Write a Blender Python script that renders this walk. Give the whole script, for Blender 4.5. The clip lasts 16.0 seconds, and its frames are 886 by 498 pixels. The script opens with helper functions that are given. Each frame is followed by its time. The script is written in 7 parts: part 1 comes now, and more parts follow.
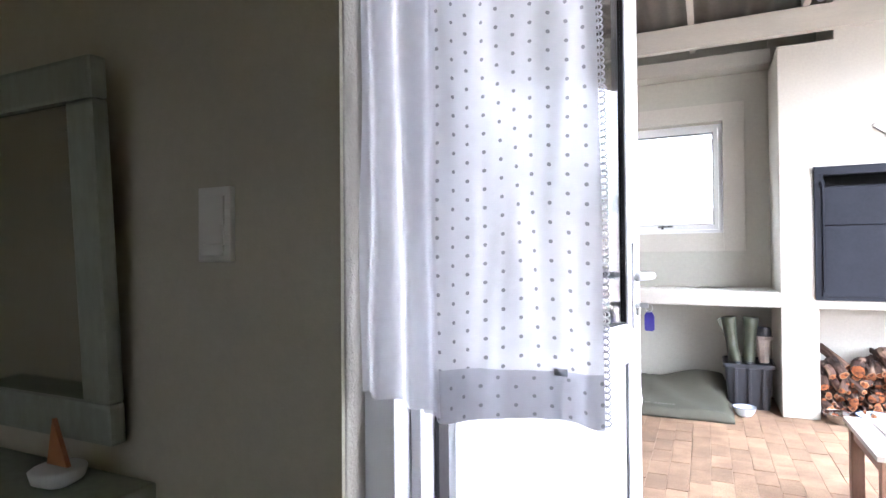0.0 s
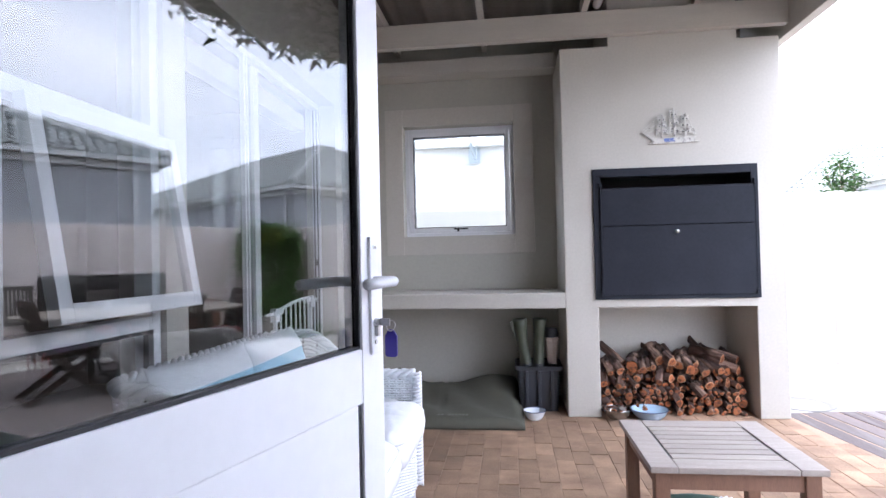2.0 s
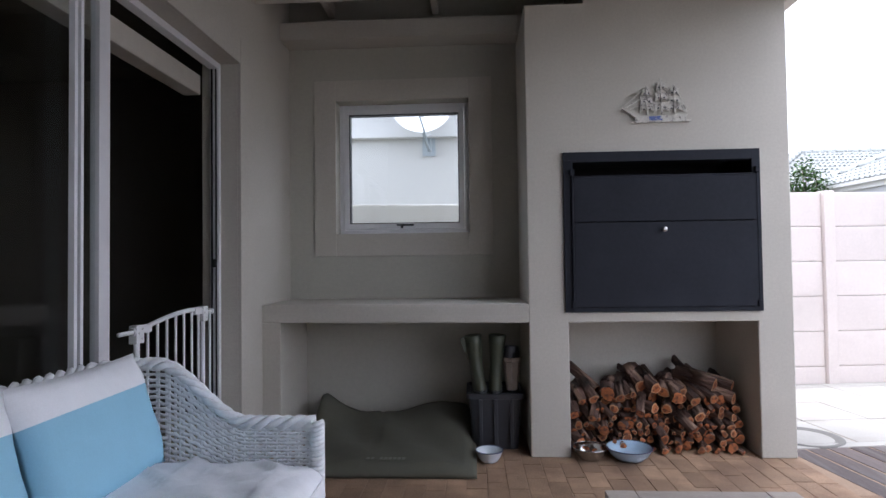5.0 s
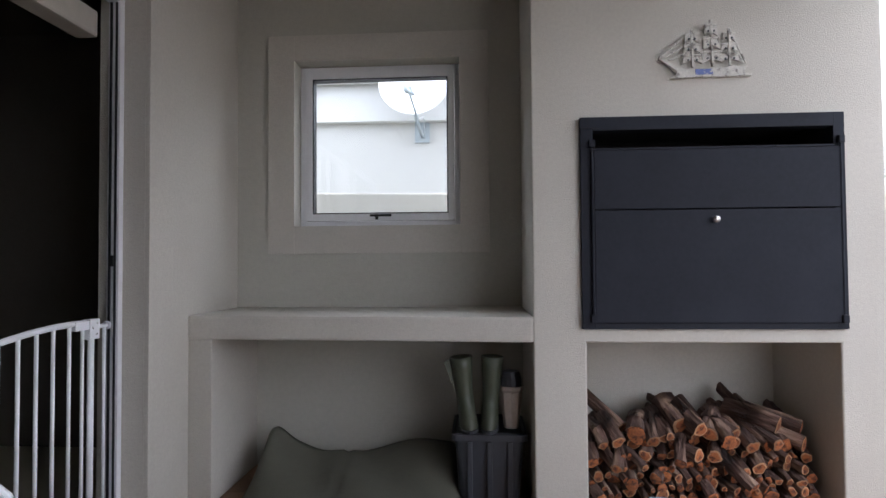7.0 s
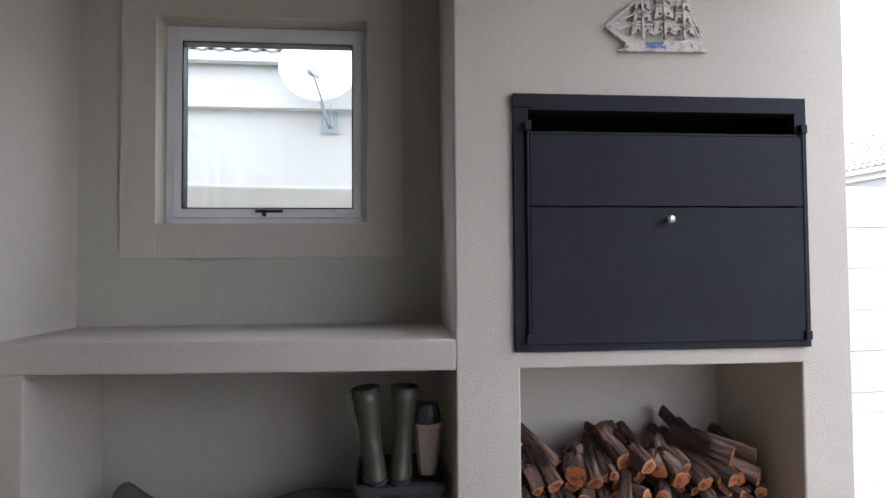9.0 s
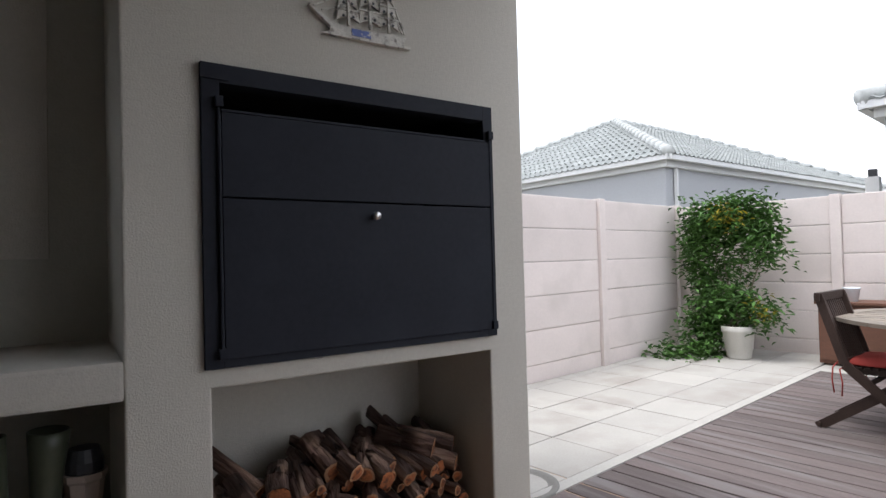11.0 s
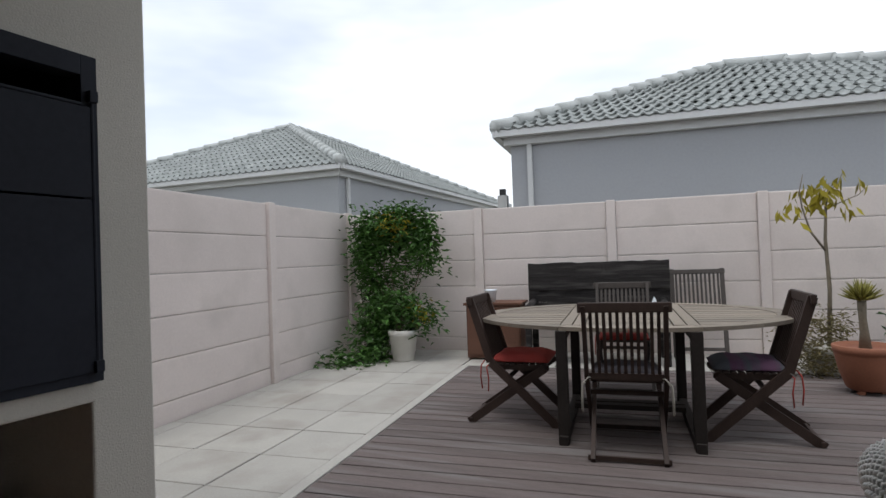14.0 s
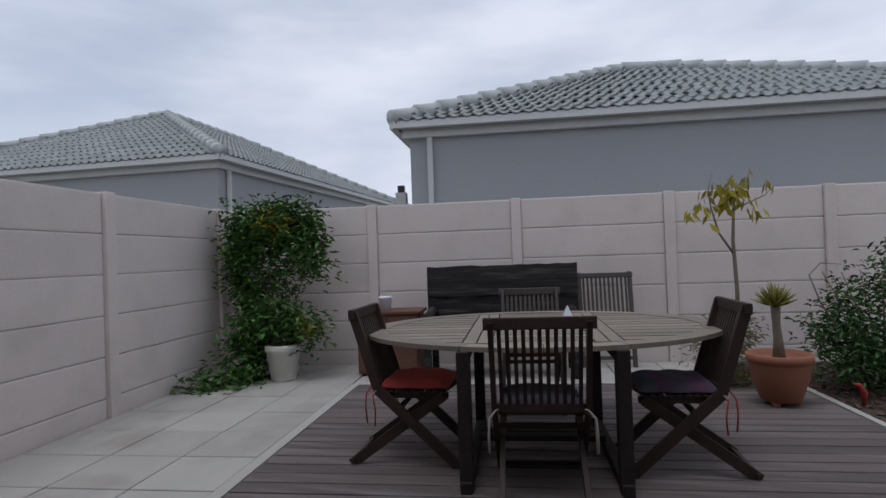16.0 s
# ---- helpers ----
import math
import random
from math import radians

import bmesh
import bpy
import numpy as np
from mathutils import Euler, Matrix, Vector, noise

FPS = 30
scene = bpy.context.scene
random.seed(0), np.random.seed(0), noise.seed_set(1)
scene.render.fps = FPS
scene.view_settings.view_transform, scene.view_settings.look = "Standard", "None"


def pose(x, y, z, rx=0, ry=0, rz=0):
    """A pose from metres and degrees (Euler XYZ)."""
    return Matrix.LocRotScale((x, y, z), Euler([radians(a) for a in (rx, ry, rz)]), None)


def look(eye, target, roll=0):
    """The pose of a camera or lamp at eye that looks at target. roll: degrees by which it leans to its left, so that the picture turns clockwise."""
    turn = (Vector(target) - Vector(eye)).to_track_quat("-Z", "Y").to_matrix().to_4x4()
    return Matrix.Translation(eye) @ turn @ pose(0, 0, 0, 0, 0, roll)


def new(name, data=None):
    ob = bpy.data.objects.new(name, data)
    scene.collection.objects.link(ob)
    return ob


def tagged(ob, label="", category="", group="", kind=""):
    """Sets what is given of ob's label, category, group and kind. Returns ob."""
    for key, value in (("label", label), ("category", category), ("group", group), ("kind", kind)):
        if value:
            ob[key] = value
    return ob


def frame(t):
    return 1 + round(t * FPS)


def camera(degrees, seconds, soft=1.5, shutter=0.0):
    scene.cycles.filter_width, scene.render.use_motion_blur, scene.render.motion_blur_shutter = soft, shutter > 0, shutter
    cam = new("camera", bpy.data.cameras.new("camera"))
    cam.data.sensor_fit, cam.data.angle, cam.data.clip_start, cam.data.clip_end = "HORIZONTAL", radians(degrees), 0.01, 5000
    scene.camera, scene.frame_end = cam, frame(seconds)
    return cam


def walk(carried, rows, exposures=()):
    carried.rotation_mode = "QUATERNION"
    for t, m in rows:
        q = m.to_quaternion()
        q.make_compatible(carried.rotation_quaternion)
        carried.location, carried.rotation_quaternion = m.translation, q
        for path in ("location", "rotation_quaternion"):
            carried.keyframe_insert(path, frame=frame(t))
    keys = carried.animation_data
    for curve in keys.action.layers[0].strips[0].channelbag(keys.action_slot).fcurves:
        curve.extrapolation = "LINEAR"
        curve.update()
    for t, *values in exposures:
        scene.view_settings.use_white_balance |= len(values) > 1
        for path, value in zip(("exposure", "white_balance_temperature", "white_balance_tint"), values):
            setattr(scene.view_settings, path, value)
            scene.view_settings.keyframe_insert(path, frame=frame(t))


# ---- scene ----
import itertools

cam = camera(76.0, 16.0)
PATH = [
    (0, (-0.524, -5.069, 1.258), (-1.363, -3.254, 1.285), -0.5),
    (0.5, (-0.456, -4.932, 1.256), (-1.125, -3.047, 1.283), -0.7),
    (1, (-0.398, -4.81, 1.249), (-0.918, -2.879, 1.281), -1.1),
    (1.5, (-0.397, -4.655, 1.243), (-0.764, -2.69, 1.277), -1.3),
    (2, (-0.413, -4.49, 1.241), (-0.65, -2.504, 1.278), -1.3),
    (2.5, (-0.377, -4.322, 1.229), (-0.544, -2.329, 1.268), -1.3),
    (3, (-0.339, -4.157, 1.223), (-0.482, -2.163, 1.265), -1.2),
    (3.5, (-0.337, -4.031, 1.218), (-0.469, -2.036, 1.264), -1.1),
    (4, (-0.355, -3.892, 1.22), (-0.472, -1.896, 1.271), -0.9),
    (4.2, (-0.354, -3.845, 1.223), (-0.466, -1.849, 1.276), -0.9),
    (6.5, (-0.283, -2.967, 1.207), (-0.39, -0.97, 1.258), -0.6),
    (7, (-0.254, -2.733, 1.214), (-0.382, -0.738, 1.269), -0.4),
    (7.5, (-0.248, -2.516, 1.233), (-0.38, -0.521, 1.288), -0.4),
    (8, (-0.262, -2.356, 1.241), (-0.391, -0.361, 1.295), -0.3),
    (8.5, (-0.269, -2.262, 1.245), (-0.278, -0.263, 1.3), -0.3),
    (9, (-0.232, -2.169, 1.238), (-0.062, -0.177, 1.299), -0.4),
    (9.5, (-0.169, -2.055, 1.228), (0.22, -0.094, 1.3), -0.5),
    (9.7, (-0.155, -2.038, 1.227), (0.341, -0.101, 1.296), -0.7),
    (11.8, (-0.134, -1.948, 1.25), (1.244, -0.499, 1.292), -1.8),
    (12, (-0.128, -1.964, 1.233), (1.305, -0.569, 1.279), -1.9),
    (12.5, (-0.106, -1.905, 1.239), (1.47, -0.675, 1.277), -1.9),
    (13, (-0.01, -1.872, 1.246), (1.666, -0.781, 1.28), -2.0),
    (13.5, (0.105, -1.819, 1.241), (1.86, -0.86, 1.275), -2.0),
    (14, (0.269, -1.72, 1.249), (2.089, -0.889, 1.279), -2.0),
    (14.5, (0.427, -1.652, 1.254), (2.296, -0.939, 1.281), -2.1),
    (15, (0.592, -1.595, 1.24), (2.501, -0.997, 1.267), -2.1),
    (15.5, (0.816, -1.587, 1.251), (2.743, -1.049, 1.277), -2.0),
    (16, (1.042, -1.543, 1.25), (2.976, -1.032, 1.276), -2.0),
]
EXPOSURES = [(0, 4.85, 6000, 14), (0.5, 4.38, 5950, 14), (1.0, 4.0, 5900, 14), (1.5, 3.58, 5800, 15), (2.0, 3.25, 5850, 16), (3.0, 2.65, 5850, 17), (4.0, 2.05, 5950, 16), (6.5, 2.12, 6150, 14), (7.0, 2.42, 6200, 14), (7.5, 2.61, 6200, 13), (8.5, 2.73, 6250, 13), (9.0, 2.54, 6250, 13), (9.5, 2.28, 6250, 13), (11.8, 1.05, 6400, 10), (12.5, 0.9, 6400, 9), (13.5, 0.58, 6400, 8), (14.5, 0.26, 6300, 9), (15.2, 0.02, 6200, 10), (16.0, -0.26, 6000, 12)]
walk(cam, [(t, look(eye, target, roll)) for t, eye, target, roll in PATH], EXPOSURES)

# ---- sky and sun: an overcast day ----
world = bpy.data.worlds.new("overcast_sky")
scene.world = world
world.use_nodes = True
wn, wl = world.node_tree.nodes, world.node_tree.links
wn.clear()
w_out = wn.new("ShaderNodeOutputWorld")
w_bg = wn.new("ShaderNodeBackground")
w_bg.inputs["Strength"].default_value = 0.1
sky = wn.new("ShaderNodeTexSky")
sky.sky_type = "NISHITA"
sky.sun_disc = False
sky.sun_elevation, sky.sun_rotation = radians(66), radians(315)
w_co = wn.new("ShaderNodeTexCoord")
w_map = wn.new("ShaderNodeMapping")
w_map.inputs["Scale"].default_value = (1.0, 1.0, 3.2)
w_noise = wn.new("ShaderNodeTexNoise")
w_noise.inputs["Scale"].default_value = 2.1
w_noise.inputs["Detail"].default_value = 4
w_noise.inputs["Roughness"].default_value = 0.55
w_ramp = wn.new("ShaderNodeValToRGB")
w_ramp.color_ramp.elements[0].position, w_ramp.color_ramp.elements[1].position = 0.22, 0.62
w_ramp.color_ramp.elements[0].color = (0.62, 0.62, 0.62, 1)
w_ramp.color_ramp.elements[1].color = (0.97, 0.97, 0.97, 1)
w_cloud = wn.new("ShaderNodeValToRGB")
w_cloud.color_ramp.elements[0].position, w_cloud.color_ramp.elements[1].position = 0.3, 0.75
w_cloud.color_ramp.elements[0].color = (7.9, 8.25, 9.0, 1)
w_cloud.color_ramp.elements[1].color = (9.9, 10.0, 10.4, 1)
w_mix = wn.new("ShaderNodeMix")
w_mix.data_type = "RGBA"
wl.new(w_co.outputs["Generated"], w_map.inputs["Vector"])
wl.new(w_map.outputs["Vector"], w_noise.inputs["Vector"])
wl.new(w_noise.outputs["Fac"], w_ramp.inputs["Fac"])
wl.new(w_noise.outputs["Fac"], w_cloud.inputs["Fac"])
wl.new(w_ramp.outputs["Color"], w_mix.inputs["Factor"])
wl.new(sky.outputs["Color"], w_mix.inputs["A"])
wl.new(w_cloud.outputs["Color"], w_mix.inputs["B"])
wl.new(w_mix.outputs["Result"], w_bg.inputs["Color"])
wl.new(w_bg.outputs["Background"], w_out.inputs["Surface"])

sun = new("sun", bpy.data.lights.new("sun", "SUN"))
sun.data.energy, sun.data.angle, sun.data.color = 1.0, radians(25), (1.0, 0.97, 0.93)
sun.matrix_world = look((-3, 0.8, 13), (0, 0, 0))

YARD = pose(0, 0, 0, 0, 0, 7.2)   # the yard stands at a slight angle to the house


# ---- materials ----
def mat(name, color, rough=0.7, metal=0.0, vary=0.12, scale=6.0, fine=60.0, bump=0.15, bump_scale=None, spread=0.0, island=0.0, stain=None, stain_scale=1.5, stretch=(1, 1, 1), dist=0.004, stain_at=(0.52, 0.72), spec=0.5, placed=False):
    """A painted, stone, wood or metal surface: two scales of variation, optional stains, fine relief."""
    m = bpy.data.materials.new(name)
    m.use_nodes = True
    n, l = m.node_tree.nodes, m.node_tree.links
    b = n["Principled BSDF"]
    b.inputs["Roughness"].default_value, b.inputs["Metallic"].default_value = rough, metal
    b.inputs["Specular IOR Level"].default_value = spec
    co = n.new("ShaderNodeTexCoord")
    mp = n.new("ShaderNodeMapping")
    mp.inputs["Scale"].default_value = stretch
    if placed:   # pieces laid side by side take their grain from where they lie
        l.new(n.new("ShaderNodeNewGeometry").outputs["Position"], mp.inputs["Vector"])
    else:
        l.new(co.outputs["Object"], mp.inputs["Vector"])
    big, small = n.new("ShaderNodeTexNoise"), n.new("ShaderNodeTexNoise")
    big.inputs["Scale"].default_value, small.inputs["Scale"].default_value = scale, fine
    big.inputs["Detail"].default_value = small.inputs["Detail"].default_value = 5
    for q in (big, small):
        l.new(mp.outputs["Vector"], q.inputs["Vector"])
    add = n.new("ShaderNodeMath")
    add.operation = "ADD"
    l.new(big.outputs["Fac"], add.inputs[0])
    l.new(small.outputs["Fac"], add.inputs[1])
    val = n.new("ShaderNodeMapRange")
    val.inputs["From Min"].default_value, val.inputs["From Max"].default_value = 0.6, 1.4
    val.inputs["To Min"].default_value, val.inputs["To Max"].default_value = 1 - vary, 1 + vary
    l.new(add.outputs[0], val.inputs["Value"])
    out = val.outputs["Result"]
    for amount, node, sock in ((spread, "ShaderNodeObjectInfo", "Random"), (island, "ShaderNodeNewGeometry", "Random Per Island")):
        if amount:
            src = n.new(node)
            r = n.new("ShaderNodeMapRange")
            r.inputs["To Min"].default_value, r.inputs["To Max"].default_value = 1 - amount, 1 + amount
            l.new(src.outputs[sock], r.inputs["Value"])
            mul = n.new("ShaderNodeMath")
            mul.operation = "MULTIPLY"
            l.new(out, mul.inputs[0])
            l.new(r.outputs["Result"], mul.inputs[1])
            out = mul.outputs[0]
    vec = n.new("ShaderNodeVectorMath")
    vec.operation = "SCALE"
    vec.inputs[0].default_value = color
    l.new(out, vec.inputs["Scale"])
    col = vec.outputs["Vector"]
    if stain:
        st = n.new("ShaderNodeTexNoise")
        st.inputs["Scale"].default_value, st.inputs["Detail"].default_value = stain_scale, 7
        l.new(mp.outputs["Vector"], st.inputs["Vector"])
        rp = n.new("ShaderNodeMapRange")
        rp.inputs["From Min"].default_value, rp.inputs["From Max"].default_value = stain_at
        l.new(st.outputs["Fac"], rp.inputs["Value"])
        mx = n.new("ShaderNodeMix")
        mx.data_type = "RGBA"
        l.new(rp.outputs["Result"], mx.inputs["Factor"])
        l.new(col, mx.inputs["A"])
        mx.inputs["B"].default_value = (*stain, 1)
        col = mx.outputs["Result"]
    l.new(col, b.inputs["Base Color"])
    if bump:
        bs = n.new("ShaderNodeTexNoise")
        bs.inputs["Scale"].default_value, bs.inputs["Detail"].default_value = bump_scale or fine, 4
        l.new(mp.outputs["Vector"], bs.inputs["Vector"])
        bp = n.new("ShaderNodeBump")
        bp.inputs["Strength"].default_value, bp.inputs["Distance"].default_value = bump, dist
        l.new(bs.outputs["Fac"], bp.inputs["Height"])
        l.new(bp.outputs["Normal"], b.inputs["Normal"])
    rr = n.new("ShaderNodeMapRange")
    rr.inputs["To Min"].default_value, rr.inputs["To Max"].default_value = max(0.02, rough - 0.08), min(1, rough + 0.08)
    l.new(big.outputs["Fac"], rr.inputs["Value"])
    l.new(rr.outputs["Result"], b.inputs["Roughness"])
    return m


def glass_mat(name, gloss=0.04, tint=(0.95, 0.97, 0.97)):
    m = bpy.data.materials.new(name)
    m.use_nodes = True
    n, l = m.node_tree.nodes, m.node_tree.links
    n.clear()
    o = n.new("ShaderNodeOutputMaterial")
    tr, gl, mx, fr = n.new("ShaderNodeBsdfTransparent"), n.new("ShaderNodeBsdfGlossy"), n.new("ShaderNodeMixShader"), n.new("ShaderNodeLayerWeight")
    pw, ma = n.new("ShaderNodeMath"), n.new("ShaderNodeMath")
    pw.operation, ma.operation = "POWER", "MULTIPLY_ADD"
    pw.inputs[1].default_value = 5.0
    ma.inputs[1].default_value, ma.inputs[2].default_value = 1 - gloss, gloss
    tr.inputs["Color"].default_value = (*tint, 1)
    gl.inputs["Roughness"].default_value = 0.0
    fr.inputs["Blend"].default_value = 0.5
    l.new(fr.outputs["Facing"], pw.inputs[0])
    l.new(pw.outputs[0], ma.inputs[0])
    l.new(ma.outputs[0], mx.inputs[0])
    l.new(tr.outputs[0], mx.inputs[1])
    l.new(gl.outputs[0], mx.inputs[2])
    l.new(mx.outputs[0], o.inputs[0])
    return m


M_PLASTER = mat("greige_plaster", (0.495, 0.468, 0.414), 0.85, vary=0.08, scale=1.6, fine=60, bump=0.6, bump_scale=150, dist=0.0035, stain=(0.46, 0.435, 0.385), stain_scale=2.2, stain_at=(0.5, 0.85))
# darker greige tone, used only on the recessed window wall
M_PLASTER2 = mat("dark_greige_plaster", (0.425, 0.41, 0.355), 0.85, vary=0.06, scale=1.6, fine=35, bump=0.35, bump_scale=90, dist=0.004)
M_INNER = mat("inner_wall_paint", (0.46, 0.425, 0.325), 0.8, vary=0.05, scale=2, fine=60, bump=0.1, bump_scale=160)
M_WHITE = mat("white_wall_paint", (0.74, 0.73, 0.70), 0.8, vary=0.05, scale=1.5, fine=40, bump=0.15, bump_scale=120)
M_BEAM = mat("cream_painted_timber", (0.50, 0.468, 0.41), 0.6, vary=0.08, scale=3, fine=50, bump=0.2, stretch=(1, 6, 6))
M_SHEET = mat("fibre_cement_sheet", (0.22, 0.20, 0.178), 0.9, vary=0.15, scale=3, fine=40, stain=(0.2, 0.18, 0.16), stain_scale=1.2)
M_BRICK = mat("clay_paver", (0.330, 0.212, 0.134), 0.85, vary=0.38, scale=6, fine=130, bump=0.6, spread=0.24, island=0.24, stain=(0.205, 0.125, 0.080), stain_scale=2.6, stain_at=(0.48, 0.70), placed=True)
M_MORTAR = mat("sandy_joint", (0.36, 0.25, 0.17), 0.95, vary=0.25, fine=120, bump=0.5)
M_DECK = mat("weathered_deck_board", (0.122, 0.099, 0.094), 0.7, vary=0.26, scale=2.2, fine=30, bump=0.5, spread=0.27, stretch=(9, 0.8, 9), stain=(0.170, 0.153, 0.148), stain_scale=0.9, stain_at=(0.50, 0.66), spec=0.2, placed=True)
M_PAVER = mat("concrete_paver", (0.375, 0.36, 0.33), 0.9, vary=0.1, scale=3, fine=70, bump=0.3, spread=0.07, stain=(0.29, 0.268, 0.24), stain_scale=1.9, stain_at=(0.5, 0.72), placed=True)
M_GROUT = mat("paver_joint_sand", (0.27, 0.255, 0.23), 0.95, vary=0.2, fine=90)
M_FENCE = mat("pinkish_painted_concrete", (0.645, 0.575, 0.54), 0.88, vary=0.06, scale=2.5, fine=45, bump=0.3, bump_scale=70, spread=0.035, stain=(0.54, 0.485, 0.45), stain_scale=1.7, stain_at=(0.52, 0.8), placed=True)
M_HOUSE = mat("grey_painted_plaster", (0.36, 0.37, 0.385), 0.9, vary=0.05, scale=0.8, fine=25, bump=0.2)
M_HOUSE2 = mat("pale_grey_plaster", (0.50, 0.50, 0.485), 0.9, vary=0.05, scale=0.8, fine=25, bump=0.2)
M_TRIM = mat("pale_grey_trim", (0.56, 0.565, 0.56), 0.6, vary=0.06, fine=40, bump=0.05)
M_TILE = mat("grey_roof_tile", (0.235, 0.25, 0.242), 0.8, vary=0.12, scale=4, fine=40, bump=0.3, island=0.1, stain=(0.34, 0.355, 0.345), stain_scale=3, stain_at=(0.5, 0.75))
M_TILECAP = mat("pale_ridge_tile", (0.40, 0.415, 0.405), 0.8, vary=0.12, scale=4, fine=40, bump=0.2)
M_ALU = mat("white_powder_coat", (0.82, 0.83, 0.86), 0.32, vary=0.03, fine=30, bump=0.02)
M_GREYALU = mat("grey_powder_coat", (0.70, 0.70, 0.72), 0.4, vary=0.04, fine=30, bump=0.02)
M_RUBBER = mat("black_gasket", (0.015, 0.016, 0.02), 0.5, vary=0.1)
M_STEEL = mat("brushed_metal", (0.62, 0.62, 0.62), 0.28, 1.0, vary=0.08, stretch=(1, 1, 8))
M_CHAR = mat("charcoal_steel_paint", (0.019, 0.021, 0.028), 0.62, vary=0.18, scale=3, fine=50, bump=0.08, stain=(0.024, 0.027, 0.035), stain_scale=3, spec=0.12)
# black for the sooty firebox and for painted shade under the deck
M_BLACK = mat("soot_and_gap_black", (0.016, 0.016, 0.018), 0.9)
M_GROUND = mat("dry_ground", (0.25, 0.24, 0.2), 0.95, vary=0.2, scale=0.5, fine=8)
# the unlit room's dimness is put into a dark wall colour
M_DARKROOM = mat("dark_room_shade", (0.10, 0.09, 0.075), 0.9, vary=0.1)
M_GLASS = glass_mat("window_glass", 0.04)
M_DOORGLASS = glass_mat("door_glass", 0.085, (0.70, 0.72, 0.72))


# ---- building blocks ----
def box(bm, x0, x1, y0, y1, z0, z1):
    vs = [bm.verts.new((x, y, z)) for x in (x0, x1) for y in (y0, y1) for z in (z0, z1)]
    for f in ((0, 1, 3, 2), (4, 6, 7, 5), (0, 4, 5, 1), (2, 3, 7, 6), (0, 2, 6, 4), (1, 5, 7, 3)):
        bm.faces.new([vs[i] for i in f])
    return vs


def boxes(*bs, bev=0.0, seg=2):
    bm = bmesh.new()
    for b in bs:
        box(bm, *b)
    bmesh.ops.recalc_face_normals(bm, faces=bm.faces)
    if bev:
        bmesh.ops.bevel(bm, geom=bm.edges[:], offset=bev, segments=seg, profile=0.7, affect="EDGES")
    return bm


def bar(bm, a, b, w, h=None, up=(0, 0, 1)):
    """A square bar from a to b."""
    a, b = Vector(a), Vector(b)
    h = h or w
    d = (b - a).normalized()
    s = d.cross(Vector(up))
    s = s.normalized() if s.length > 1e-4 else Vector((1, 0, 0))
    u = s.cross(d).normalized()
    ring = [[bm.verts.new(p + s * w / 2 * i + u * h / 2 * j) for i, j in ((-1, -1), (1, -1), (1, 1), (-1, 1))] for p in (a, b)]
    for i in range(4):
        bm.faces.new((ring[0][i], ring[0][(i + 1) % 4], ring[1][(i + 1) % 4], ring[1][i]))
    bm.faces.new(ring[0][::-1])
    bm.faces.new(ring[1])


def tube(bm, pts, r, n=8, caps=True, radii=None):
    """A round tube through points; radii may taper it."""
    pts = [Vector(p) for p in pts]
    rings = []
    s = None
    for i, p in enumerate(pts):
        d = (pts[min(i + 1, len(pts) - 1)] - pts[max(i - 1, 0)]).normalized()
        if s is None:
            s = d.cross(Vector((0, 0, 1)))
            s = s.normalized() if s.length > 0.05 else d.cross(Vector((1, 0, 0))).normalized()
        else:
            s = (s - d * s.dot(d)).normalized()
        u = s.cross(d)
        k = radii[i] if radii else r
        rings.append([bm.verts.new(p + (s * math.cos(a) + u * math.sin(a)) * k) for a in (2 * math.pi * j / n for j in range(n))])
    for r0, r1 in zip(rings, rings[1:]):
        for j in range(n):
            bm.faces.new((r0[j], r0[(j + 1) % n], r1[(j + 1) % n], r1[j]))
    if caps:
        bm.faces.new(rings[0][::-1])
        bm.faces.new(rings[-1])


def lathe(bm, prof, n=24, center=(0, 0)):
    """A round body from (radius, height) pairs."""
    rings = [[bm.verts.new((center[0] + r * math.cos(2 * math.pi * j / n), center[1] + r * math.sin(2 * math.pi * j / n), z)) for j in range(n)] for r, z in prof]
    for r0, r1 in zip(rings, rings[1:]):
        for j in range(n):
            bm.faces.new((r0[j], r0[(j + 1) % n], r1[(j + 1) % n], r1[j]))
    bm.faces.new(rings[0][::-1])
    bm.faces.new(rings[-1])


def part(name, bm, material, parent=None, label="", smooth=False, m=None):
    me = bpy.data.meshes.new(name)
    bmesh.ops.recalc_face_normals(bm, faces=bm.faces)
    bm.to_mesh(me)
    bm.free()
    if smooth:
        for p in me.polygons:
            p.use_smooth = True
    me.materials.append(material)
    ob = new(name, me)
    if parent:
        ob.parent = parent
    if m is not None:
        ob.matrix_basis = m
    return tagged(ob, label) if label else ob


def shared(name, me, parent, m):
    """One more piece on a mesh that alike pieces share."""
    ob = new(name, me)
    ob.parent = parent
    ob.matrix_basis = m
    return ob


def piece_mesh(name, bm, material):
    me = bpy.data.meshes.new(name)
    bmesh.ops.recalc_face_normals(bm, faces=bm.faces)
    bm.to_mesh(me)
    bm.free()
    me.materials.append(material)
    return me


def thing(name, label, category, m=None, group="", kind=""):
    ob = new(name)
    ob.empty_display_size = 0.1
    if m is not None:
        ob.matrix_basis = m
    return tagged(ob, label, category, group, kind)


def struct(name, bm, material, label, m=None, smooth=False):
    ob = part(name, bm, material, None, label, smooth, m)
    return tagged(ob, kind="structure")


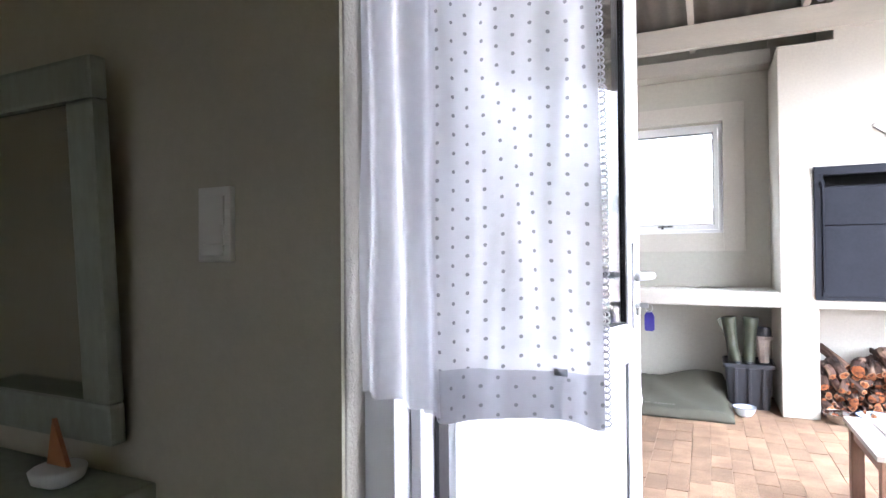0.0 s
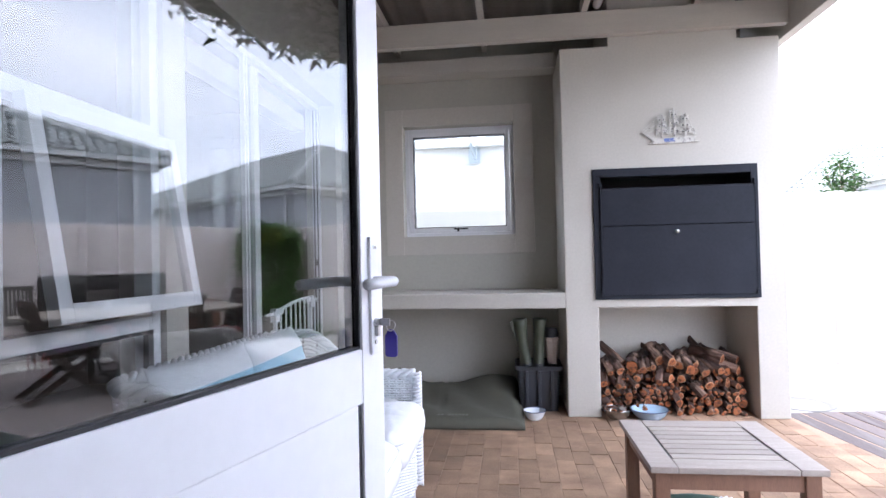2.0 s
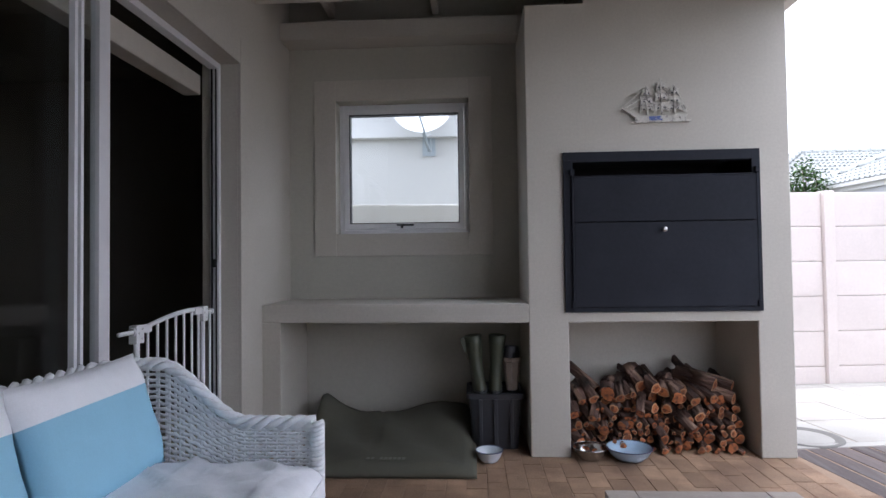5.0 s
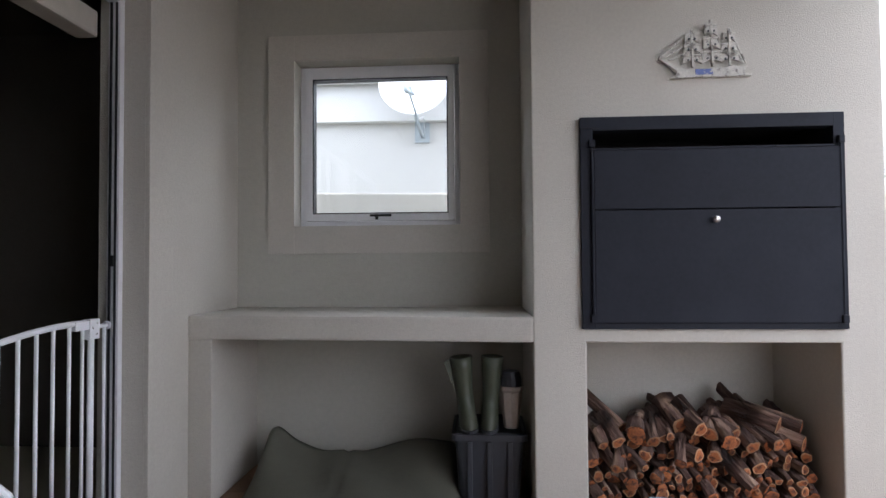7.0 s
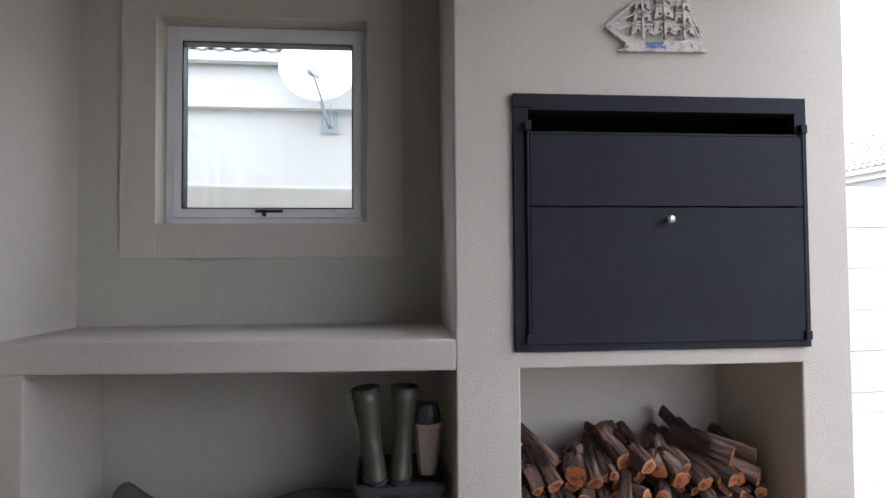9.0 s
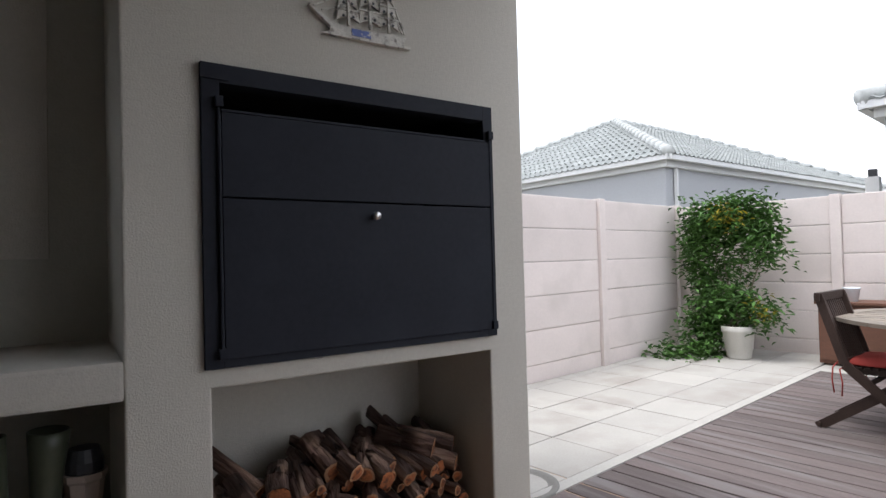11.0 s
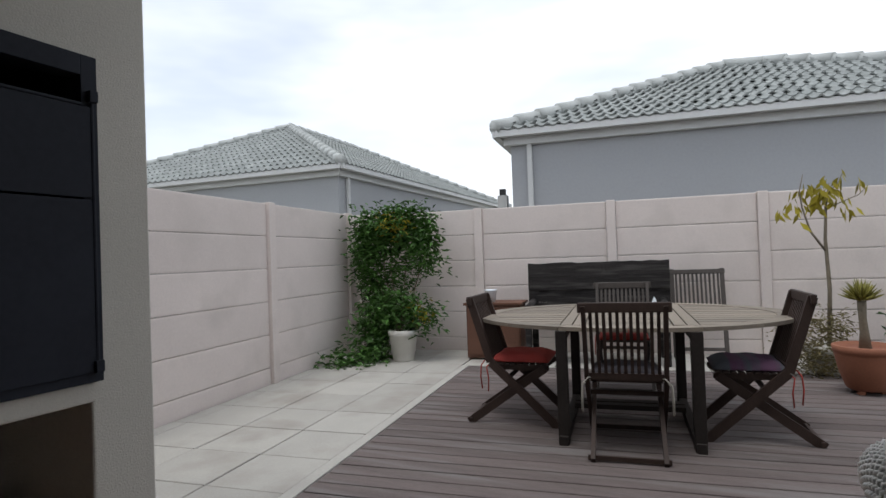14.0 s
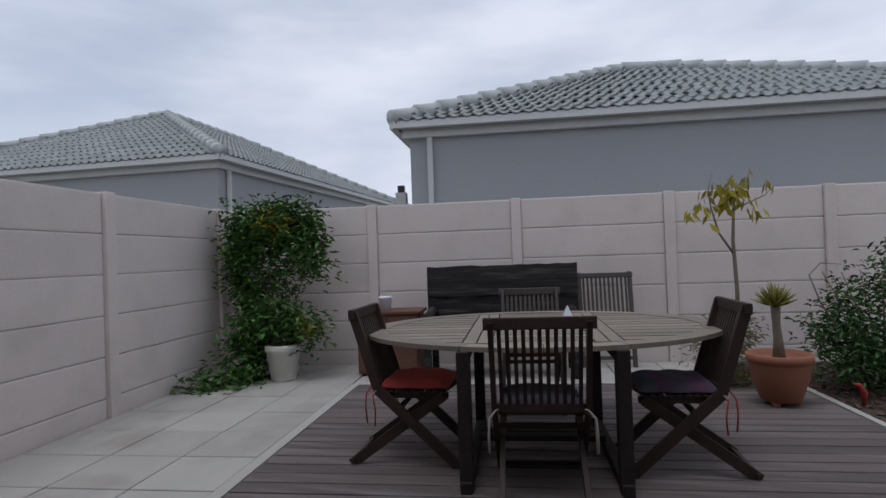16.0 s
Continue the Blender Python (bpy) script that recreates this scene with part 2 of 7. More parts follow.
# ---- ground and floors ----
bm = bmesh.new()
box(bm, -400, 400, -400, 400, -0.4, -0.12)
struct("ground", bm, M_GROUND, "dry ground that runs to the horizon")
struct("floor_patio_bed", boxes((-1.95, 2.3, -4.13, 0.75, -0.12, -0.0035)), M_MORTAR, "sandy joints under the clay pavers")
struct("floor_house", boxes((-3.6, 1.2, -8.0, -4.13, -0.12, 0.09), (-4.6, -1.95, -4.0, 0.69, -0.12, 0.09)), M_INNER, "plain dim floor inside the house")

# ---- house walls round the patio ----
struct("wall_inner", boxes((-3.6, -1.0225, -4.358, -4.35, 0.09, 2.7), (0.1025, 1.0, -4.358, -4.35, 0.09, 2.7), (-1.0, 0.08, -4.358, -4.35, 2.27, 2.7)), M_INNER, "dim beige inner wall paint")
# the far wall has an unseen opening, sized to light the room
struct("wall_room", boxes((-3.7, -3.6, -8.1, -4.36, 0, 2.8), (1.2, 1.3, -8.1, -4.36, 0, 2.8), (-3.6, -1.04, -8.1, -8.0, 0, 2.8), (-0.68, 1.2, -8.1, -8.0, 0, 2.8), (-1.04, -0.68, -8.1, -8.0, 0, 1.25), (-1.04, -0.68, -8.1, -8.0, 1.72, 2.8)), M_INNER, "beige walls of the dim room")
struct("ceiling_room", boxes((-3.7, 1.3, -8.1, -4.36, 2.7, 2.8)), M_WHITE, "plain white room ceiling")
# west wall with the sliding doorway
struct("wall_west", boxes((-1.965, -1.75, -0.285, 0.95, 0, 3.3), (-1.95, -1.75, -2.27, -0.285, 2.44, 3.3), (-1.95, -1.75, -2.42, -2.27, 0, 3.3), (-1.95, -1.75, -3.95, -2.42, 0, 0.45), (-1.95, -1.75, -3.95, -2.42, 2.44, 3.3), (-1.95, -1.75, -4.13, -3.95, 0, 3.3)), M_PLASTER, "greige plastered wall beside the patio")
struct("trim_sliding_door", boxes((-1.75, -1.728, -0.285, -0.09, 0, 2.6), (-1.75, -1.728, -2.27, -0.285, 2.44, 2.6), bev=0.004), M_PLASTER, "raised plaster band round the sliding doorway")
# room behind the gate: its shade comes from the dark colour
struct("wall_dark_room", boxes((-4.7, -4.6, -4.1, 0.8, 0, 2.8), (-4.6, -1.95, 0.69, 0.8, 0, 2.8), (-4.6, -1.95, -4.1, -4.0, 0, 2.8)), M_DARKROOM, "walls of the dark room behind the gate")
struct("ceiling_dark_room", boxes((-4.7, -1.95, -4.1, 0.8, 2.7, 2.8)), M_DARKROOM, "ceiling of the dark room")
# north wall with the window
WX0, WX1, WZ0, WZ1 = -1.385, -0.367, 1.455, 2.478
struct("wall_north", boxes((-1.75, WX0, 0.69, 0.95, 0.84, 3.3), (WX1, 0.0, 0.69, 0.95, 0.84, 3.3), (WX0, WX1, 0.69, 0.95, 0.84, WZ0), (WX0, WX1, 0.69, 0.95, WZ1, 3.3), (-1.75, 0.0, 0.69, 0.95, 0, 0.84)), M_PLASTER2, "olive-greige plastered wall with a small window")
struct("trim_window", boxes((-1.55, WX0, 0.672, 0.69, 1.285, 2.635), (WX1, -0.192, 0.672, 0.69, 1.285, 2.635), (WX0, WX1, 0.672, 0.69, 1.285, WZ0), (WX0, WX1, 0.672, 0.69, WZ1, 2.635), bev=0.003), M_PLASTER, "raised plaster band round the window")
struct("trim_soffit", boxes((-1.75, 0.0, 0.48, 0.69, 2.885, 3.02), bev=0.012), M_PLASTER, "plastered beam over the window niche")
# shelf and chimney breast
def skewed(bm):
    """The niche front stands slightly askew to the chimney."""
    for v in bm.verts:
        if v.co.y < 0.1:
            v.co.y += 0.10 * -v.co.x / 1.75
    return bm


struct("built_in_shelf", skewed(boxes((-1.75, 0.0, -0.005, 0.69, 0.84, 0.961), bev=0.012)), M_PLASTER, "greige plastered built-in shelf over the niche")
struct("shelf_pier", skewed(boxes((-1.75, -1.622, 0.0, 0.69, 0, 0.84), bev=0.008)), M_PLASTER, "plastered pier under the shelf")


def solid(xs, ys, zs, filled, bev):
    """One closed body made of the grid cells that are filled, with softened edges."""
    bm = bmesh.new()
    at = {}
    def vert(i, j, k):
        if (i, j, k) not in at:
            at[i, j, k] = bm.verts.new((xs[i], ys[j], zs[k]))
        return at[i, j, k]
    def full(i, j, k):
        inside = 0 <= i < len(xs) - 1 and 0 <= j < len(ys) - 1 and 0 <= k < len(zs) - 1
        return inside and filled((xs[i] + xs[i + 1]) / 2, (ys[j] + ys[j + 1]) / 2, (zs[k] + zs[k + 1]) / 2)
    for i, j, k in itertools.product(range(len(xs) - 1), range(len(ys) - 1), range(len(zs) - 1)):
        if full(i, j, k):
            for d, quad in (((-1, 0, 0), ((0, 0, 0), (0, 0, 1), (0, 1, 1), (0, 1, 0))), ((1, 0, 0), ((1, 0, 0), (1, 1, 0), (1, 1, 1), (1, 0, 1))),
                            ((0, -1, 0), ((0, 0, 0), (1, 0, 0), (1, 0, 1), (0, 0, 1))), ((0, 1, 0), ((0, 1, 0), (0, 1, 1), (1, 1, 1), (1, 1, 0))),
                            ((0, 0, -1), ((0, 0, 0), (0, 1, 0), (1, 1, 0), (1, 0, 0))), ((0, 0, 1), ((0, 0, 1), (1, 0, 1), (1, 1, 1), (0, 1, 1)))):
                if not full(i + d[0], j + d[1], k + d[2]):
                    bm.faces.new([vert(i + q[0], j + q[1], k + q[2]) for q in quad])
    bmesh.ops.recalc_face_normals(bm, faces=bm.faces)
    sharp = [e for e in bm.edges if len(e.link_faces) == 2 and e.calc_face_angle() > 0.5 and e.is_convex]
    bmesh.ops.bevel(bm, geom=sharp, offset=bev, segments=3, profile=0.5, affect="EDGES")
    return bm


struct("wall_house_back", solid((-3.8, -1.02, 0.1, 1.3), (-4.35, -4.13), (0.0, 2.25, 3.3), lambda x, y, z: z > 2.25 or not -1.02 < x < 0.1, 0.004), M_PLASTER, "greige plastered house wall with a doorway")


def chimney_cell(x, y, z):
    if z < 0.84:
        return x < 0.25 or x > 1.405 or y > 0.62
    if 0.905 < z < 1.9:
        return x < 0.25 or x > 1.405 or y > 0.55
    if z > 2.865:
        return 0.37 < x < 1.32 or y > 0.69
    return True


struct("chimney_breast", solid((0.0, 0.25, 0.37, 1.32, 1.405, 1.62), (0.0, 0.55, 0.62, 0.69, 0.95), (0.0, 0.84, 0.905, 1.900, 2.865, 3.26), chimney_cell, 0.009), M_PLASTER, "textured greige plaster chimney breast with a wood niche")

# ---- patio roof: beams, rafters, sheets ----
ROOF_Y0, ROOF_Y1 = -4.13, 0.66
def timber(name, b, label):
    o = part(name, boxes(b, bev=0.006), M_BEAM, None, label)
    return tagged(o, kind="structure")
timber("beam_front", (-1.75, 1.66, -0.075, -0.006, 2.93, 3.115), "cream painted roof beam against the chimney")
timber("beam_side", (1.66, 1.74, -4.13, 0.95, 2.86, 3.24), "cream painted edge beam of the patio roof")
timber("beam_middle", (-1.75, 1.66, -2.25, -2.18, 2.93, 3.115), "cream painted roof beam")
for x in (-1.40, -0.605, 0.19, 1.02):
    timber("rafter", (x - 0.024, x + 0.024, ROOF_Y0, ROOF_Y1 if x < 0.3 and x > 0.35 or x < 0.0 else -0.01, 3.118, 3.21), "cream painted roof rafter")
for y in (-3.4, -1.4, -0.55, 0.3):
    o = part("purlin", boxes((-1.75, 0.36 if y > 0 else 1.66, y - 0.02, y + 0.02, 3.212, 3.25)), M_BEAM, None, "cream painted roof purlin")
    tagged(o, kind="structure")
bm = bmesh.new()
tube(bm, [(0.285, -4.1, 3.16), (0.285, -0.08, 3.16)], 0.032, 12)
struct("conduit_pipe", bm, M_ALU, "white round pipe along a rafter", smooth=True)
bm = bmesh.new()
cols = 190
x0, x1 = -1.75, 1.80
prev = None
for i in range(cols + 1):
    x = x0 + (x1 - x0) * i / cols
    z = 3.272 + 0.016 * math.sin(2 * math.pi * (x - x0) / 0.146)
    cur = [bm.verts.new((x, y, z + dz)) for y, dz in ((ROOF_Y0, 0), (0.95, 0), (0.95, 0.008), (ROOF_Y0, 0.008))]
    if prev:
        for j in range(4):
            bm.faces.new((prev[j], prev[(j + 1) % 4], cur[(j + 1) % 4], cur[j]))
    prev = cur
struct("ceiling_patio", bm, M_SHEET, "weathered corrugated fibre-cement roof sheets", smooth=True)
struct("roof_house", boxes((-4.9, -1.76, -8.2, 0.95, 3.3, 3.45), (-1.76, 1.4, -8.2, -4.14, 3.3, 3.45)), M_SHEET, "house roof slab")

# ---- paving and fence of the yard ----
struct("pavement_bed", boxes((1.64, 7.6, -9.0, 1.95, -0.12, -0.035)), M_GROUT, "sand joints between the concrete pavers", YARD)
struct("pavement_bed_back", boxes((-8, 1.70, 0.80, 1.95, -0.12, -0.035)), M_GROUT, "ground strip behind the house", YARD)
PITCH = 0.343


def fence(name, posts, fixed, along, label, FH=1.88, paint=M_FENCE):
    """Precast concrete fence: slotted posts and stacked panels, each a piece of its own."""
    f = thing(name, label, "fence", YARD, kind="structure")
    def bx(a0, a1, t0, t1, z0, z1, bev):
        return boxes((a0, a1, t0, t1, z0, z1) if along == "u" else (t0, t1, a0, a1, z0, z1), bev=bev)
    for p in posts:
        part("post", bx(p - 0.055, p + 0.055, fixed - 0.06, fixed + 0.06, -0.1, FH + 0.012, 0.012), paint, f)
    for p, q in zip(posts, posts[1:]):
        for k in range(6):
            z1 = FH - k * PITCH
            z0 = max(-0.1, z1 - PITCH + 0.002)
            part("panel", bx(min(p, q) + 0.057, max(p, q) - 0.057, fixed - 0.022, fixed + 0.022, z0, z1, 0.017), paint, f)
    return f


fence("fence_side", [1.55, 3.40, 5.21, 7.03, 7.45], 1.795, "u", "pinkish precast concrete panel fence along the paving")
fence("fence_north", [-5.3, -3.55, -1.75, -0.02, 1.55], 1.80, "u", "pale precast concrete fence behind the house", 1.78, M_WHITE)
fence("fence_back", [1.70, 0.057, -1.643, -3.333, -4.985, -6.66, -8.34, -10.0], 7.45, "v", "pinkish precast concrete panel fence behind the bench")


# ---- neighbouring houses with tiled hip roofs ----
def hip_house(name, label, m, L, W, eave, rise, ridge0, ridge1, wall_m, inset=0.2, tile=0.17, course=0.325, fascia=0.16):
    """Origin at the near eave corner; eaves run L along x and W along y; the ridge runs between two points."""
    h = thing(name, label, "house", m)
    part("wall", boxes((inset, L - inset, inset, W - inset, -0.3, eave - 0.02)), wall_m, h)
    part("fascia", boxes((0.10, L - 0.10, 0.10, W - 0.10, eave - 0.06 - fascia, eave - 0.06), bev=0.01), M_TRIM, h, "pale grey fascia band")
    bm = bmesh.new()
    for a, b in (((0, 0), (L, 0)), ((L, 0), (L, W)), ((L, W), (0, W)), ((0, W), (0, 0))):
        bar(bm, (a[0], a[1], eave - 0.05), (b[0], b[1], eave - 0.05), 0.11, 0.10)
    part("gutter", bm, M_TRIM, h, "grey metal gutter")
    bm = bmesh.new()
    for x, y in ((inset + 0.3, inset - 0.05),):
        bar(bm, (x, y, -0.3), (x, y, eave - 0.1), 0.075, 0.055, (0, 1, 0))
    part("downpipe", bm, M_TRIM, h, "square metal downpipe")
    a, b = Vector((*ridge0, eave + rise)), Vector((*ridge1, eave + rise))
    c = [Vector((-0.02, -0.02, eave)), Vector((L + 0.02, -0.02, eave)), Vector((L + 0.02, W + 0.02, eave)), Vector((-0.02, W + 0.02, eave))]
    along_x = abs(ridge1[0] - ridge0[0]) > abs(ridge1[1] - ridge0[1])
    if along_x:
        faces = [(c[0], c[1], b, a), (c[3], c[0], a, a), (c[1], c[2], b, b), (c[2], c[3], a, b)]
    else:
        faces = [(c[3], c[0], a, b), (c[0], c[1], a, a), (c[1], c[2], b, a), (c[2], c[3], b, b)]
    under = bmesh.new()
    verts, quads = [], []
    for p0, p1, q1, q0 in faces:
        # p0-p1 is the eave, q0-q1 the ridge side; courses climb from eave to ridge
        e = p1 - p0
        elen = e.length
        ex = e / elen
        mid = (q0 + q1) / 2 - p0
        up = mid - ex * mid.dot(ex)
        slope = up.length
        uy = up / slope
        nz = ex.cross(uy)
        if nz.z < 0:
            nz = -nz
        vs = [under.verts.new(p - nz * 0.03) for p in ((p0, p1, q1, q0) if (q1 - q0).length > 0.01 else (p0, p1, q1))]
        under.faces.new(vs)
        l0, l1 = (q0 - p0).dot(ex), (q1 - p0).dot(ex)
        rows = int(slope / course)
        course_h = slope / rows
        steps = 6
        for r in range(rows):
            s0, s1 = r * course_h - 0.04, (r + 1) * course_h + 0.03
            k = r * course_h / slope
            xa, xb = l0 * (r + 0.35) / rows, elen - (elen - l1) * (r + 0.35) / rows
            n = max(1, int((xb - xa) / tile))
            w = (xb - xa) / n
            for i in range(n):
                base = len(verts)
                for j in range(steps + 1):
                    f = j / steps
                    # an S-shaped tile: roll then pan
                    hgt = 0.030 * math.sin(math.pi * f / 0.45) if f < 0.45 else -0.014 * math.sin(math.pi * (f - 0.45) / 0.55)
                    for s, lift in ((s0, 0.038), (s1, 0.008)):
                        verts.append(p0 + ex * (xa + (i + f) * w) + uy * s + nz * (hgt + lift))
                    verts.append(p0 + ex * (xa + (i + f) * w) + uy * s0 + nz * (hgt + 0.012))
                for j in range(steps):
                    o = base + j * 3
                    quads.append((o, o + 3, o + 4, o + 1))
                    quads.append((o + 2, o + 5, o + 3, o))
    part("roof_deck", under, M_TILE, h)
    me = bpy.data.meshes.new("roof_tile")
    me.from_pydata([tuple(v) for v in verts], [], quads)
    me.materials.append(M_TILE)
    ob = new("roof_tile", me)
    ob.parent = h
    tagged(ob, "rows of grey S-shaped roof tiles", kind="stuff")
    caps = [(c[0], a), (c[1], b if along_x else a), (c[2], b), (c[3], a if along_x else b), (a, b)]
    cap = bmesh.new()
    for p, q in caps:
        d = q - p
        n = max(1, int(d.length / 0.42))
        for i in range(n):
            s, t = p + d * (i / n) + Vector((0, 0, 0.05)), p + d * ((i + 1.12) / n) + Vector((0, 0, 0.03))
            tube(cap, [s, t], 0.1, 8, radii=[0.125, 0.105])
    o = part("ridge_cap", cap, M_TILECAP, h, "rounded ridge and hip capping tiles", smooth=True)
    tagged(o, kind="stuff")
    return h


# near house behind the back fence; its long eave faces the yard
hip_house("neighbour_house", "grey plastered house with a grey tiled hip roof", YARD @ pose(8.8, 0.06, 0, 0, 0, -90), 8.6, 7.86, 3.2, 1.70, (3.93, 3.93), (4.67, 3.93), M_HOUSE)
# farther house past the fence corner
hip_house("neighbour_house", "grey house with a long tiled hip roof past the fence corner", pose(9.7, 4.75, 0, 0, 0, 3), 13.0, 9.0, 3.2, 2.12, (4.5, 4.5), (8.5, 4.5), M_HOUSE)
# white house north of the window
hip_house("neighbour_house", "white house with tiled eaves behind the window", pose(-9.0, 3.55, 0, 0, 0, 1), 11.6, 8.0, 3.42, 2.0, (4.0, 4.0), (7.6, 4.0), M_HOUSE2, fascia=0.47)
# distant house seen past the chimney, over the fence
hip_house("neighbour_house", "distant house with a pale tiled hip roof over the fence", pose(8.5, 15.3, 0), 12.0, 8.0, 3.2, 2.2, (4.0, 4.0), (8.0, 4.0), M_HOUSE2)


# ---- more materials ----
M_WICKER = mat("white_painted_wicker", (0.80, 0.82, 0.84), 0.55, vary=0.1, scale=20, fine=90, bump=0.2, stain=(0.5, 0.5, 0.5), stain_scale=12, stain_at=(0.6, 0.85))
# same wicker, greyed and warmed: the light's tone put into the colour
M_GREYWICKER = mat("grey_toned_wicker", (0.60, 0.575, 0.54), 0.6, vary=0.14, scale=20, fine=90, bump=0.2, stain=(0.36, 0.34, 0.32), stain_scale=12, stain_at=(0.6, 0.85))
M_CUSHION = mat("white_cotton", (0.84, 0.85, 0.88), 0.9, vary=0.05, scale=5, fine=250, bump=0.35, bump_scale=14, dist=0.012)
M_OLIVE = mat("olive_canvas", (0.098, 0.096, 0.072), 0.85, vary=0.15, scale=6, fine=200, bump=0.4, bump_scale=9, dist=0.012)
M_TUB = mat("dark_grey_plastic", (0.035, 0.038, 0.045), 0.45, vary=0.12, fine=40, bump=0.05)
M_BOOT = mat("olive_rubber", (0.055, 0.062, 0.040), 0.45, vary=0.15, scale=12, fine=60, bump=0.15)
M_BEIGE = mat("beige_plastic", (0.43, 0.36, 0.31), 0.5, vary=0.1)
M_ENAMEL = mat("pale_blue_enamel", (0.42, 0.56, 0.70), 0.25, vary=0.04, bump=0.02)
M_ENAMELW = mat("white_enamel", (0.70, 0.74, 0.78), 0.25, vary=0.04, bump=0.02)
M_STAINLESS = mat("stainless_steel", (0.55, 0.55, 0.55), 0.15, 1.0, vary=0.05, bump=0.02)
M_BARK = mat("log_bark", (0.096, 0.053, 0.040), 0.95, vary=0.5, scale=22, fine=80, bump=1.0, bump_scale=42, dist=0.03, spread=0.4, stretch=(1, 1, 0.16), stain=(0.28, 0.180, 0.130), stain_scale=14, stain_at=(0.53, 0.66))
M_CUT = mat("cut_log_end", (0.31, 0.100, 0.034), 0.85, vary=0.4, scale=20, fine=90, bump=0.6, spread=0.4, stain=(0.070, 0.024, 0.014), stain_scale=30, stain_at=(0.50, 0.64))
M_SAP = mat("pale_sapwood", (0.36, 0.19, 0.10), 0.85, vary=0.3, scale=20, fine=90, bump=0.5, spread=0.35)
M_SHIP = mat("chipped_white_paint", (0.56, 0.54, 0.49), 0.8, vary=0.2, scale=25, fine=120, bump=0.5, stain=(0.25, 0.23, 0.21), stain_scale=35, stain_at=(0.55, 0.64))
M_SHIPBLUE = mat("chipped_blue_paint", (0.12, 0.16, 0.36), 0.8, vary=0.2, stain=(0.55, 0.54, 0.52), stain_scale=40, stain_at=(0.56, 0.64))
M_TEAK = mat("weathered_teak_top", (0.37, 0.32, 0.28), 0.75, vary=0.2, scale=5, fine=60, bump=0.35, stretch=(1, 8, 8), spread=0.1)
M_TEAKLEG = mat("oiled_teak", (0.235, 0.125, 0.08), 0.6, vary=0.22, scale=6, fine=60, bump=0.3, stretch=(6, 6, 0.8))
M_GREEN = mat("green_canvas", (0.05, 0.115, 0.085), 0.8, vary=0.12, fine=120)
M_TAG = mat("violet_blue_plastic", (0.035, 0.02, 0.30), 0.35, vary=0.05, bump=0.02)
M_MIRRORFRAME = mat("grey_green_frame", (0.26, 0.275, 0.215), 0.7, vary=0.15, scale=8, stretch=(1, 1, 0.3))
M_MIRROR = mat("silvered_glass", (0.55, 0.55, 0.53), 0.03, 1.0, vary=0.02, bump=0)
M_PLASTIC = mat("white_plastic", (0.66, 0.64, 0.58), 0.4, vary=0.03, bump=0)
M_ORANGE = mat("orange_clay", (0.45, 0.17, 0.06), 0.6)
M_DISH = mat("satellite_dish_paint", (0.80, 0.81, 0.82), 0.4, vary=0.04, bump=0.02)
M_GALV = mat("galvanised_steel", (0.36, 0.41, 0.44), 0.6, 0.25, vary=0.15, scale=15)
M_BLACKP = mat("black_plastic", (0.012, 0.012, 0.013), 0.4)


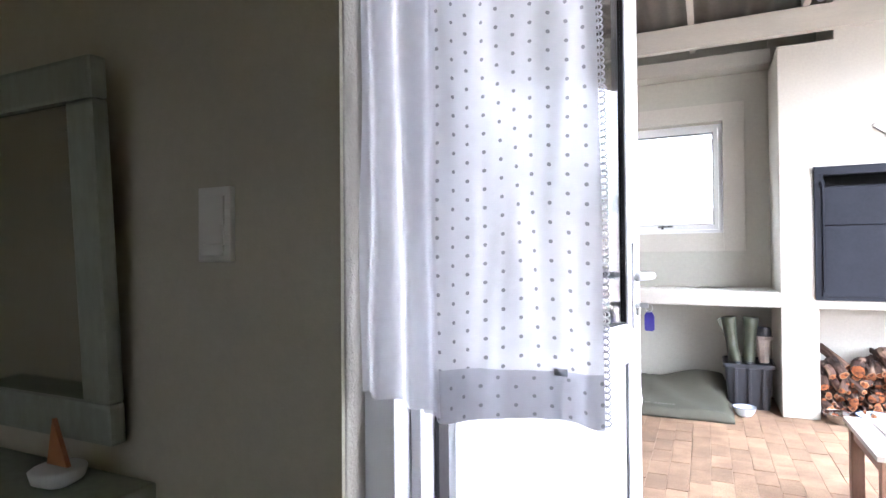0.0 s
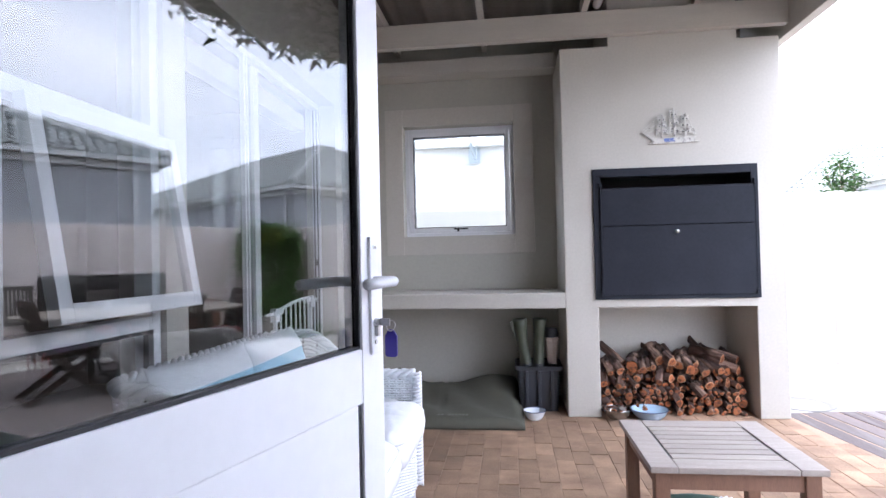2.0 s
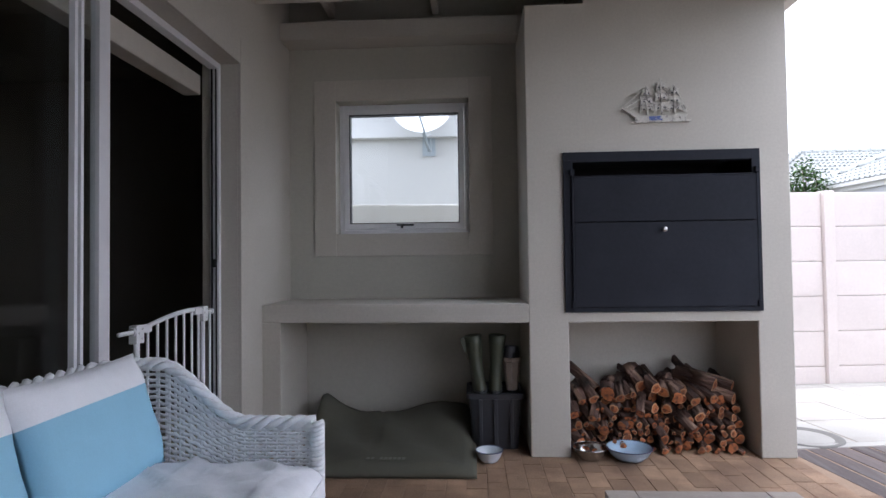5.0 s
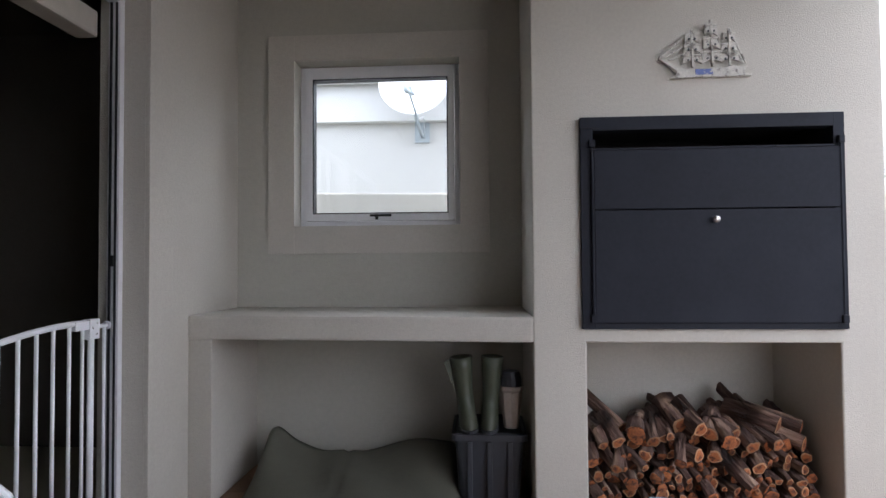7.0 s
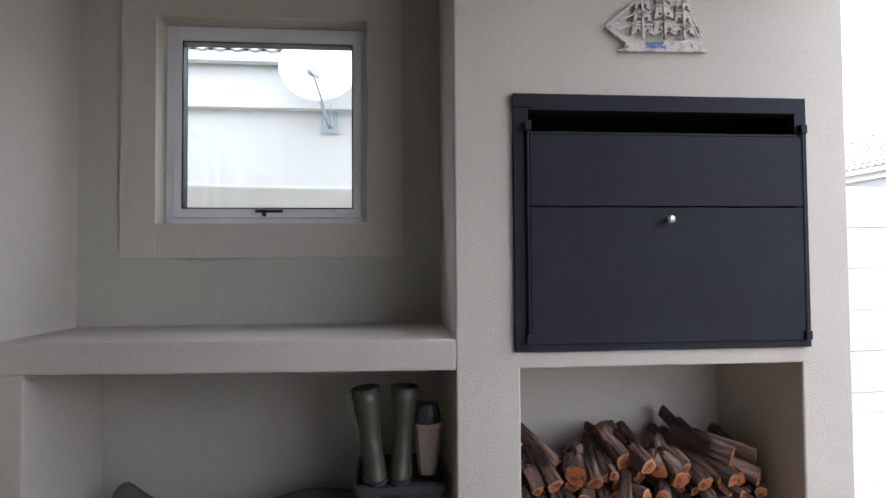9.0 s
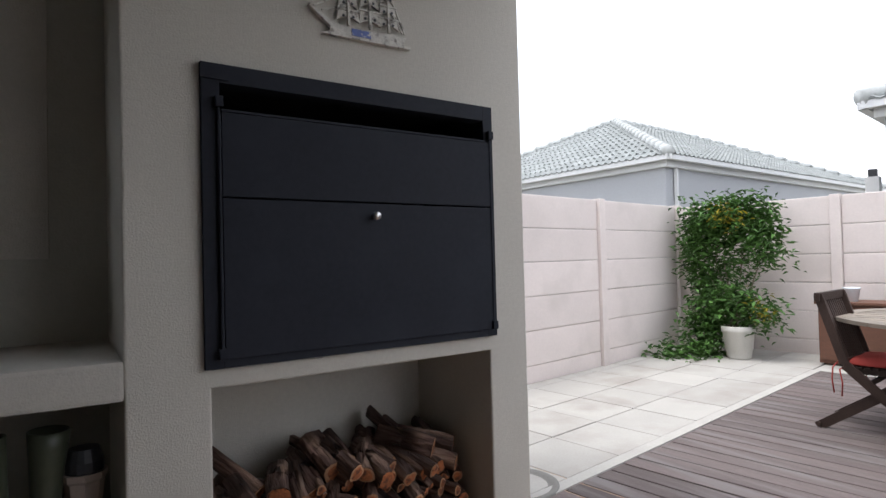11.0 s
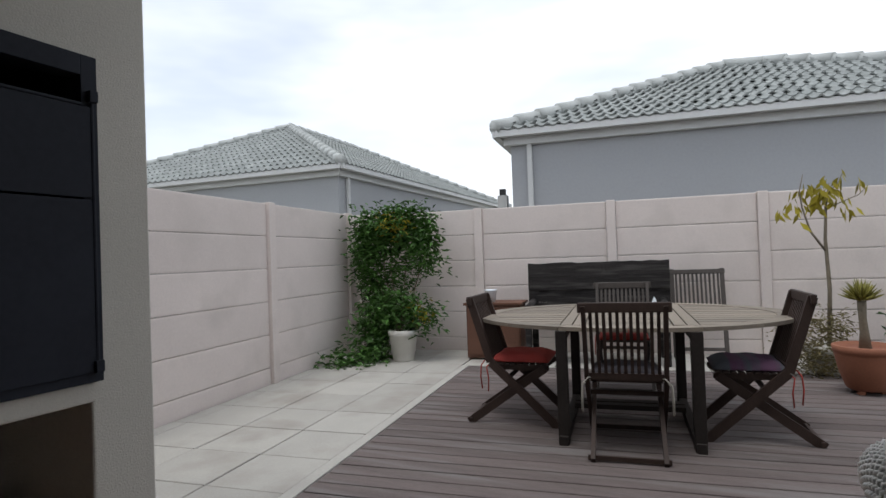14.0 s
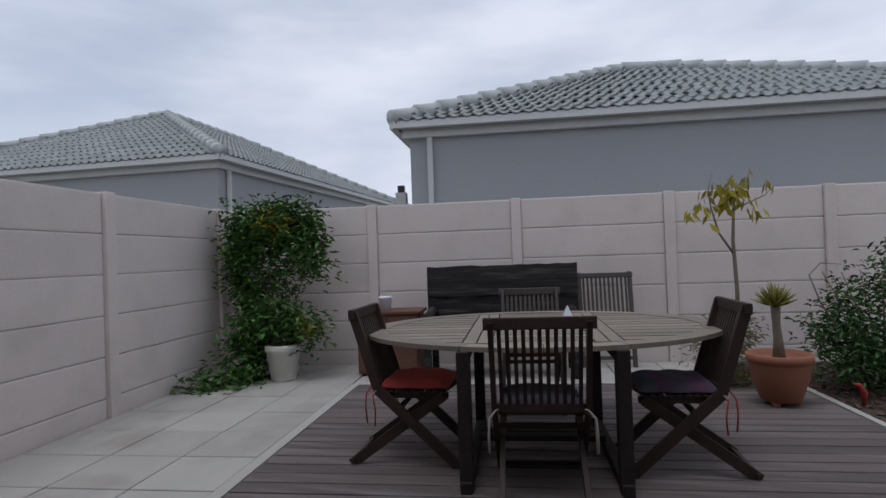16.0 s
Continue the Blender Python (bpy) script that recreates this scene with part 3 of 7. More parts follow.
def fabric(name, color, dots):
    """A thin woven curtain that lets light through, with embroidered grey dots."""
    m = bpy.data.materials.new(name)
    m.use_nodes = True
    n, l = m.node_tree.nodes, m.node_tree.links
    n.clear()
    o = n.new("ShaderNodeOutputMaterial")
    uv = n.new("ShaderNodeUVMap")
    sep = n.new("ShaderNodeSeparateXYZ")
    l.new(uv.outputs[0], sep.inputs[0])

    def op(kind, a, b=0.0):
        q = n.new("ShaderNodeMath")
        q.operation = kind
        for i, v in enumerate((a, b)):
            if isinstance(v, (int, float)):
                q.inputs[i].default_value = v
            else:
                l.new(v, q.inputs[i])
        return q.outputs[0]
    px, py = 0.0235, 0.026
    col = op("DIVIDE", sep.outputs["X"], px)
    half = op("MULTIPLY", op("MODULO", op("FLOOR", col), 2.0), 0.5)
    row = op("ADD", op("DIVIDE", sep.outputs["Y"], py), half)
    dx = op("MULTIPLY", op("SUBTRACT", op("FRACT", col), 0.5), px)
    dy = op("MULTIPLY", op("SUBTRACT", op("FRACT", row), 0.5), py)
    wob = n.new("ShaderNodeTexNoise")
    wob.inputs["Scale"].default_value = 900
    l.new(uv.outputs[0], wob.inputs["Vector"])
    rad = op("SQRT", op("ADD", op("MULTIPLY", dx, dx), op("MULTIPLY", dy, dy)))
    rad = op("ADD", rad, op("MULTIPLY", op("SUBTRACT", wob.outputs["Fac"], 0.5), 0.0012))
    spot = op("MULTIPLY", op("LESS_THAN", rad, 0.0027), 1.0 if dots else 0.0)
    weave = n.new("ShaderNodeTexNoise")
    weave.inputs["Scale"].default_value, weave.inputs["Detail"].default_value = 40, 6
    l.new(uv.outputs[0], weave.inputs["Vector"])
    mx = n.new("ShaderNodeMix")
    mx.data_type = "RGBA"
    l.new(spot, mx.inputs["Factor"])
    mx.inputs["A"].default_value = (*color, 1)
    mx.inputs["B"].default_value = (0.31, 0.31, 0.33, 1)
    var = n.new("ShaderNodeMapRange")
    var.inputs["To Min"].default_value, var.inputs["To Max"].default_value = 0.9, 1.06
    l.new(weave.outputs["Fac"], var.inputs["Value"])
    sc = n.new("ShaderNodeVectorMath")
    sc.operation = "SCALE"
    l.new(mx.outputs["Result"], sc.inputs[0])
    l.new(var.outputs["Result"], sc.inputs["Scale"])
    df, tl, tr = n.new("ShaderNodeBsdfDiffuse"), n.new("ShaderNodeBsdfTranslucent"), n.new("ShaderNodeBsdfTransparent")
    l.new(sc.outputs[0], df.inputs["Color"])
    l.new(sc.outputs[0], tl.inputs["Color"])
    m1, m2 = n.new("ShaderNodeMixShader"), n.new("ShaderNodeMixShader")
    m1.inputs[0].default_value = 0.58
    l.new(df.outputs[0], m1.inputs[1])
    l.new(tl.outputs[0], m1.inputs[2])
    thin = op("MULTIPLY", op("SUBTRACT", 1.0, spot), 0.09)
    l.new(thin, m2.inputs[0])
    l.new(m1.outputs[0], m2.inputs[1])
    l.new(tr.outputs[0], m2.inputs[2])
    l.new(m2.outputs[0], o.inputs[0])
    return m


M_HEM = fabric("doubled_hem_voile", (0.66, 0.66, 0.70), True)
M_CURTAIN = fabric("dotted_voile", (0.88, 0.88, 0.91), True)
M_LACE = fabric("white_lace", (0.86, 0.86, 0.89), False)


# ---- the open entry door ----
HINGE, LATCH = Vector((-0.951, -4.0945, 0)), Vector((-0.7127, -3.212, 0))
LEAF = (LATCH - HINGE).length
ang = math.degrees(math.atan2(LATCH.y - HINGE.y, LATCH.x - HINGE.x))
# local x runs from hinge to latch, local y points away from the eye's side, z up
door = thing("door_1", "white aluminium door, half glazed, standing wide open", "door", pose(HINGE.x, HINGE.y, 0, 0, 0, ang), kind="structure")
DB, DT = 0.12, 2.26
part("stile", boxes((0.0, 0.085, 0.0, 0.045, DB, DT), bev=0.005), M_ALU, door)
part("stile", boxes((LEAF - 0.085, LEAF + 0.010, 0.0, 0.045, DB, DT), bev=0.005), M_ALU, door)
part("rail", boxes((0.085, LEAF - 0.085, 0.001, 0.044, 0.935, 1.052), bev=0.004), M_ALU, door)
part("rail", boxes((0.085, LEAF - 0.085, 0.001, 0.044, DB, DB + 0.12), bev=0.004), M_ALU, door)
part("rail", boxes((0.085, LEAF - 0.085, 0.001, 0.044, DT - 0.09, DT), bev=0.004), M_ALU, door)
bm = boxes((0.085, 0.090, 0.006, 0.03, 1.052, DT - 0.09), (LEAF - 0.090, LEAF - 0.085, 0.006, 0.022, 1.052, DT - 0.09), (0.090, LEAF - 0.090, 0.006, 0.03, 1.052, 1.058))
part("gasket", bm, M_RUBBER, door, "black rubber glazing gasket")
part("glass_pane", boxes((0.090, LEAF - 0.090, 0.014, 0.018, 1.058, DT - 0.09)), M_DOORGLASS, door, "clear glass pane").visible_shadow = False
part("lower_panel", boxes((0.087, LEAF - 0.097, 0.006, 0.036, DB + 0.123, 0.933), bev=0.003), M_ALU, door)
bm = boxes((LEAF - 0.096, LEAF - 0.086, 0.006, 0.03, DB + 0.12, 0.934))
part("panel_gasket", bm, M_RUBBER, door)
plate = part("handle_plate", boxes((LEAF - 0.057, LEAF - 0.026, -0.008, 0.0, 1.035, 1.295), bev=0.003), M_ALU, door, "long white handle plate")
bm = bmesh.new()
tube(bm, [(LEAF - 0.040, -0.008, 1.196), (LEAF - 0.040, -0.048, 1.196), (LEAF - 0.046, -0.058, 1.196), (LEAF - 0.075, -0.060, 1.196), (LEAF - 0.165, -0.060, 1.194)], 0.0115, 12)
part("handle_lever", bm, M_ALU, plate, "white lever handle", smooth=True)
bm = bmesh.new()
tube(bm, [(LEAF - 0.040, 0.045, 1.196), (LEAF - 0.040, 0.092, 1.196), (LEAF - 0.046, 0.102, 1.196), (LEAF - 0.165, 0.104, 1.194)], 0.0115, 12)
part("handle_lever", bm, M_ALU, plate, smooth=True)
bm = bmesh.new()
for z in (1.062, 1.272):
    tube(bm, [(LEAF - 0.040, -0.008, z), (LEAF - 0.040, -0.011, z)], 0.005, 10)
part("screw", bm, M_STEEL, plate)
bm = boxes((LEAF - 0.046, LEAF - 0.034, -0.018, -0.008, 1.074, 1.104), bev=0.004)
tube(bm, [(LEAF - 0.040, -0.008, 1.104), (LEAF - 0.040, -0.020, 1.104)], 0.0105, 16)
part("lock_cylinder", bm, M_STEEL, plate, "steel lock cylinder")
key = thing("key_with_tag", "steel key with a violet-blue plastic tag in the door lock", "key", pose(HINGE.x, HINGE.y, 0, 0, 0, ang))
part("key_bow", boxes((LEAF - 0.042, LEAF - 0.038, -0.044, -0.018, 1.098, 1.114), bev=0.002), M_STEEL, key)
bm = bmesh.new()
tube(bm, [(LEAF - 0.040 + 0.003 * math.sin(a), -0.046 + 0.0105 * math.cos(a), 1.098 + 0.0115 * math.sin(a)) for a in np.linspace(0, 2 * math.pi, 15)], 0.0012, 6)
part("key_ring", bm, M_STEEL, key)
bm = bmesh.new()
tag_line = [(-0.061, 1.034), (-0.057, 1.030), (-0.036, 1.030), (-0.032, 1.034), (-0.032, 1.076), (-0.041, 1.090), (-0.052, 1.090), (-0.061, 1.076)]
tv = [[bm.verts.new((x, y, z)) for y, z in tag_line] for x in (LEAF - 0.0425, LEAF - 0.0385)]
bm.faces.new(tv[0])
bm.faces.new(tv[1][::-1])
for i in range(8):
    bm.faces.new((tv[0][i], tv[0][(i + 1) % 8], tv[1][(i + 1) % 8], tv[1][i]))
part("tag", bm, M_TAG, key, "violet-blue plastic tag")

# door frame in the wall
fr = thing("door_frame", "white aluminium door frame in the doorway", "door frame", kind="structure")
part("jamb", boxes((-1.02, -0.965, -4.30, -4.135, 0.1, 2.25), bev=0.004), M_ALU, fr)
part("jamb_strip", boxes((-0.963, -0.945, -4.25, -4.15, 0.1, 2.25), bev=0.003), M_GREYALU, fr)
part("jamb_gasket", boxes((-0.944, -0.936, -4.20, -4.16, 0.1, 2.25)), M_RUBBER, fr)
part("jamb", boxes((0.045, 0.1, -4.30, -4.135, 0.1, 2.25), bev=0.004), M_ALU, fr)
part("head", boxes((-0.965, 0.045, -4.30, -4.135, 2.20, 2.25), bev=0.004), M_ALU, fr)
part("threshold", boxes((-1.02, 0.1, -4.345, -4.12, 0.091, 0.118), bev=0.004), M_GREYALU, fr)

# ---- curtain drawn aside in the doorway ----
curtain = thing("curtain", "white voile door curtain with grey dots and lace edge", "curtain")


def curtain_line(s):
    """Plan of the curtain, s from 0 at the jamb to 1 at the free edge, and how far along the cloth."""
    k = 0.42
    if s < k:
        x, y = -1.003 + 0.138 * s / k, -4.338 - 0.012 * s / k
        deep = 0.012
    else:
        x, y = -0.865 + 0.213 * (s - k) / (1 - k), -4.350 + 0.048 * (s - k) / (1 - k)
        deep = 0.012 * max(0.0, 1 - (s - k) / 0.16)
    y += (deep + 0.002) * math.sin(s * 37 + 0.6) + 0.006 * math.sin(s * 12) + 0.0035 * math.sin(s * 23 + 1.0)
    return x, y


def cloth(name, s0, s1, z0, z1, off, material, label, flare=0.0):
    me = bpy.data.meshes.new(name)
    ns, nz = 90, 24
    pts, uvs, faces = [], [], []
    run, last = 0.0, None
    for i in range(ns + 1):
        s = s0 + (s1 - s0) * i / ns
        x, y = curtain_line(s)
        if last:
            run += math.hypot(x - last[0], y - last[1])
        last = (x, y)
        for j in range(nz + 1):
            z = z0 + (z1 - z0) * j / nz
            dip = (0.005 * math.sin(s * 9 + 1.0) + 0.012 * max(0.0, 0.5 - s)) * (1 - j / nz)
            sway = 0.004 * math.sin(z * 9 + s * 14) + 0.006 * noise.noise((s * 5.0, z * 2.2, 0.0)) + 0.003 * noise.noise((s * 14.0, z * 6.0, 3.0)) + flare * (1 - j / nz)
            crease = 0.007 * noise.noise((s * 7.0 + z * 3.0, z * 1.3, 8.0)) + 0.003 * noise.noise((s * 22.0 - z * 6.0, z * 4.0, 5.0))
            pts.append((x + 0.3 * sway + 0.016 * s * (0.55 - (z - 1.035) / 1.1), y + off + sway + crease, z + dip))
            uvs.append((run * 1.02, z))
    for i in range(ns):
        for j in range(nz):
            a = i * (nz + 1) + j
            faces.append((a, a + nz + 1, a + nz + 2, a + 1))
    me.from_pydata(pts, [], faces)
    layer = me.uv_layers.new(name="UVMap")
    for lp in me.loops:
        layer.data[lp.index].uv = uvs[lp.vertex_index]
    for p in me.polygons:
        p.use_smooth = True
    me.materials.append(material)
    ob = new(name, me)
    ob.parent = curtain
    return tagged(ob, label)


cloth("gathered_fold", 0.0, 0.44, 1.042, 2.18, -0.006, M_LACE, "gathered white folds of the curtain")
cloth("voile", 0.32, 1.0, 1.035, 2.18, 0.0, M_CURTAIN, "white voile with embroidered grey dots")
cloth("hem", 0.36, 1.0, 1.034, 1.103, -0.003, M_HEM, "doubled hem")
bm = bmesh.new()
ex, ey = curtain_line(1.0)
for k in range(130):
    z = 1.040 + k * 0.0088
    dz = 0.004 * math.sin(z * 9 + 14)
    lean = 0.016 * (0.55 - (z - 1.035) / 1.1)
    tube(bm, [(ex + lean + 0.008 * math.sin(a) + 0.3 * dz, ey + 0.002 + dz, z + 0.0046 * math.cos(a)) for a in np.linspace(0, math.pi, 7)], 0.0013, 5)
    tube(bm, [(ex + lean + 0.0032 * math.sin(a) + 0.3 * dz, ey + 0.002 + dz, z + 0.0032 * math.cos(a)) for a in np.linspace(0, 2 * math.pi, 7)], 0.0008, 4)
part("lace_edge", bm, M_LACE, curtain, "scalloped white lace edging")
bm = bmesh.new()
tube(bm, [(-1.02, -4.335, 2.17), (0.10, -4.335, 2.17)], 0.008, 10)
part("rod", bm, M_ALU, curtain, "thin white curtain rod", smooth=True)

lx, ly = curtain_line(0.87)
part("care_label", boxes((lx - 0.009, lx + 0.009, ly - 0.0085, ly - 0.007, 1.098, 1.108)), M_HEM, curtain, "small grey sewn label")

# ---- things on the inner wall ----
sw = thing("light_switch", "white plastic light switch on the beige wall", "switch")
part("plate", boxes((-1.305, -1.232, -4.370, -4.358, 1.252, 1.378), bev=0.004), M_PLASTIC, sw)
part("rocker", boxes((-1.293, -1.244, -4.374, -4.370, 1.283, 1.362), bev=0.002), M_PLASTIC, sw)
part("rocker", boxes((-1.293, -1.244, -4.374, -4.370, 1.262, 1.281), bev=0.002), M_PLASTIC, sw)
tbl = thing("side_table", "pale wooden side table against the beige wall", "table")
part("tabletop", boxes((-2.45, -1.40, -4.75, -4.375, 0.835, 0.868), bev=0.006), M_MIRRORFRAME, tbl)
part("apron", boxes((-2.40, -1.45, -4.71, -4.40, 0.74, 0.835)), M_MIRRORFRAME, tbl)
for x in (-2.38, -1.50):
    for y in (-4.69, -4.44):
        part("leg", boxes((x, x + 0.05, y, y + 0.05, 0.09, 0.74), bev=0.004), M_MIRRORFRAME, tbl)
mir = thing("framed_mirror", "grey-green wooden framed mirror hung on the beige wall", "mirror", pose(-1.48, -4.402, 0.925, 3.4, 0, 0))
part("frame", boxes((-0.75, -0.675, 0, 0.03, 0.075, 0.615), (-0.075, 0.0, 0, 0.03, 0.075, 0.615), (-0.75, 0, 0, 0.03, 0.0, 0.075), (-0.75, 0, 0, 0.03, 0.615, 0.69), bev=0.008), M_MIRRORFRAME, mir)
part("mirror_glass", boxes((-0.675, -0.075, 0.012, 0.018, 0.075, 0.615)), M_MIRROR, mir, "silvered mirror glass")
orn = thing("boat_ornament", "small orange and white boat ornament on the table", "ornament", pose(-1.545, -4.455, 0.868))
bm = bmesh.new()
lathe(bm, [(0.018, 0.0), (0.04, 0.012), (0.045, 0.03), (0.04, 0.034)], 14)
part("hull", bm, M_PLASTIC, orn, smooth=True)
bm = bmesh.new()
vs = [bm.verts.new(p) for p in ((-0.025, -0.004, 0.036), (0.03, -0.004, 0.036), (-0.01, -0.004, 0.115), (-0.025, 0.004, 0.036), (0.03, 0.004, 0.036), (-0.01, 0.004, 0.115))]
for f in ((0, 1, 2), (5, 4, 3), (0, 3, 4, 1), (1, 4, 5, 2), (2, 5, 3, 0)):
    bm.faces.new([vs[i] for i in f])
part("sail", bm, M_ORANGE, orn, "orange sail")

# ---- window in the niche ----
win = thing("window_1", "white aluminium top-hung window, shut", "window", kind="structure")
fy0, fy1 = 0.805, 0.885
part("window_frame", boxes((WX0, WX0 + 0.035, fy0, fy1, WZ0, WZ1), (WX1 - 0.035, WX1, fy0, fy1, WZ0, WZ1), (WX0 + 0.035, WX1 - 0.035, fy0, fy1, WZ0, WZ0 + 0.035), (WX0 + 0.035, WX1 - 0.035, fy0, fy1, WZ1 - 0.035, WZ1), bev=0.003), M_GREYALU, win)
a, b, c, d = WX0 + 0.038, WX1 - 0.038, WZ0 + 0.038, WZ1 - 0.038
part("sash", boxes((a, a + 0.04, fy0 - 0.012, fy1 - 0.02, c, d), (b - 0.04, b, fy0 - 0.012, fy1 - 0.02, c, d), (a + 0.04, b - 0.04, fy0 - 0.012, fy1 - 0.02, c, c + 0.045), (a + 0.04, b - 0.04, fy0 - 0.012, fy1 - 0.02, d - 0.04, d), bev=0.003), M_GREYALU, win)
g = (a + 0.040, b - 0.040, c + 0.045, d - 0.040)
GY0, GY1, GW = 0.796, 0.860, 0.007
part("gasket", boxes((g[0], g[0] + GW, GY0, GY1, g[2], g[3]), (g[1] - GW, g[1], GY0, GY1, g[2], g[3]), (g[0] + GW, g[1] - GW, GY0, GY1, g[2], g[2] + GW), (g[0] + GW, g[1] - GW, GY0, GY1, g[3] - GW, g[3])), M_RUBBER, win)
part("pane", boxes((g[0] + GW, g[1] - GW, 0.838, 0.842, g[2] + GW, g[3] - GW)), M_GLASS, win, "clear window pane").visible_shadow = False
hd = part("window_handle", boxes((-0.935, -0.80, 0.766, 0.782, 1.518, 1.532), (-0.905, -0.885, 0.782, 0.794, 1.500, 1.535), bev=0.003), M_BLACKP, win, "black window stay handle")

# ---- sliding doorway, gate and blind ----
sl = thing("door_2", "grey aluminium sliding door frame, door slid open", "door", kind="structure")
part("jamb", boxes((-1.905, -1.850, -0.318, -0.287, 0.09, 2.438), bev=0.003), M_GREYALU, sl)
part("track_strip", boxes((-1.894, -1.884, -0.325, -0.319, 0.09, 2.40)), M_RUBBER, sl)
part("track_strip", boxes((-1.868, -1.860, -0.325, -0.319, 0.09, 2.40)), M_RUBBER, sl)
part("head", boxes((-1.905, -1.850, -2.234, -0.319, 2.40, 2.438), bev=0.003), M_GREYALU, sl)
part("jamb", boxes((-1.95, -1.80, -2.268, -2.234, 0.09, 2.438), bev=0.003), M_ALU, sl)
part("sill", boxes((-1.95, -1.83, -2.234, -0.319, 0.06, 0.10), bev=0.003), M_GREYALU, sl)
part("sliding_stile", boxes((-1.925, -1.885, -1.345, -1.275, 0.10, 2.40), bev=0.003), M_GREYALU, sl, "stile of the slid-open glass leaf")
part("fixed_stile", boxes((-1.870, -1.845, -1.545, -1.528, 0.10, 2.40), bev=0.002), M_ALU, sl, "slim stile of the fixed glass leaf")
part("fixed_stile", boxes((-1.870, -1.845, -1.510, -1.494, 0.10, 2.40), bev=0.002), M_ALU, sl)
part("glass_leaf", boxes((-1.908, -1.902, -2.232, -1.346, 0.12, 2.39)), M_GLASS, sl, "glass of the slid-open leaf")
part("latch_keep", boxes((-1.884, -1.868, -0.330, -0.319, 1.215, 1.265)), M_BLACKP, sl, "black latch keep")
bl = thing("roller_blind", "beige roller blind cassette over the doorway", "blind")
part("cassette", boxes((-2.07, -1.967, -1.88, -0.30, 2.25, 2.37), bev=0.012), M_BEAM, bl)
gate = thing("safety_gate", "white metal child safety gate in the doorway", "gate")
GX = -1.895
def arch(y):
    f = (y + 1.07) / 0.64
    return 0.925 + 0.058 * max(0.0, math.sin(math.pi * min(max(f, 0), 1) * 0.62))
bm = bmesh.new()
tube(bm, [(GX, y, arch(y)) for y in np.linspace(-1.07, -0.43, 14)], 0.0125, 8)
part("top_rail", bm, M_ALU, gate, smooth=True)
bm = bmesh.new()
tube(bm, [(GX, -1.17, 0.14), (GX, -0.335, 0.14)], 0.0125, 8)
part("bottom_rail", bm, M_ALU, gate, smooth=True)
for y in (-1.066, -0.978, -0.894, -0.809, -0.725, -0.642, -0.556, -0.481, -0.430, -0.345):
    bm = bmesh.new()
    thick = 0.014 if y in (-1.066, -0.430) else 0.0075
    tube(bm, [(GX, y, 0.14), (GX, y, arch(y) if y < -0.4 else 0.950)], thick, 8)
    part("bar", bm, M_ALU, gate, smooth=True)
for y, z, reach in ((-1.066, 0.925, (0.03, 0.10)), (-0.430, 0.965, (-0.11, -0.03))):
    lt = part("latch", boxes((GX - 0.02, GX + 0.02, y - 0.03, y + 0.03, z - 0.055, z + 0.03), (GX - 0.016, GX + 0.016, y + reach[0], y + reach[1], z - 0.012, z + 0.026), bev=0.005), M_ALU, gate, "white plastic latch block")
    for dy, dz_ in ((0.014, 0.012), (-0.014, -0.006), (0.010, -0.034)):
        bm = bmesh.new()
        tube(bm, [(GX + 0.0195, y + dy, z + dz_), (GX + 0.0215, y + dy, z + dz_)], 0.005, 8)
        part("rivet", bm, M_STEEL, lt)
for y0, y1, z in ((-1.20, -1.096, 0.925), (-0.40, -0.328, 0.958)):
    bm = bmesh.new()
    tube(bm, [(GX, y0, z), (GX, y1, z)], 0.010, 8)
    tube(bm, [(GX, y1 - 0.006, z), (GX, y1 + 0.004, z)], 0.019, 10)
    part("tension_bolt", bm, M_ALU, gate, smooth=True)

# ---- built-in grill ----
gr = thing("built_in_grill", "charcoal black steel built-in wood grill, closed", "grill")
X0, X1, Z0, Z1 = 0.228, 1.430, 0.906, 1.908
part("frame", boxes((X0, X0 + 0.058, -0.022, 0.05, Z0, Z1), (X1 - 0.05, X1, -0.022, 0.05, Z0, Z1), (X0 + 0.058, X1 - 0.05, -0.022, 0.05, Z0, Z0 + 0.03), (X0 + 0.058, X1 - 0.05, -0.022, 0.05, Z1 - 0.064, Z1), bev=0.003), M_CHAR, gr)
for plate_box in ((X0 + 0.024, X1 - 0.027, 0.50, 0.54, Z0, Z1 - 0.01), (X0 + 0.024, X0 + 0.032, 0.05, 0.5, Z0, Z1 - 0.01), (X1 - 0.035, X1 - 0.027, 0.05, 0.5, Z0, Z1 - 0.01), (X0 + 0.032, X1 - 0.035, 0.05, 0.5, Z1 - 0.018, Z1 - 0.01)):
    part("firebox_plate", boxes(plate_box), M_BLACK, gr, "sooty black firebox plate")
up = part("upper_door", boxes((X0 + 0.060, X1 - 0.018, -0.034, -0.022, 1.468, 1.746), bev=0.003), M_CHAR, gr)
part("top_lip", boxes((X0 + 0.060, X1 - 0.052, -0.036, 0.03, 1.747, 1.756), bev=0.002), M_CHAR, up)
lo = part("lower_door", boxes((X0 + 0.060, X1 - 0.018, -0.034, -0.022, 0.937, 1.462), bev=0.003), M_CHAR, gr)
bm = bmesh.new()
tube(bm, [(0.832, -0.034, 1.414), (0.832, -0.055, 1.414), (0.832, -0.056, 1.414), (0.832, -0.072, 1.414)], 0.01, 14, radii=[0.006, 0.006, 0.016, 0.015])
part("knob", bm, M_STEEL, lo, "round polished steel knob", smooth=True)
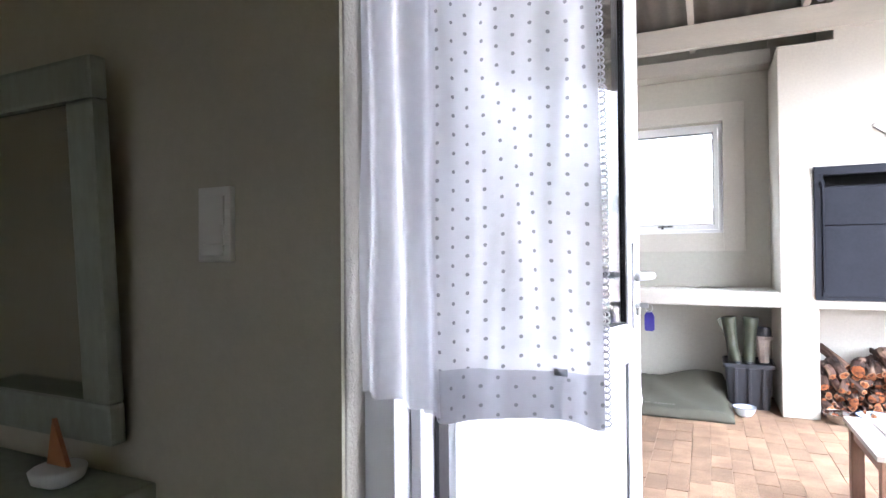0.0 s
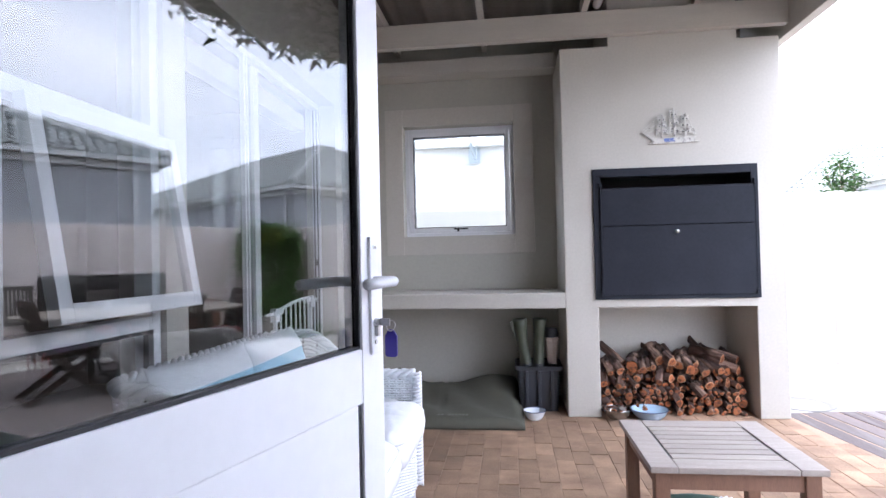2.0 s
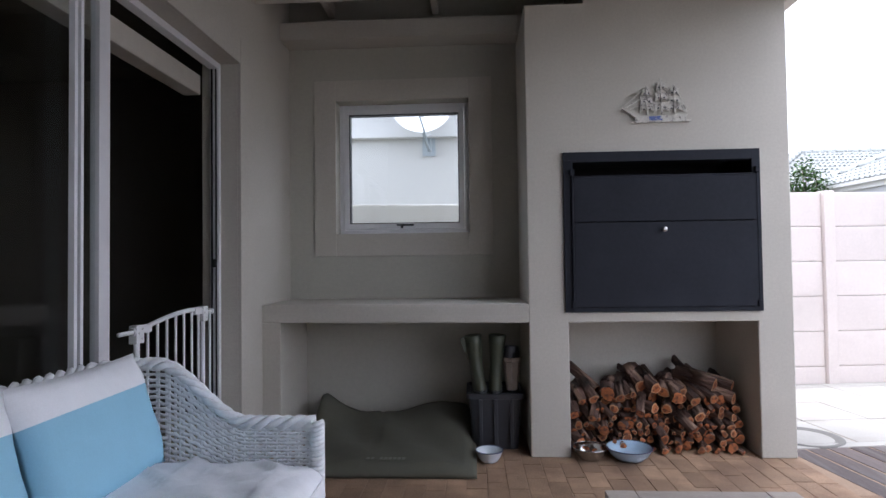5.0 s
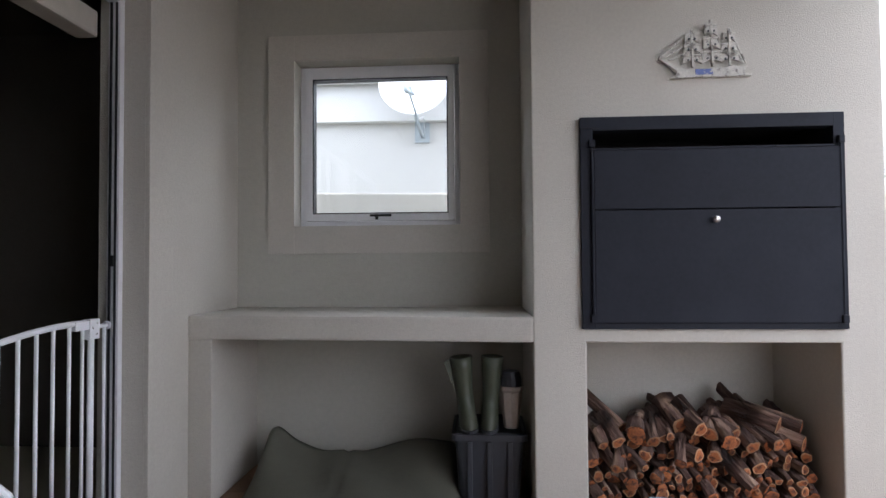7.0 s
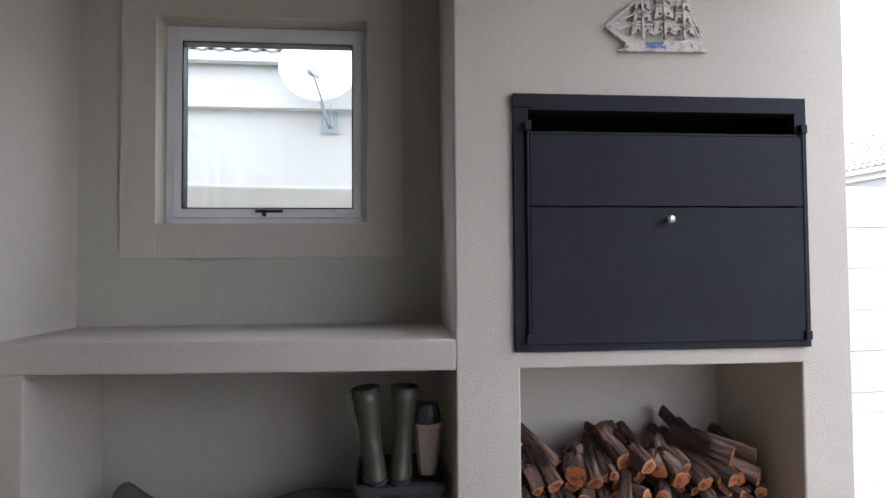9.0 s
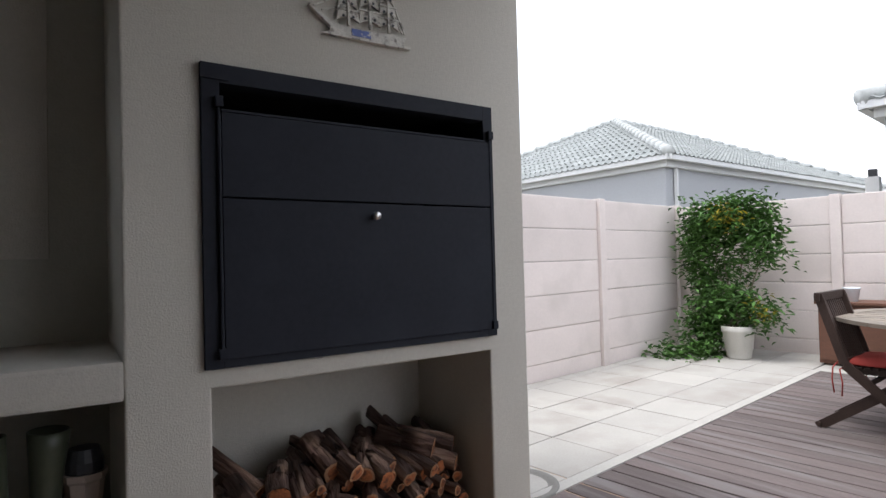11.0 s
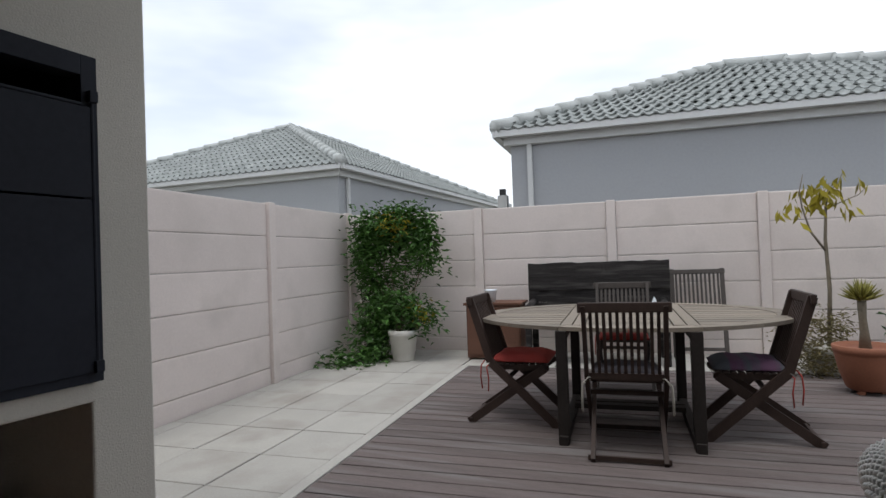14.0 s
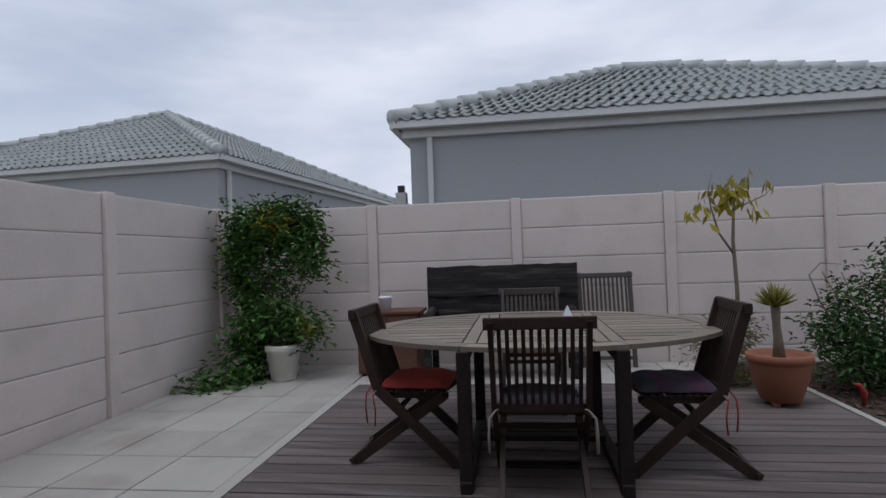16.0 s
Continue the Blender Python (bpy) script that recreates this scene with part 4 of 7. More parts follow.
for x in (X0 + 0.052, X1 - 0.026):
    bm = bmesh.new()
    tube(bm, [(x, -0.032, 0.94), (x, -0.032, 1.778)], 0.006, 8)
    part("guide_rod", bm, M_CHAR, gr)
    for z in (0.955, 1.778):
        part("pivot", boxes((x - 0.013, x + 0.013, -0.048, -0.024, z - 0.018, z + 0.018), bev=0.004), M_CHAR, gr)
bm = bmesh.new()
bar(bm, (X0 - 0.002, -0.026, Z1 - 0.028), (X0 + 0.09, -0.026, Z1 - 0.03), 0.008, 0.05)
part("corner_plate", bm, M_CHAR, gr)

# ---- ship wall ornament ----
ship = thing("ship_ornament", "chipped white wooden sailing ship on the chimney", "ornament", pose(0.60, -0.004, 2.085, 0, -1.0, 0))
hull = bmesh.new()
pr = [(0.050, -0.002), (0.42, -0.004), (0.425, 0.005), (0.385, 0.010), (0.405, 0.040), (0.37, 0.038), (0.345, 0.046), (0.30, 0.036), (0.13, 0.036), (0.085, 0.048), (0.04, 0.078), (0.0, 0.092), (0.082, 0.030), (0.078, 0.012)]
f0 = [hull.verts.new((x, -0.020, z)) for x, z in pr]
f1 = [hull.verts.new((x, 0.0, z)) for x, z in pr]
hull.faces.new(f0)
hull.faces.new(f1[::-1])
for i in range(len(pr)):
    j = (i + 1) % len(pr)
    hull.faces.new((f0[i], f0[j], f1[j], f1[i]))
part("hull", hull, M_SHIP, ship)
part("blue_patch", boxes((0.165, 0.245, -0.0225, -0.019, 0.008, 0.034)), M_SHIPBLUE, ship, "chipped blue paint patch")
for x, h in ((0.155, 0.225), (0.245, 0.268), (0.325, 0.222)):
    part("mast", boxes((x - 0.005, x + 0.005, -0.024, -0.012, 0.045, h), bev=0.001, seg=1), M_SHIP, ship)
    for k in range(3):
        z0 = 0.062 + k * (h - 0.075) / 3
        w = 0.046 - 0.008 * k
        z1 = z0 + (h - 0.09) / 3.4
        bm = bmesh.new()
        n = 8
        fr_, bk_ = [], []
        for i in range(n + 1):
            t = i / n
            fr_.append((x - w + 2 * w * t, z0 + 0.016 * math.sin(math.pi * t)))
        for i in range(n + 1):
            t = 1 - i / n
            bk_.append((x - w * 0.82 + 2 * w * 0.82 * t, z1))
        loop = fr_ + bk_
        v0 = [bm.verts.new((p[0], -0.016 - 0.003 * math.sin(math.pi * i / len(loop)), p[1])) for i, p in enumerate(loop)]
        v1 = [bm.verts.new((p[0], -0.008, p[1])) for p in loop]
        bm.faces.new(v0)
        bm.faces.new(v1[::-1])
        for i in range(len(loop)):
            j = (i + 1) % len(loop)
            bm.faces.new((v0[i], v0[j], v1[j], v1[i]))
        part("sail", bm, M_SHIP, ship)
        # sail holes are dark discs on the cloth, their shade painted
        for hx in (-0.45, 0.42):
            bm = bmesh.new()
            tube(bm, [(x + hx * w, -0.0215, z0 + 0.42 * (z1 - z0)), (x + hx * w, -0.0190, z0 + 0.42 * (z1 - z0))], 0.0055, 8)
            part("sail_hole_disc", bm, M_TUB, ship)
        part("yard_arm", boxes((x - w, x + w, -0.023, -0.017, z1 - 0.003, z1 + 0.003)), M_SHIP, ship)
for x0, z0, x1, z1 in ((0.005, 0.098, 0.15, 0.215), (0.02, 0.095, 0.15, 0.165), (0.05, 0.085, 0.15, 0.12), (0.33, 0.215, 0.40, 0.055), (0.33, 0.15, 0.39, 0.055)):
    bm = bmesh.new()
    bar(bm, (x0, -0.014, z0), (x1, -0.014, z1), 0.006, 0.008, (0, 1, 0))
    part("stay", bm, M_SHIP, ship)

# ---- firewood ----
rng = random.Random(7)


def log_thing(x, z, r, yf, length, yaw, pitch, roll):
    t = thing("firewood_log", "dark split firewood log with an orange-brown cut end", "log", pose(x, yf, z, -90 + pitch, 0, yaw) @ pose(0, 0, 0, 0, 0, roll), "stacked firewood")
    n = 14
    phase = [rng.uniform(0, 6.28) for _ in range(3)]
    halfsplit = rng.random() < 0.3
    ridge = [rng.uniform(-0.09, 0.09) for _ in range(14)]
    def ring(zz, k):
        out = []
        for j in range(n):
            a = 2 * math.pi * j / n
            q = r * k * (1 + 0.10 * math.sin(2 * a + phase[0]) + 0.07 * math.sin(3 * a + phase[1]) + 0.05 * math.sin(5 * a + phase[2] + zz * 9) + ridge[j])
            px, py = q * math.cos(a), q * math.sin(a)
            if halfsplit and py > 0.25 * r:
                py = 0.25 * r + 0.12 * (py - 0.25 * r)
            out.append((px, py, zz))
        return out
    bm = bmesh.new()
    zs = [0.0, 0.05, 0.14, length * 0.5, length]
    rs = []
    bend = rng.uniform(-0.02, 0.02)
    for zz in zs:
        rs.append([bm.verts.new((p[0] + bend * math.sin(zz / length * 3.1), p[1], p[2])) for p in ring(zz, 1 + rng.uniform(-0.06, 0.06))])
    for a_, b_ in zip(rs, rs[1:]):
        for j in range(n):
            bm.faces.new((a_[j], a_[(j + 1) % n], b_[(j + 1) % n], b_[j]))
    bm.faces.new(rs[-1])
    part("bark", bm, M_BARK, t, smooth=True)
    bm = bmesh.new()
    o = [bm.verts.new((p[0], p[1], p[2] - 0.001)) for p in ring(0.0, 0.97)]
    i_ = [bm.verts.new((p[0], p[1], p[2] - 0.003)) for p in ring(0.0, 0.74)]
    for j in range(n):
        bm.faces.new((o[j], o[(j + 1) % n], i_[(j + 1) % n], i_[j]))
    part("sapwood", bm, M_SAP if rng.random() < 0.55 else M_CUT, t, "paler ring of sapwood")
    bm = bmesh.new()
    i_ = [bm.verts.new((p[0], p[1], p[2] - 0.003)) for p in ring(0.0, 0.74)]
    k_ = [bm.verts.new((p[0], p[1], p[2] - 0.005)) for p in ring(0.0, 0.35)]
    for j in range(n):
        bm.faces.new((i_[j], i_[(j + 1) % n], k_[(j + 1) % n], k_[j]))
    bm.faces.new(k_)
    part("cut_end", bm, M_CUT, t, "orange-brown cut end")


def pile_height(x):
    """Top line of the pile, with two humps and a dip."""
    return float(np.interp(x, (0.25, 0.34, 0.45, 0.58, 0.67, 0.78, 0.93, 1.05, 1.24, 1.32, 1.38), (0.36, 0.40, 0.46, 0.43, 0.49, 0.55, 0.43, 0.51, 0.51, 0.42, 0.30)))


for tier in range(10):
    x = 0.272 + (tier % 2) * 0.022
    while x < 1.33:
        r = rng.choice((0.016, 0.019, 0.022, 0.024, 0.028, 0.034)) if tier < 6 else rng.uniform(0.022, 0.040)
        z = r + 0.046 * tier + rng.uniform(-0.005, 0.010)
        if z + r + 0.055 < pile_height(x):
            log_thing(min(x + r, 1.35), z, r, 0.09 + 0.020 * tier + rng.uniform(-0.05, 0.06), rng.uniform(0.24, 0.32), rng.gauss(2, 15), rng.uniform(2, 24) if tier else rng.uniform(0, 4), rng.uniform(0, 360))
        x += 2 * r + rng.uniform(0.002, 0.010)
# the loose top layer, lying back with the near ends low
for x, r, yf, yaw, pitch in ((0.285, 0.042, 0.14, 4, 30), (0.36, 0.030, 0.16, 12, 22), (0.43, 0.034, 0.17, 16, 28), (0.52, 0.048, 0.18, -18, 12), (0.60, 0.032, 0.16, -8, 24), (0.67, 0.046, 0.20, 12, 30), (0.77, 0.060, 0.22, 14, 26), (0.82, 0.040, 0.14, 20, 24), (0.875, 0.040, 0.18, -26, 20), (0.955, 0.042, 0.14, 14, 20), (1.00, 0.044, 0.20, 30, 24), (1.30, 0.040, 0.22, 10, 16)):
    log_thing(x, pile_height(x) - 0.20 * math.sin(radians(pitch)) - r, r, yf, 0.20, yaw, pitch, rng.uniform(0, 360))
for x, z, r, yf, yaw, pitch in ((1.325, 0.395, 0.043, 0.20, 56, 13), (1.20, 0.405, 0.047, 0.17, 48, 12), (1.315, 0.325, 0.036, 0.16, 44, 10), (1.18, 0.33, 0.034, 0.13, 26, 20), (1.02, 0.16, 0.026, 0.03, 30, 34), (0.70, 0.25, 0.028, 0.08, -22, 24), (0.40, 0.22, 0.026, 0.08, -18, 22)):
    log_thing(x, z, r, yf, 0.26, yaw, pitch, rng.uniform(0, 360))


# ---- bowls ----
def bowl(name, label, x, y, r, h, material, rim):
    t = thing(name, label, "bowl", pose(x, y, 0.0))
    bm = bmesh.new()
    lathe(bm, [(r * 0.5, 0.0), (r * 0.62, 0.006), (r * 0.85, h * 0.45), (r, h - 0.004), (r * 1.03, h), (r * 0.99, h), (r * 0.82, h * 0.45), (r * 0.55, 0.012), (0.001, 0.010)], 28)
    part("bowl_body", bm, material, t, smooth=True)
    bm = bmesh.new()
    tube(bm, [(r * 1.02 * math.cos(a), r * 1.02 * math.sin(a), h) for a in np.linspace(0, 2 * math.pi, 33)], 0.003, 6)
    part("rim", bm, rim, t, smooth=True)


M_RIM = mat("dark_blue_rim", (0.06, 0.09, 0.18), 0.4)
bowl("enamel_bowl", "small white enamel dog bowl on the brick floor", -0.262, -0.075, 0.082, 0.072, M_ENAMELW, M_RIM)
bowl("steel_bowl", "shiny stainless steel dog bowl on the brick floor", 0.362, -0.02, 0.105, 0.075, M_STAINLESS, M_STAINLESS)
bowl("enamel_bowl", "wide pale blue enamel bowl on the brick floor", 0.60, -0.02, 0.135, 0.075, M_ENAMEL, M_RIM)

# ---- dog bed ----
bed = thing("dog_bed", "olive canvas dog mattress pushed up against the niche wall", "dog bed")
bm = bmesh.new()
nx, ny = 40, 30
def bed_z(u, v):
    z = 0.075 + 0.02 * math.sin(u * 5) * math.sin(v * 4) + 0.012 * math.sin(u * 17 + v * 9)
    z += 0.34 * max(0.0, v - 0.45) ** 1.4 * (0.55 + 0.85 * max(0.0, 0.5 - u)) * 1.3
    z += 0.085 * math.exp(-((u - 0.07) / 0.075) ** 2 - ((v - 0.90) / 0.16) ** 2) - 0.05 * math.exp(-((u - 0.30) / 0.10) ** 2) * v * v
    z += 0.05 * math.exp(-((u - 0.82) / 0.14) ** 2) * v * v
    edge_ = min(u, 1 - u, v) * 12
    return z * min(1.0, 0.35 + edge_) - (0.012 if abs(u - 0.42) < 0.012 else 0)
top, bot = [], []
for i in range(nx + 1):
    for j in range(ny + 1):
        u, v = i / nx, j / ny
        x = -1.50 + 1.16 * u + (0.06 * (1 - v)) * (1 - u)
        y = -0.37 + 0.86 * v
        top.append(bm.verts.new((x, y, max(0.02, bed_z(u, v)))))
        bot.append(bm.verts.new((x, y, 0.004)))
for i in range(nx):
    for j in range(ny):
        a_ = i * (ny + 1) + j
        q = (a_, a_ + ny + 1, a_ + ny + 2, a_ + 1)
        bm.faces.new([top[k] for k in q])
        bm.faces.new([bot[k] for k in q[::-1]])
rimv = [i * (ny + 1) for i in range(nx + 1)] + [nx * (ny + 1) + j for j in range(1, ny + 1)] + [i * (ny + 1) + ny for i in range(nx - 1, -1, -1)] + [j for j in range(ny - 1, 0, -1)]
for a_, b_ in zip(rimv, rimv[1:] + rimv[:1]):
    bm.faces.new((top[a_], bot[a_], bot[b_], top[b_]))
part("cover", bm, M_OLIVE, bed, smooth=True)
M_PRINT = mat("faded_print", (0.17, 0.17, 0.14), 0.9)
for k in range(9):
    if k != 2:
        part("printed_mark", boxes((-0.98 + k * 0.026, -0.962 + k * 0.026, -0.325, -0.290, 0.094, 0.0965)), M_PRINT, bed)

# ---- storage tub, boots and scoop ----
tub = thing("storage_tub", "dark grey plastic storage tub in the niche", "tub")
bm = bmesh.new()
def rr(x0, x1, y0, y1, z, r=0.03):
    pts = []
    for cx, cy, a0 in ((x1 - r, y1 - r, 0), (x0 + r, y1 - r, 90), (x0 + r, y0 + r, 180), (x1 - r, y0 + r, 270)):
        for k in range(4):
            a_ = radians(a0 + 30 * k)
            pts.append((cx + r * math.cos(a_), cy + r * math.sin(a_), z))
    return pts
loops = [rr(-0.365, -0.065, 0.16, 0.46, 0.0), rr(-0.385, -0.040, 0.13, 0.49, 0.33), rr(-0.402, -0.022, 0.112, 0.505, 0.335), rr(-0.402, -0.022, 0.112, 0.505, 0.365), rr(-0.388, -0.036, 0.126, 0.492, 0.372), rr(-0.380, -0.044, 0.134, 0.484, 0.355)]
rv = [[bm.verts.new(p) for p in lp] for lp in loops]
for a_, b_ in zip(rv, rv[1:]):
    for j in range(len(a_)):
        bm.faces.new((a_[j], a_[(j + 1) % len(a_)], b_[(j + 1) % len(a_)], b_[j]))
bm.faces.new(rv[0][::-1])
bm.faces.new(rv[-1])
part("tub_body", bm, M_TUB, tub, smooth=False)
for x in (-0.31, -0.21, -0.11):
    part("rib", boxes((x - 0.012, x + 0.012, 0.118, 0.150, 0.03, 0.33), bev=0.004), M_TUB, tub)


def boot(m, open_gusset=False):
    b_ = thing("rubber_boot", "olive green rubber boot standing on the tub", "boot", m, "pair of boots")
    bm = bmesh.new()
    rings = []
    for z, rx, ry, oy in ((0.0, 0.040, 0.075, -0.03), (0.03, 0.042, 0.078, -0.03), (0.075, 0.040, 0.065, -0.018), (0.11, 0.040, 0.048, 0.0), (0.16, 0.039, 0.043, 0.006), (0.24, 0.044, 0.050, 0.006), (0.31, 0.050, 0.056, 0.004), (0.365, 0.054, 0.058, 0.0), (0.367, 0.049, 0.053, 0.0), (0.30, 0.044, 0.050, 0.004), (0.2, 0.034, 0.038, 0.006)):
        rings.append([bm.verts.new((rx * math.cos(2 * math.pi * j / 16), oy + ry * math.sin(2 * math.pi * j / 16), z)) for j in range(16)])
    for r0, r1 in zip(rings, rings[1:]):
        for j in range(16):
            bm.faces.new((r0[j], r0[(j + 1) % 16], r1[(j + 1) % 16], r1[j]))
    bm.faces.new(rings[0][::-1])
    bm.faces.new(rings[-1])
    part("shaft", bm, M_BOOT, b_, smooth=True)
    if open_gusset:
        bm = bmesh.new()
        vs = [bm.verts.new(p) for p in ((-0.048, -0.012, 0.362), (-0.080, -0.014, 0.350), (-0.076, -0.012, 0.325), (-0.046, -0.006, 0.20), (-0.048, 0.012, 0.362), (-0.078, 0.004, 0.350), (-0.074, 0.004, 0.325), (-0.046, 0.006, 0.20))]
        for f in ((0, 1, 2, 3), (7, 6, 5, 4), (0, 4, 5, 1), (1, 5, 6, 2), (2, 6, 7, 3), (3, 7, 4, 0)):
            bm.faces.new([vs[i] for i in f])
        part("gusset", bm, M_BOOT, b_, "loose flap at the top of the boot")
    bm = bmesh.new()
    lathe(bm, [(0.044, -0.002), (0.046, 0.012), (0.043, 0.016)], 18)
    for v in bm.verts:
        v.co.y = v.co.y * 1.8 - 0.03
    part("sole", bm, M_TUB, b_)


boot(pose(-0.318, 0.22, 0.375, 0, -6, 8) @ Matrix.Diagonal((1.12, 1.15, 1.0, 1)), True)
boot(pose(-0.210, 0.22, 0.375, 0, 3, -4) @ Matrix.Diagonal((1.10, 1.15, 1.0, 1)))
sc = thing("plastic_scoop", "beige plastic feed scoop with a dark lid", "scoop", pose(-0.098, 0.24, 0.372))
bm = bmesh.new()
lathe(bm, [(0.038, 0.0), (0.058, 0.185), (0.066, 0.195), (0.068, 0.215), (0.001, 0.21)], 8)
part("cup", bm, M_BEIGE, sc, smooth=False)
bm = bmesh.new()
lathe(bm, [(0.056, 0.216), (0.056, 0.25), (0.044, 0.290), (0.001, 0.293)], 16)
part("lid", bm, M_TUB, sc, "dark plastic lid")

# ---- slatted coffee table ----
ct = thing("coffee_table", "square slatted teak coffee table on the brick floor", "table", pose(0.094, -2.25, 0))
TW, TD, TH = 0.635, 0.635, 0.437
part("edge_board", boxes((0, 0.10, 0, TD, TH - 0.024, TH), bev=0.004), M_TEAK, ct)
part("edge_board", boxes((TW - 0.10, TW, 0, TD, TH - 0.024, TH), bev=0.004), M_TEAK, ct)
part("edge_board", boxes((0.102, TW - 0.102, 0, 0.10, TH - 0.024, TH - 0.001), bev=0.004), M_TEAK, ct)
part("edge_board", boxes((0.102, TW - 0.102, TD - 0.10, TD, TH - 0.024, TH - 0.001), bev=0.004), M_TEAK, ct)
nsl = 7
for k in range(nsl):
    w = (TD - 0.208) / nsl
    y = 0.104 + k * w
    part("slat", boxes((0.110, TW - 0.110, y + 0.005, y + w - 0.005, TH - 0.034, TH - 0.002), bev=0.002), M_TEAK, ct)
# one black plate runs under all slats and fills the gaps
part("gap_filler", boxes((0.102, TW - 0.102, 0.102, TD - 0.102, TH - 0.016, TH - 0.007)), M_RUBBER, ct, "black filler between the slats")
for x in (0.02, TW - 0.075):
    for y in (0.02, TD - 0.075):
        part("leg", boxes((x, x + 0.055, y, y + 0.055, 0.0, TH - 0.025), bev=0.004), M_TEAKLEG, ct)
for b_ in ((0.075, TW - 0.075, 0.03, 0.052), (0.075, TW - 0.075, TD - 0.052, TD - 0.03)):
    part("apron", boxes((b_[0], b_[1], b_[2], b_[3], TH - 0.095, TH - 0.025), bev=0.003), M_TEAKLEG, ct)
for x in (0.03, TW - 0.052):
    part("apron", boxes((x, x + 0.022, 0.075, TD - 0.075, TH - 0.095, TH - 0.025), bev=0.003), M_TEAKLEG, ct)
gp = thing("green_pouf", "round dark green cushion under the coffee table", "cushion", pose(0.40, -1.92, 0))
bm = bmesh.new()
lathe(bm, [(0.20, 0.0), (0.24, 0.03), (0.25, 0.08), (0.235, 0.115), (0.15, 0.14), (0.001, 0.145)], 32)
part("cover", bm, M_GREEN, gp, smooth=True)


# ---- wicker seats ----
def wicker(name, label, category, m, width, depth, arm, back, cushions, group="", rise=(0.32, 0.45), roll=0.0, paint=M_WICKER):
    """Origin under the middle of the seat; faces local +x. The woven shell is one U-shaped band; strands are tubes."""
    t = thing(name, label, category, m, group)
    R = 0.16
    hw, bx, fx = width / 2, -depth / 2, depth / 2
    path = [(fx, -hw)]
    path += [(bx + R + R * math.cos(radians(a_)), -hw + R + R * math.sin(radians(a_))) for a_ in range(270, 179, -15)]
    path += [(bx + R + R * math.cos(radians(a_)), hw - R + R * math.sin(radians(a_))) for a_ in range(180, 89, -15)]
    path += [(fx, hw)]
    def sample(pts, step):
        out = []
        for p, q in zip(pts, pts[1:]):
            d_ = math.hypot(q[0] - p[0], q[1] - p[1])
            n_ = max(1, round(d_ / step))
            for i in range(n_):
                out.append((p[0] + (q[0] - p[0]) * i / n_, p[1] + (q[1] - p[1]) * i / n_))
        out.append(pts[-1])
        return out
    line = sample(path, 0.020)
    N = len(line)
    def top(i):
        x = line[i][0]
        f = min(1.0, max(0.0, (fx - rise[0] * depth - x) / (rise[1] * depth)))
        return arm + (back - arm) * (f * f * (3 - 2 * f))
    def normal(i):
        p, q = line[max(i - 1, 0)], line[min(i + 1, N - 1)]
        d_ = Vector((q[0] - p[0], q[1] - p[1], 0)).normalized()
        return Vector((d_.y, -d_.x, 0))
    nor = [normal(i) for i in range(N)]
    z0 = 0.30
    def band(nm, zfun0, zfun1, rows, lbl=""):
        bm = bmesh.new()
        for r in range(rows):
            pts = []
            for i in range(N):
                z = zfun0(i) + (zfun1(i) - zfun0(i)) * (r + 0.5) / rows
                w = 0.006 * (1 if (i + r) % 2 else -1)
                pts.append((line[i][0] + nor[i].x * w, line[i][1] + nor[i].y * w, z))
            tube(bm, pts, 0.0062, 5, radii=[0.0058 + 0.0012 * math.sin(i * 1.7 + r * 2.3) for i in range(N)])
        for i in range(0, N, 2):
            tube(bm, [(line[i][0], line[i][1], zfun0(i)), (line[i][0], line[i][1], zfun1(i))], 0.0045, 5)
        part(nm, bm, paint, t, lbl, smooth=True)
    band("woven_shell", lambda i: z0, top, int((back - z0) / 0.0185), "open woven white wicker shell")
    band("woven_base", lambda i: 0.07, lambda i: z0 - 0.004, 15)
    bm = bmesh.new()
    for ph in (0, 2.09, 4.19):
        tube(bm, [(line[i][0] + nor[i].x * 0.015 * math.cos(i * 0.9 + ph), line[i][1] + nor[i].y * 0.015 * math.cos(i * 0.9 + ph), top(i) + 0.006 + 0.013 * math.sin(i * 0.9 + ph)) for i in range(N)], 0.0125, 6)
    part("braided_rim", bm, paint, t, "braided white rim", smooth=True)
    if roll:
        # a fat woven roll over the back and arms: a tight coil on a core
        bm = bmesh.new()
        tube(bm, [(line[i][0], line[i][1], top(i) - 0.01) for i in range(N)], roll - 0.008, 12)
        part("roll_core", bm, paint, t, smooth=True)
        bm = bmesh.new()
        for i in range(N - 1):
            for f in (0.0, 0.5):
                cx, cy_ = line[i][0] * (1 - f) + line[i + 1][0] * f, line[i][1] * (1 - f) + line[i + 1][1] * f
                cz = top(i) * (1 - f) + top(i + 1) * f - 0.01
                flip = math.pi if f else 0.0
                pts = []
                for q in range(97):
                    a_ = 2 * math.pi * q / 96
                    w = roll + 0.0032 * math.sin(24 * a_ + flip)
                    pts.append((cx + nor[i].x * w * math.cos(a_), cy_ + nor[i].y * w * math.cos(a_), cz + w * math.sin(a_)))
                tube(bm, pts, 0.0045, 4, caps=False)
        part("woven_roll", bm, paint, t, "fat woven roll over arms and back", smooth=True)
    for s_ in (-1, 1):
        bm = bmesh.new()
        y = s_ * hw
        turns = int((arm - 0.05) / 0.016)
        tube(bm, [(fx + 0.010 + 0.020 * math.cos(0.785 * q), y + 0.024 * math.sin(0.785 * q), 0.07 + (arm - 0.06) * q / (8 * turns)) for q in range(8 * turns + 1)], 0.0085, 5)
        part("wrapped_post", bm, paint, t, smooth=True)
